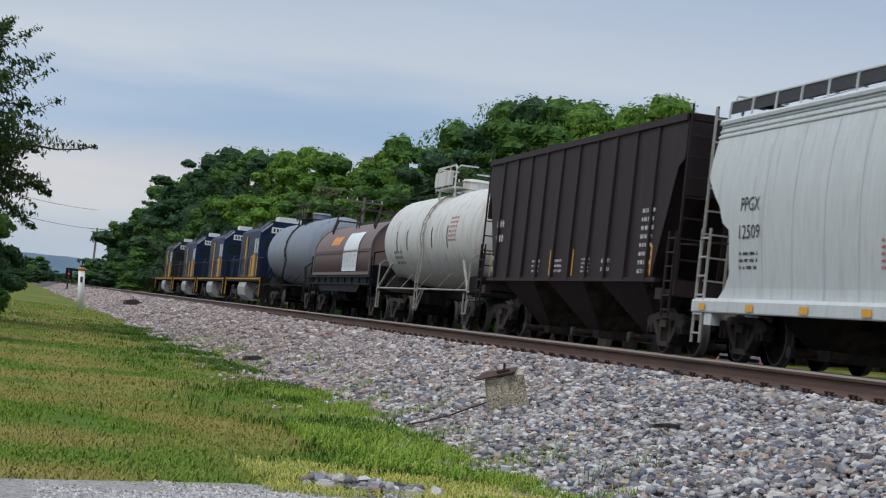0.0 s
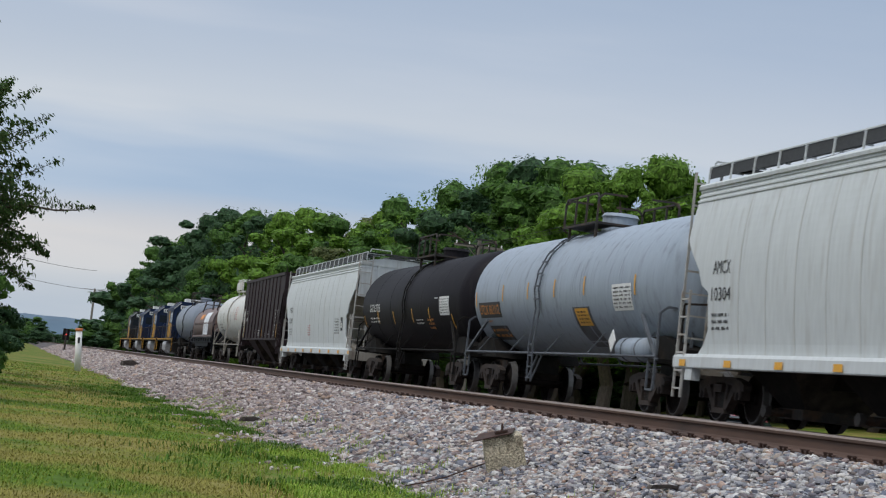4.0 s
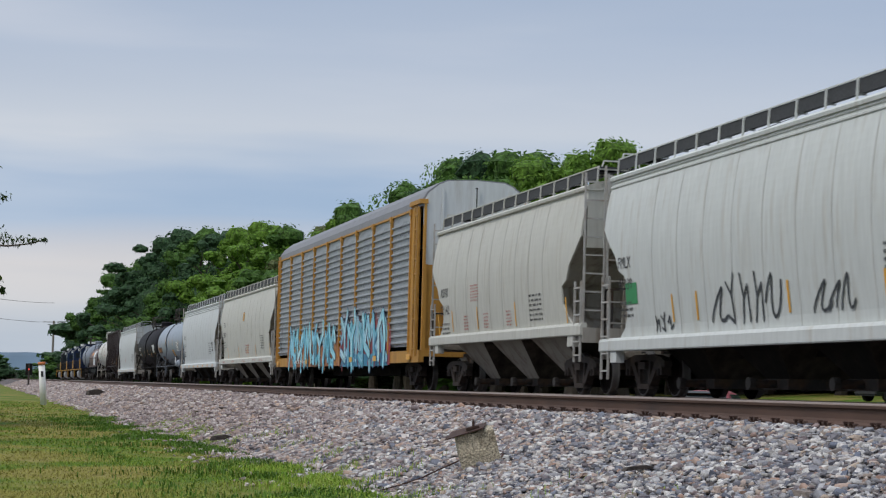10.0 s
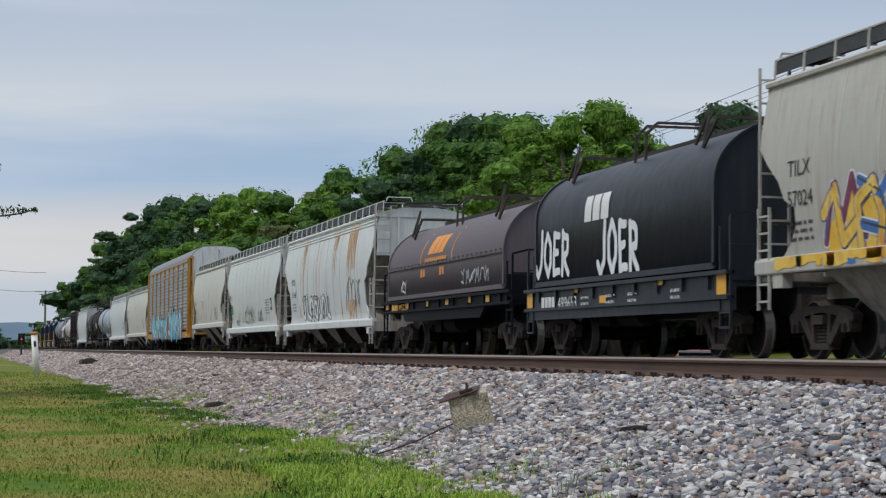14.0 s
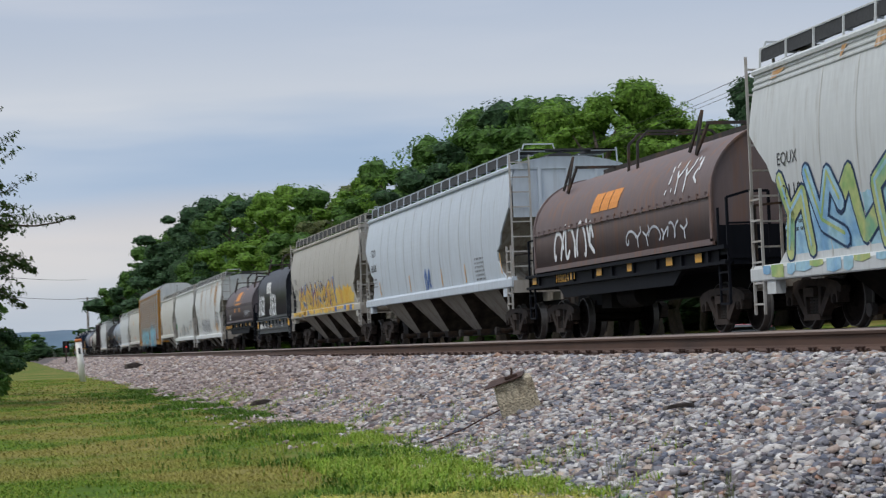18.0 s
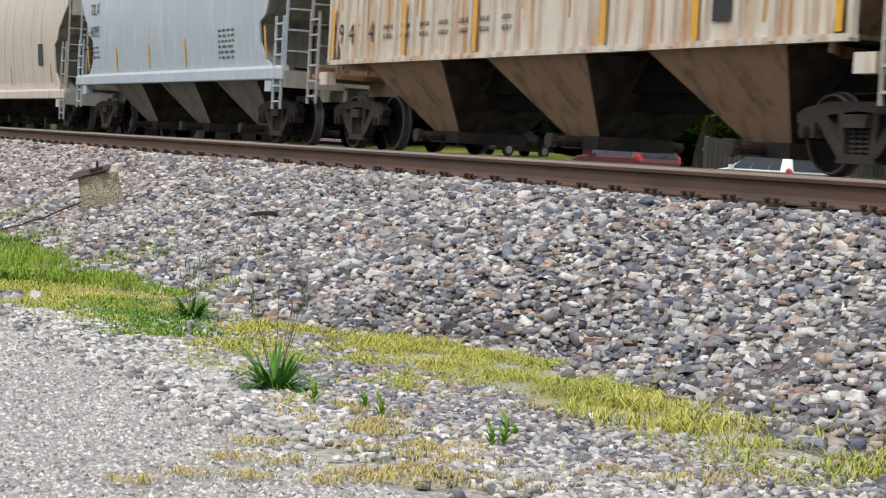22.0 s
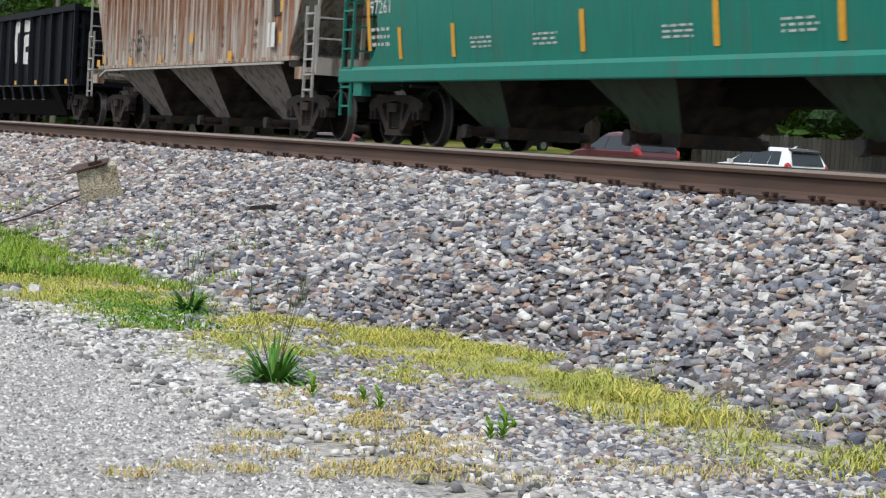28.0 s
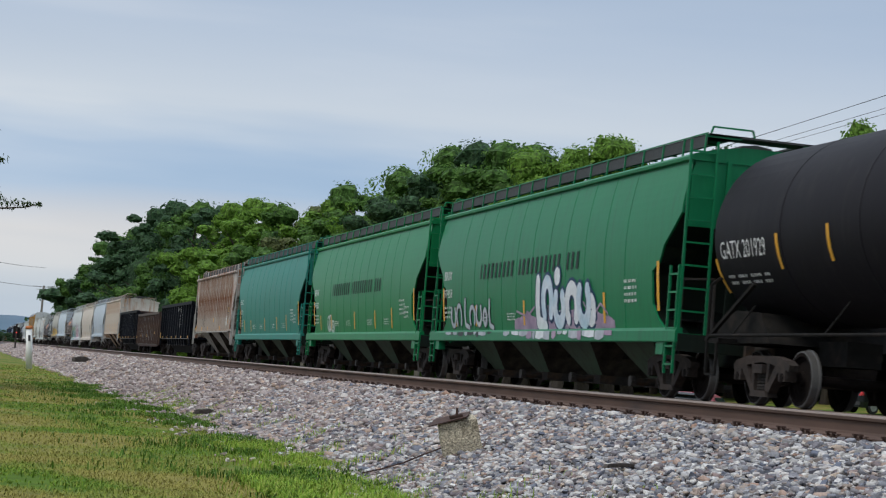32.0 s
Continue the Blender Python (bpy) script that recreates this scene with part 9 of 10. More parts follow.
    small_print(car, -0.5, 3.05, 0.6, 0.4, 4, [(z, x + 0.006) for z, x in ROUND], M_BLK, 16)
    reflectors(car, [(-h + 3.6, 1.30), (-2.2, 1.30), (0.9, 1.30), (3.6, 1.30), (h - 2.0, 1.3)], ROUND, 0.08, 0.55)
    for k, a in enumerate((-h + 2.2, -4.2, -0.3, 3.2, 5.4)):
        small_print(car, a, 1.07, 0.9, 0.12, 2, [(0, 1.60), (5, 1.60)], M_RED, 20 + k, "red_notice")
    small_print(car, 0.2, 1.45, 1.3, 0.45, 4, ROUND, M_RED, 31, "red_notice")
    notices(car, h, ROUND, 6, red=False, square=False)
    join_train(12, car)
    # autorack
    L = span(13)
    h = L / 2
    car, pf = autorack("yellow and galvanised enclosed autorack car with blue graffiti", L, P_RACK, P_GALV, P_RACKROOF, P_WHITE)
    rust = spray("spray_orange_rust", [(0.40, 0.16, 0.05), (0.30, 0.10, 0.05), (0.52, 0.24, 0.06)], 1.0)
    graffiti(car, -10.4, 1.5, 0.80, 1.95, 5, pf, rust, None, rust, 0.10, 2, label="orange-brown sprayed field behind letters", spikes=0.5, d=-0.004)
    graffiti(car, 1.2, 9.5, 0.78, 2.30, 7, pf, G_RED, None, G_RED, 0.09, 11, label="red sprayed flames behind letters", spikes=1.0, d=-0.004)
    graffiti(car, 1.7, 9.2, 0.76, 1.20, 4, pf, G_TEAL, None, G_TEAL, 0.20, 12, label="deep blue sprayed shadow below letters", d=0.001)
    graffiti(car, -9.7, 0.5, 0.78, 2.05, 9, pf, [G_CYAN, G_DEEP], G_BLACK, None, 0.30, 5, label="deep cyan sprayed letters below paler ones", d=0.002)
    graffiti(car, 1.6, 9.1, 0.80, 2.20, 7, pf, [G_SKY, G_DEEP], G_NAVY, None, 0.30, 6, label="blue sprayed letters below paler ones", d=0.003)
    graffiti(car, -9.5, 0.4, 0.95, 2.25, 8, pf, [G_CYAN, G_ICE, G_CYAN, G_ICE], G_BLACK, None, 0.30, 3, label="pale cyan spray-painted wild letters with dark edges", d=0.006)
    graffiti(car, 1.6, 8.9, 0.95, 2.40, 6, pf, [G_SKY, G_ICE], G_NAVY, None, 0.34, 8, label="light blue spray-painted wild letters", d=0.008)
    for a in (-12.2, -11.9):
        part("tag_stroke", quad_on(Mesh(), pf, 0.012, a, a + 0.10, 1.45, 1.95 + 0.5 * (a > -12), 3), G_BLACK, car)
    small_print(car, -8.2, 0.82, 2.2, 0.26, 1, [(z, x + 0.03) for z, x in pf], M_WHT, 77, "white_mark")
    reflectors(car, [(-12.6, 0.86), (-5.5, 0.86), (3.4, 0.86), (7.4, 0.86), (12.2, 0.86)], [(z, x + 0.035) for z, x in pf], 0.5, 0.16)
    f = mat("sign_black", (0.03, 0.03, 0.03), 0.6)
    for q in (-1,):
        cu = lettering(car, "EXCESS HEIGHT CAR", 0, 0, 2.0, 0.16, [(0, 0), (9, 0)], f, "end_sign")
        cu.matrix_local = pose(1.25 - 0.1, -(h - 0.72) - 0.045, 4.22, 0, 0, 90) @ pose(0, 0, 0)
    join_train(13, car)
    # three more light hoppers
    L = span(14)
    h = L / 2
    car = covered_hopper("cream three-bay covered hopper car with red stencils", L, P_CREAM, 1.22, 3, bay_paint=P_BAY, low_paint=P_BAY)
    marks(car, h, "ASHX", "22142", ROUND, M_BLK, 1.9, 2.48, 0.85, 0.24, 0.46, 4)
    for k, a in enumerate((-3.2, -1.2, 0.9)):
        small_print(car, a, 1.55, 0.45, 0.4, 5, ROUND, M_RED, 40 + k, "red_notice")
    small_print(car, -2.4, 2.25, 0.8, 0.45, 6, ROUND, M_RED, 44, "red_notice")
    notices(car, h, ROUND, 8, red=False, square=False)
    reflectors(car, [(-h + 3.1, 1.55), (-1.8, 1.55), (1.7, 1.55), (h - 1.8, 1.5), (-h + 1.55, 1.5)], ROUND, 0.08, 0.55)
    join_train(14, car)
    L = span(15)
    h = L / 2
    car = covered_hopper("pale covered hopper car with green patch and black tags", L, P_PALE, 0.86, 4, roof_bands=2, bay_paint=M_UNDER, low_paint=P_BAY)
    marks(car, h, "FMLX", "41039", ROUND, M_BLK, 1.75, 2.45, 0.7, 0.22, 0.42, 5)
    part("green_patch", quad_on(Mesh(), ROUND, 0.010, -h + 2.1, -h + 2.75, 1.75, 2.15, 2), M_GRN, car, "green painted patch")
    graffiti(car, -2.2, 0.6, 1.25, 2.0, 5, ROUND, G_BLACK, None, None, 0.06, 13)
    graffiti(car, 1.9, 3.2, 1.3, 1.85, 3, ROUND, G_BLACK, None, None, 0.05, 14)
    graffiti(car, -5.2, -4.2, 1.2, 1.5, 3, ROUND, G_BLACK, None, None, 0.05, 15)
    notices(car, h, ROUND, 9, red=False)
    reflectors(car, [(-h + 4.6, 1.35), (-3.0, 1.35), (0.9, 1.35), (4.2, 1.35), (h - 2.0, 1.6)], ROUND, 0.08, 0.5)
    join_train(15, car)
    L = span(16)
    h = L / 2
    car = covered_hopper("rust-streaked white covered hopper car with outline graffiti", L, P_RUSTW, 0.84, 4, roof_bands=3, bay_paint=P_BAY, low_paint=P_BAY, end_paint=P_PALE)
    marks(car, h, "FMLX", "51544", ROUND, M_BLK, 2.6, 2.55, 0.85, 0.24, 0.46, 6)
    tangle(car, -4.6, 1.2, 1.12, 2.1, 22, ROUND, [G_BLACK], 17, 0.04)
    bubbles(car, [("cup", -4.2, 1.62, 0.28, 0.34), ("hook", -3.4, 1.65, 0.5, 0.40), ("arch", -2.5, 1.60, 0.32, 0.34), ("ring", -1.6, 1.55, 0.26, 0.28), ("cup", -0.8, 1.62, 0.28, 0.34), ("arch", 0.0, 1.60, 0.28, 0.36), ("hook", 0.6, 1.62, 0.4, 0.36)],
            ROUND, [G_WHITE], G_BLACK, 0.17, "white letters with black spray outlines")
    graffiti(car, 4.0, 6.6, 1.4, 2.4, 4, ROUND, G_GREY, G_BLACK, None, 0.05, 18)
    reflectors(car, [(-h + 4.2, 1.3), (-1.2, 1.3), (3.2, 1.3)], ROUND, 0.08, 0.45)
    runs = [(-4.2, 0.22), (-3.95, 0.08), (-1.3, 0.10), (1.9, 0.14), (2.2, 0.20), (2.5, 0.05), (4.7, 0.34), (5.1, 0.16), (5.35, 0.30), (5.8, 0.07)]
    rust_runs(car, ROUND, M_RUN, runs, 4, 4.25, label="orange rust runs below the roof")
    rnd = random.Random(61)
    side = [(z, x + 0.006) for z, x in ROUND]
    rust_runs(car, side, M_RUN, [(rnd.choice((-4.2, 2.1, 4.9, 5.2)) + rnd.gauss(0, 0.28), rnd.uniform(0.04, 0.20)) for _ in range(34)], 62, 4.27, (2.6, 4.0), "orange rust stains under the roof ribs")
    rust_runs(car, side, M_RUN, [(5.0 + rnd.gauss(0, 0.35), rnd.uniform(0.06, 0.24)) for _ in range(12)], 63, 1.75, (1.1, 1.4), "orange rust stains above the sill", 0.1)
    join_train(16, car)
    # coil cars
    car, pf = coil_car("dark brown coil steel car with orange emblem", span(17), P_BROWN, P_BLACK)
    h = span(17) / 2
    plain_blocks(car, -1.5, 2.72, [0.62, 0.50, 0.55], 0.50, pf, M_ORG, 0.14, "emblem")
    plain_blocks(car, -1.7, 2.52, [0.2] * 10, 0.10, pf, M_ORG, 0.0, "emblem_line")
    part("emblem_arc", quad_on(quad_on(Mesh(), pf, 0.01, -2.3, -2.22, 2.45, 3.35, 4), pf, 0.01, 1.25, 1.33, 2.45, 3.35, 4), M_ORG, car, "thin orange emblem lines")
    for a in (-2.2, -1.9, 0.0, 0.3):
        part("orange_mark", quad_on(Mesh(), pf, 0.01, a, a + 0.2, 2.12, 2.34), M_ORG, car)
    lettering(car, "493220", -h + 2.95, 1.25, 1.15, 0.18, [(0, 1.535), (5, 1.535)], M_YEL)
    plain_blocks(car, -h + 2.0, 1.25, [0.16, 0.16, 0.16, 0.16], 0.18, [(0, 1.535), (5, 1.535)], M_YEL)
    graffiti(car, -4.6, -3.9, 1.72, 2.1, 2, pf, G_WHITE, None, None, 0.05, 21)
    graffiti(car, 2.4, 5.2, 1.8, 2.15, 6, pf, G_GREY, None, None, 0.045, 22)
    reflectors(car, [(-h + 1.2, 1.3), (-h + 3.9, 1.3), (-1.4, 1.3), (0.9, 1.3), (3.2, 1.3), (5.0, 1.28)], [(0, 1.50), (5, 1.50)], 0.36, 0.16)
    join_train(17, car)
    car, pf = coil_car("black coil steel car with white tags on its tall hood", span(18), P_BLACKHOOD, P_BLACKHOOD, tall=True, lip=False)
    h = span(18) / 2
    graffiti(car, -5.25, -2.75, 1.72, 2.62, 4, pf, G_WHITE, None, None, 0.16, 23, shapes=[7, 5, 3, 0], label="white sprayed tag")
    graffiti(car, -0.95, 1.55, 1.62, 2.60, 4, pf, G_WHITE, None, None, 0.17, 24, shapes=[7, 5, 3, 0], label="white sprayed tag")
    plain_blocks(car, -1.80, 2.72, [0.44, 0.44, 0.48], 0.52, pf, M_WHT, 0.06, gap=0.08)
    fp = [(0, 1.50), (5, 1.50)]
    lettering(car, "499653", -h + 3.0, 0.98, 1.3, 0.26, fp, M_WHT)
    plain_blocks(car, -h + 1.80, 1.0, [0.22, 0.2, 0.2, 0.2], 0.26, fp, M_WHT)
    for k, a in enumerate((-2.0, -0.4, 0.9, 3.2)):
        small_print(car, a, 1.0, 0.5, 0.25, 2, fp, M_WHT, 50 + k)
    reflectors(car, [(-h + 0.9, 1.05), (h - 1.0, 1.05)], fp, 0.42, 0.34)
    reflectors(car, [(-2.4, 1.30), (-0.6, 1.05), (2.6, 1.3)], fp, 0.40, 0.15)
    join_train(18, car)
    # yellow-tagged hopper, pale blue hopper
    L = span(19)
    h = L / 2
    car = covered_hopper("dull cream covered hopper car covered in yellow graffiti", L, P_DULL, 1.30, 4, bay_paint=P_BAY, low_paint=P_BAY)
    marks(car, h, "TILX", "57024", ROUND, M_BLK, 1.9, 2.75, 0.8, 0.24, 0.46, 8)
    graffiti(car, -6.2, 3.4, 1.75, 2.62, 8, ROUND, [G_MAROON, G_BLUE, G_BLACK], G_WHITE, None, 0.16, 26, label="maroon and blue sprayed shapes behind yellow letters", d=-0.002)
    graffiti(car, -6.3, 3.2, 1.58, 2.55, 10, ROUND, [G_YEL, G_YEL, G_GOLD, G_YEL], G_TAG, G_YEL, 0.26, 27, label="yellow, blue and maroon graffiti letters", spikes=0.35)
    graffiti(car, 3.0, 7.2, 1.66, 2.3, 3, ROUND, G_YEL, None, G_YEL, 0.30, 28, label="broad yellow sprayed field")
    sill_paint(car, -h + 1.4, 7.4, 1.32, 1.54, [G_YEL, G_YEL, G_BLUE, G_YEL], 7)
    sill_paint(car, -h + 1.5, 3.0, 1.32, 1.54, [G_YEL, G_YEL, G_YEL], 8)
    join_train(19, car)
    L = span(20)
    h = L / 2
    car = covered_hopper("pale blue-white covered hopper car with one blue tag", L, P_BLUE, 1.32, 4, bay_paint=P_BAY, low_paint=P_BAY)
    marks(car, h, "CGOX", "6066", ROUND, M_BLK, 1.9, 3.0, 0.85, 0.26, 0.52, 9)
    graffiti(car, -0.4, 0.5, 1.55, 2.2, 2, ROUND, G_BLUE, None, None, 0.10, 29)
    reflectors(car, [(-h + 3.2, 1.62), (-2.6, 1.62), (2.0, 1.62), (5.0, 1.62), (h - 1.8, 1.7)], ROUND, 0.08, 0.5)
    notices(car, h, ROUND, 12, red=False, square=False)
    join_train(20, car)
    car, pf = coil_car("rusty brown coil steel car with white tags", span(21), P_BROWN2, P_BLACK)
    h = span(21) / 2
    graffiti(car, -4.3, -1.1, 1.75, 2.5, 5, pf, G_WHITE, None, None, 0.11, 31, label="white sprayed tag")
    graffiti(car, 1.0, 4.8, 1.8, 2.1, 7, pf, G_GREY, None, None, 0.05, 32)
    graffiti(car, 3.4, 5.2, 2.7, 3.2, 4, pf, G_WHITE, None, None, 0.06, 33)
    plain_blocks(car, -1.4, 2.65, [0.62, 0.55, 0.6], 0.40, pf, M_ORG, 0.12)
    lettering(car, "493024", -h + 3.0, 1.27, 1.1, 0.18, fp, M_YEL)
    reflectors(car, [(-h + 1.2, 1.3), (-h + 4.4, 1.3), (-0.9, 1.3), (1.2, 1.3), (3.6, 1.3), (5.2, 1.28)], fp, 0.36, 0.16)
    join_train(21, car)
    L = span(22)
    h = L / 2
    car = covered_hopper("white covered hopper car with multicoloured graffiti", L, P_WHITE, 0.82, 4, roof_bands=3, bay_paint=M_UNDER, low_paint=P_BAY)
    marks(car, h, "EQUX", "12110", ROUND, M_BLK, 2.0, 2.6, 0.8, 0.24, 0.52, 10)
    graffiti(car, -7.6, -0.9, 1.25, 2.35, 6, ROUND, [G_LIME, G_SKY, G_LIME], G_NAVY, G_SKY, 0.40, 35, label="green and blue graffiti letters")
    sill_paint(car, -8.4, -1.1, 0.84, 1.06, [G_SKY, G_LIME, G_SKY], 3)
    sill_paint(car, -0.8, 5.2, 0.84, 1.06, [G_PINK, G_WHITE, G_PINK, G_LILAC], 4)
    graffiti(car, -0.6, 4.8, 1.25, 2.45, 5, ROUND, [G_PINK, G_WHITE, G_PINK], G_MAROON, G_PINK, 0.34, 36, label="pink and lilac graffiti letters")
    graffiti(car, 4.9, 6.4, 1.3, 2.3, 3, ROUND, G_GREY, None, None, 0.06, 37)
    rnd = random.Random(22)
    rust_runs(car, [(z, x + 0.022) for z, x in ROUND], M_RUN, [(rnd.uniform(-h + 1.2, h - 1.2), rnd.uniform(0.15, 0.7)) for _ in range(16)], 23, 4.28, (3.95, 4.12), "rust along the roof ribs")
    join_train(22, car)
    L = span(23)
    h = L / 2
    car = covered_hopper("dusty beige covered hopper car with rust-edged strips", L, P_BEIGE, 0.84, 3, roof_bands=3, bay_paint=M_UNDER, low_paint=P_BAY, end_paint=P_BEIGE)
    reflectors(car, [(-h + 2.0, 1.2), (-h + 3.4, 1.25), (-h + 5.0, 1.25), (-1.2, 1.25), (2.0, 1.25), (h - 2.6, 1.3)], ROUND, 0.09, 0.5, mat("faded_strip", (0.42, 0.25, 0.09), 0.7, 0, 0.2, 9))
    part("inspection_plate", quad_on(Mesh(), ROUND, 0.012, h - 4.0, h - 3.4, 1.75, 2.35, 2), M_BLK, car, "dark blue square stencil")
    join_train(23, car)
    L = span(24)
    h = L / 2
    car = covered_hopper("streaked grey-blue covered hopper car with bright sill", L, P_GREY, 1.18, 3, bay_paint=P_BAY, low_paint=P_BAY)
    marks(car, h, "TILX", "340993", ROUND, M_BLK, 1.85, 2.9, 0.85, 0.28, 0.55, 11)
    reflectors(car, [(-h + 1.62, 1.55), (-4.1, 1.45), (-1.3, 1.5), (1.5, 1.5), (h - 1.75, 1.6)], ROUND, 0.10, 0.6)
    notices(car, h, ROUND, 15, red=False, square=False)
    join_train(24, car)
    # ribbed tan hopper, gondolas, rusty hopper
    L = span(25)
    h = L / 2
    car = covered_hopper("tan ribbed covered hopper car with orange rust stains", L, P_TAN, 1.28, 3, FLAT, 24, 4.2, bay_paint=P_BAYTAN, low_paint=P_BAYTAN, boards=True)
    fr = [(0, 1.535), (5, 1.55)]
    for k, ch in enumerate("9424"):
        lettering(car, ch, -h + 2.05 + 0.44 * k, 1.75, 0.22, 0.34, fr, M_BLK)
    for k in range(7):
        small_print(car, -h + 4.0 + 0.72 * k, 1.75, 0.40, 0.3, 2, fr, M_BLK, 60 + k)
    part("data_plate", quad_on(Mesh(), fr, 0.01, h - 4.4, h - 4.0, 1.7, 2.2), M_BLK, car)
    reflectors(car, [(-h + 1.85, 1.5), (-h + 4.9, 1.5), (-1.6, 1.5), (2.2, 1.5), (4.4, 1.5), (h - 1.9, 1.5)], [(0, 1.57), (5, 1.59)], 0.13, 0.9)
    rnd = random.Random(15)
    rust_runs(car, [(z, x + 0.001) for z, x in FLAT], M_RUN, [(rnd.uniform(-h + 1.8, h - 1.8), rnd.uniform(0.05, 0.30)) for _ in range(80)], 16, 4.15, (1.45, 3.4), "orange rust stains below the roof")
    join_train(25, car)
    for k, lab in ((26, "black ribbed gondola car with white emblem and yellow plates"), (28, "black ribbed gondola car with yellow reflector plates")):
        car, pf = gondola(lab, span(k), P_BLACK, 3.0, 14, True)
        h = span(k) / 2
        small_print(car, -h + 1.6, 2.45, 0.5, 0.42, 1, pf, M_WHT, 70, "white_mark")
        small_print(car, -h + 1.1, 1.45, 0.62, 0.52, 3, pf, M_WHT, 71, "white_mark")
        small_print(car, -h + 2.95, 1.40, 0.4, 0.45, 4, pf, M_WHT, 72, "white_mark")
        m = Mesh()
        for stroke in ([(1.05, 1.85), (0.95, 2.3), (1.0, 2.72), (2.0, 2.74), (3.1, 2.72), (3.12, 2.35), (2.1, 2.3), (2.08, 1.82), (3.1, 1.80), (3.12, 2.3)],):
            ribbon(m, stroke, 0.34, pf, 0.008)
        part("railway_emblem", m, M_WHT, car, "white plain emblem shapes")
        e = h - 0.84
        for y in [-e + 2 * e * j / 13 for j in range(14)]:
            if 0.8 < y < 3.2:
                part("post_paint", quad_on(Mesh(), [(0, 1.625), (5, 1.625)], 0.003, y - 0.045, y + 0.045, 2.56, 2.82), M_WHT, car)
        reflectors(car, [(-h + 1.25, 1.05), (-h + 1.25, 1.23)], [(0, 1.60), (5, 1.60)], 0.36, 0.155)
        reflectors(car, [(-h + 3.1 + 2.6 * j, 1.045) for j in range(5)] + [(h - 1.3, 1.05)], [(0, 1.635), (5, 1.635)], 0.26, 0.12)
        join_train(k, car)
    car, pf = gondola("rusty brown gondola car covered in pale graffiti", span(27), P_RUSTGON, 2.66, 14, False, P_GONPOST)
    h = span(27) / 2
    e = h - 0.84
    bay = 2 * e / 13
    gp = [(0, 1.507), (5, 1.507)]
    tangle(car, -e + 1.2 * bay, -e + 2.8 * bay, 0.8, 2.4, 6, gp, [G_FADED, G_PALE], 40, 0.05)
    tangle(car, -e + 3.1 * bay, -e + 3.9 * bay, 0.7, 2.6, 16, gp, [G_MIST, G_SKYMIST, G_PALE], 41, 0.15)
    tangle(car, -e + 4.0 * bay, -e + 6.0 * bay, 0.8, 2.5, 9, gp, [G_FADED, G_MIST], 42, 0.06)
    tangle(car, -e + 5.6 * bay, -e + 9.0 * bay, 0.7, 2.6, 46, gp, [G_MIST, G_PALE, G_SKYMIST, G_MIST, G_FADED], 43, 0.12)
    tangle(car, -e + 6.0 * bay, -e + 10.2 * bay, 0.7, 1.7, 12, gp, [G_PALE, G_SKYMIST, G_MIST], 44, 0.09)
    tangle(car, -e + 2.0 * bay, -e + 5.0 * bay, 0.65, 1.2, 9, gp, [G_FADED, G_MIST], 45, 0.08)
    rnd = random.Random(90)
    for j in range(2, 11):
        y, z = -e + bay * j, rnd.uniform(0.75, 1.1)
        while z < 2.4:
            z1 = min(2.55, z + rnd.uniform(0.15, 0.8))
            part("post_paint", quad_on(Mesh(), [(0, 1.625), (5, 1.625)], 0.003, y - 0.046, y + 0.046, z, z1), (G_MIST, G_FADED, G_SKYMIST)[rnd.randrange(3)], car)
            z = z1 + rnd.uniform(0.1, 0.7)
    for k, (ch, z) in enumerate((("CS", 2.05), ("XT", 2.05), ("48", 1.62), ("16", 1.62))):
        lettering(car, ch, -e + (1.28 + k % 2) * bay, z, 0.46, 0.30, pf, G_MIST)
    part("lower_band", quad_on(Mesh(), pf, 0.004, -h + 0.75, h - 0.75, 0.74, 1.25), P_GONBAND, car, "band of orange rust along the bottom")
    for a in (-h + 0.76, h - 2.05):
        part("end_panel", quad_on(Mesh(), pf, 0.008, a + (0.55 if a > 0 else 0), a + (1.29 if a > 0 else 0.8), 0.75, 2.60), P_GONEND, car, "yellow-orange rusted end panel")
    part("dark_patch", quad_on(Mesh(), pf, 0.008, h - 4.6, h - 4.0, 1.95, 2.35), G_BLACK, car)
    reflectors(car, [(-h + 1.3, 1.05), (-4.0, 1.12), (0.6, 1.12), (h - 2.4, 1.3)], [(0, 1.64), (5, 1.64)], 0.26, 0.17)
    join_train(27, car)
    L = span(29)
    h = L / 2
    car = covered_hopper("heavily rust-streaked ribbed covered hopper car", L, P_RUSTY, 1.28, 3, FLAT, 24, 4.2, bay_paint=P_BAYRUST, low_paint=P_BAYRUST, boards=True, post_paint=P_POSTRUST)
    part("data_plate", quad_on(Mesh(), fr, 0.01, h - 3.0, h - 2.6, 2.25, 2.6), M_BLK, car)
    rp = [(0, 1.57), (5, 1.59)]
    reflectors(car, [(-h + 2.3, 1.52), (-4.0, 1.44), (-1.6, 1.44), (0.7, 1.86), (3.3, 1.44)], rp, 0.26, 0.20)
    reflectors(car, [(h - 2.4, 1.72), (h - 2.4, 2.30)], rp, 0.24, 0.22)
    reflectors(car, [(-h + 1.75, 1.46)], rp, 0.30, 0.16)
    for j, (a, z, w, hh) in enumerate(((-4.4, 1.75, 0.22, 0.4), (-3.6, 1.72, 0.45, 0.6), (-2.7, 1.75, 0.5, 0.4), (-0.7, 1.62, 0.3, 0.5), (0.5, 1.60, 0.4, 0.2), (2.6, 1.7, 0.22, 0.5), (4.6, 1.6, 0.22, 0.7))):
        small_print(car, a, z, w, hh, 3, fr, M_BLK, 160 + j)
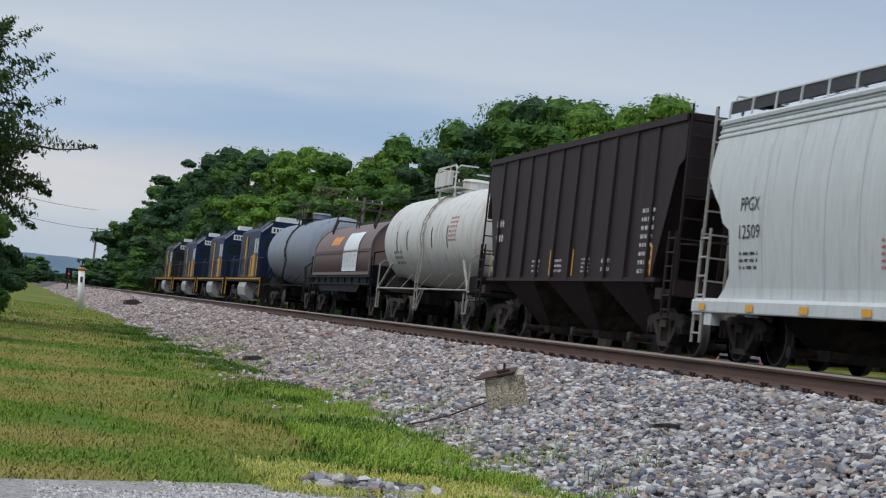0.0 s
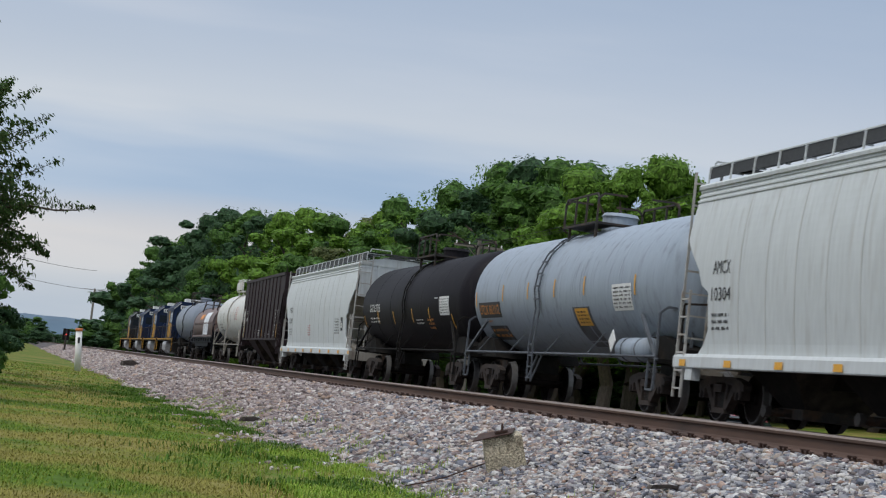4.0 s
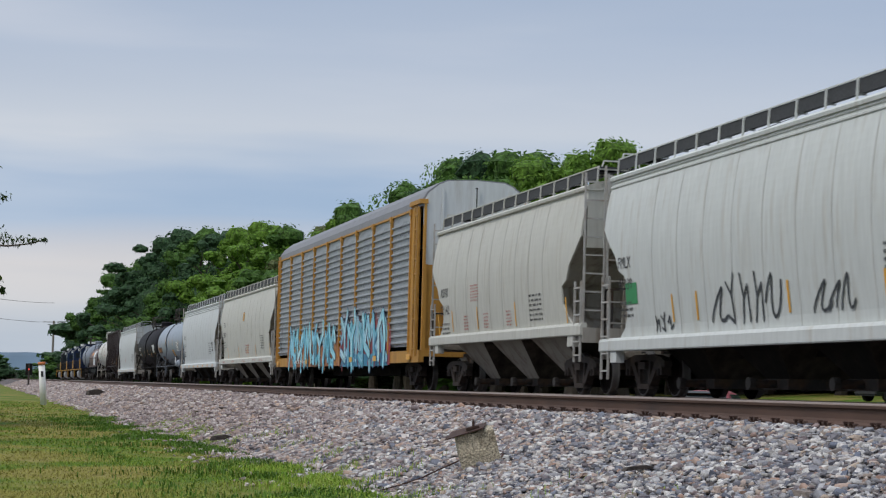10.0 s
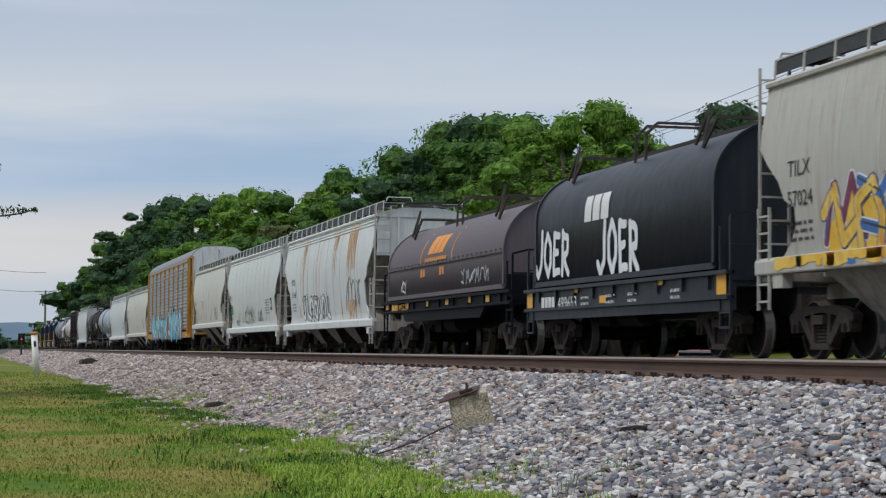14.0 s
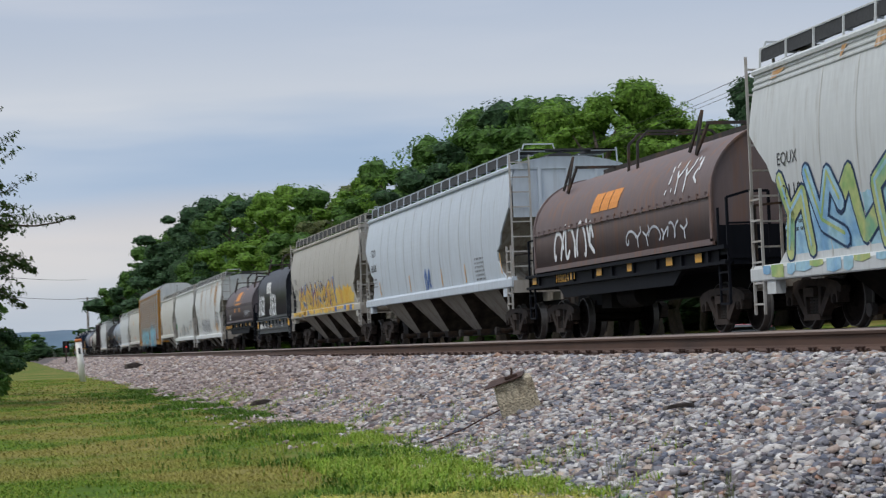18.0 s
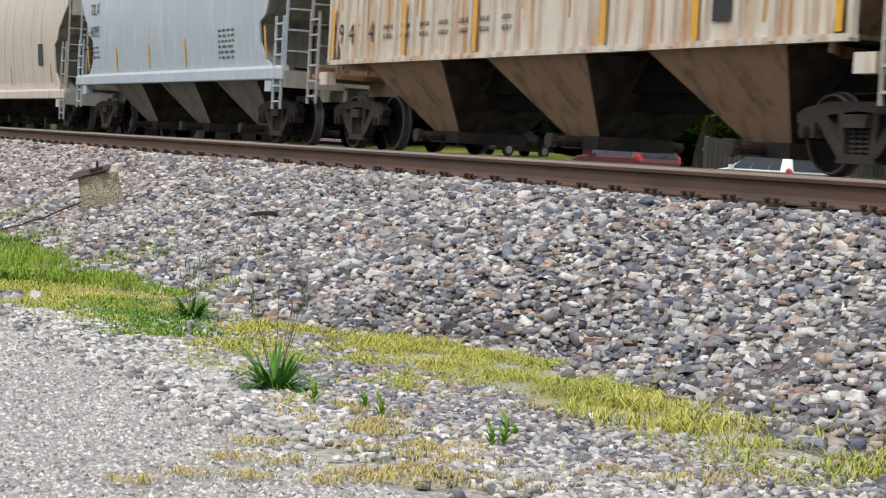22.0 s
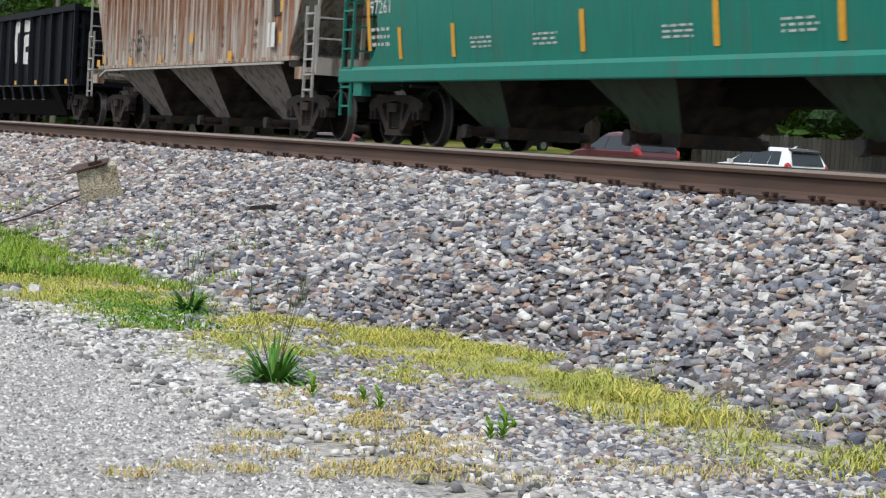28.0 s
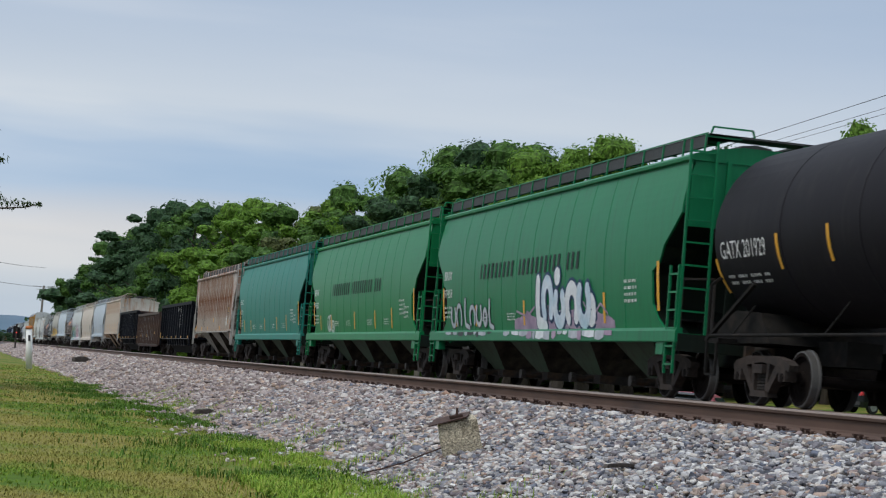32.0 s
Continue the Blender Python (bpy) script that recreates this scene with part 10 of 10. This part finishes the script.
    part("defect_card", quad_on(Mesh(), rp, 0.012, h - 3.15, h - 2.75, 1.66, 2.12), M_WHT, car, "white card with dark squares")
    graffiti(car, -4.0, -2.4, 1.62, 2.1, 3, [(0, 1.58), (5, 1.60)], G_BLACK, None, None, 0.035, 47)
    part("sill_pipe", Mesh().path([(-1.60, -h + 2.2, 1.36), (-1.60, h - 2.6, 1.36), (-1.60, h - 2.0, 1.22)], 0.045), M_LADDER, car, "pale pipe along the sill")
    rnd = random.Random(19)
    rust_runs(car, [(z, x + 0.001) for z, x in FLAT], M_DARKRUN, [(rnd.uniform(-h + 1.8, h - 1.8), rnd.uniform(0.04, 0.17)) for _ in range(125)], 20, 4.15, (1.45, 3.2), "dark rust streaks all down the side", 0.35)
    join_train(29, car)
    # green hoppers and the last tank
    for k, pm, code, lab in ((30, P_TEAL, "97261", "weathered teal covered hopper car"), (31, P_GREEN, "97507", "bright green covered hopper car with dark sign"), (32, P_GREEN2, "97458", "deep green covered hopper car with white graffiti")):
        L = span(k)
        h = L / 2
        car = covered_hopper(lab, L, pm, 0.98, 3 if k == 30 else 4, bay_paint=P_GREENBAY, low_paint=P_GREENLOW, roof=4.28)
        marks(car, h, "BRIX", code, ROUND, M_WHT, 1.85, 2.55, 0.75, 0.22, 0.46, 20 + k)
        if k > 30:
            plain_blocks(car, -4.4, 2.48, [0.08, 0.16, 0.15, 0.17, 0.15, 0.15, 0.16, 0.15, 0.16, -0.12, 0.08, 0.16, 0.15, 0.15, 0.15, 0.15, 0.16, 0.08, 0.14, 0.15, -0.12, 0.13, 0.14, 0.15], 0.40 if k == 31 else 0.36, ROUND, M_DGRN, 0.06, gap=0.19)
        ys = [(-h + 1.75, 1.5), (-h + 3.0, 1.35), (-h + 5.0, 1.35), (-0.6, 1.35), (2.6, 1.35), (5.0, 1.35), (h - 1.75, 1.55)]
        for (a, z), hh in zip(ys, (0.85, 0.5, 0.5, 0.55, 0.55, 0.6, 0.9)):
            reflectors(car, [(a, z)], ROUND, 0.13, hh)
        for j, a in enumerate((-h + 5.6, -2.0, 1.4, 3.9)):
            small_print(car, a, 1.45, 0.7, 0.2, 3, ROUND, M_WHT, 90 + j)
        small_print(car, h - 3.6, 1.7, 0.7, 0.5, 4, ROUND, M_WHT, 95)
        if k == 31:
            tangle(car, -h + 4.3, -h + 5.0, 1.26, 1.85, 6, ROUND, [G_WHITE], 51, 0.035)
            tangle(car, -h + 4.9, -h + 5.7, 1.24, 1.65, 6, ROUND, [G_WHITE], 53, 0.03)
        if k == 32:
            bubbles(car, [("cup", -7.0, 1.62, 0.22, 0.26), ("arch", -6.4, 1.60, 0.24, 0.28), ("hook", -5.8, 1.66, 0.35, 0.34), ("arch", -5.1, 1.58, 0.24, 0.24), ("cup", -4.5, 1.64, 0.24, 0.26), ("ring", -3.9, 1.56, 0.15, 0.18), ("hook", -3.5, 1.62, 0.3, 0.32)],
                    ROUND, [G_GREY], G_BLACK, 0.12, "grey and black sprayed letters")
            graffiti(car, -1.4, 5.6, 1.22, 1.75, 3, ROUND, G_LILAC, None, G_LILAC, 0.05, 54, label="lilac sprayed field")
            bubbles(car, [("hook", 0.55, 1.80, 0.50, 0.50), ("arch", 1.25, 1.85, 0.30, 0.42), ("ring", 1.95, 2.36, 0.06, 0.05), ("cup", 2.10, 1.72, 0.30, 0.34), ("arch", 2.95, 1.72, 0.34, 0.38), ("cup", 3.75, 1.78, 0.34, 0.40), ("ring", 4.2, 1.62, 0.16, 0.2)],
                    ROUND, [G_WHITE, G_ICEWHITE], G_NAVY, 0.30, "white and blue bubble letters")
            sill_paint(car, -1.9, 5.4, 1.0, 1.2, [G_GREY, G_WHITE, G_GREY, G_LILAC], 5)
            sill_paint(car, -7.4, -3.2, 1.05, 1.2, [G_GREY, G_BLACK], 6)
        else:
            small_print(car, h - 3.0, 1.6, 0.6, 0.4, 3, ROUND, M_WHT, 97)
        join_train(k, car)
    car, pf = tank_car("glossy black tank car with white lettering and yellow strips", span(33), P_TANK_BLACK, 1.52, 2.86, gap=0.12)
    h = span(33) / 2
    lettering(car, "GATX 201929", -h + 0.95, 2.38, 1.85, 0.29, pf, M_WHT)
    small_print(car, -h + 1.0, 1.95, 1.7, 0.20, 2, pf, M_WHT, 80)
    reflectors(car, [(-h + 0.70, 1.85), (-h + 3.25, 2.15), (-h + 5.1, 2.2), (2.0, 2.1), (h - 2.0, 2.0)], pf, 0.10, 0.55)
    graffiti(car, -1.6, 0.6, 1.5, 2.2, 3, pf, G_TEAL, None, None, 0.06, 81)
    join_train(33, car)


build_train()


# ---- the rest of the place, small pieces last ----
build_far()
build_cars()
build_trees()
build_left_trees()
build_line_side()
build_weeds()
build_grass()
scatter_ballast()


# ---- what moves ----
def motions():
    for car, u in CARS:
        walk(car, [(t, pose(FAR_X, u + travelled(t), RAIL_TOP)) for t in range(0, 33, 2)])
    for s, wheels in WHEELS.items():
        first = wheels[0]
        walk(first, [(k / FPS, pose(0, s * 0.89, 0.458, -math.degrees(travelled(k / FPS) / 0.458) % 360)) for k in range(0, 32 * FPS + 1)])
        keys = first.animation_data
        for w in wheels[1:]:
            w.rotation_mode = "QUATERNION"
            own = w.animation_data_create()
            own.action = keys.action
            own.action_slot = keys.action_slot


motions()
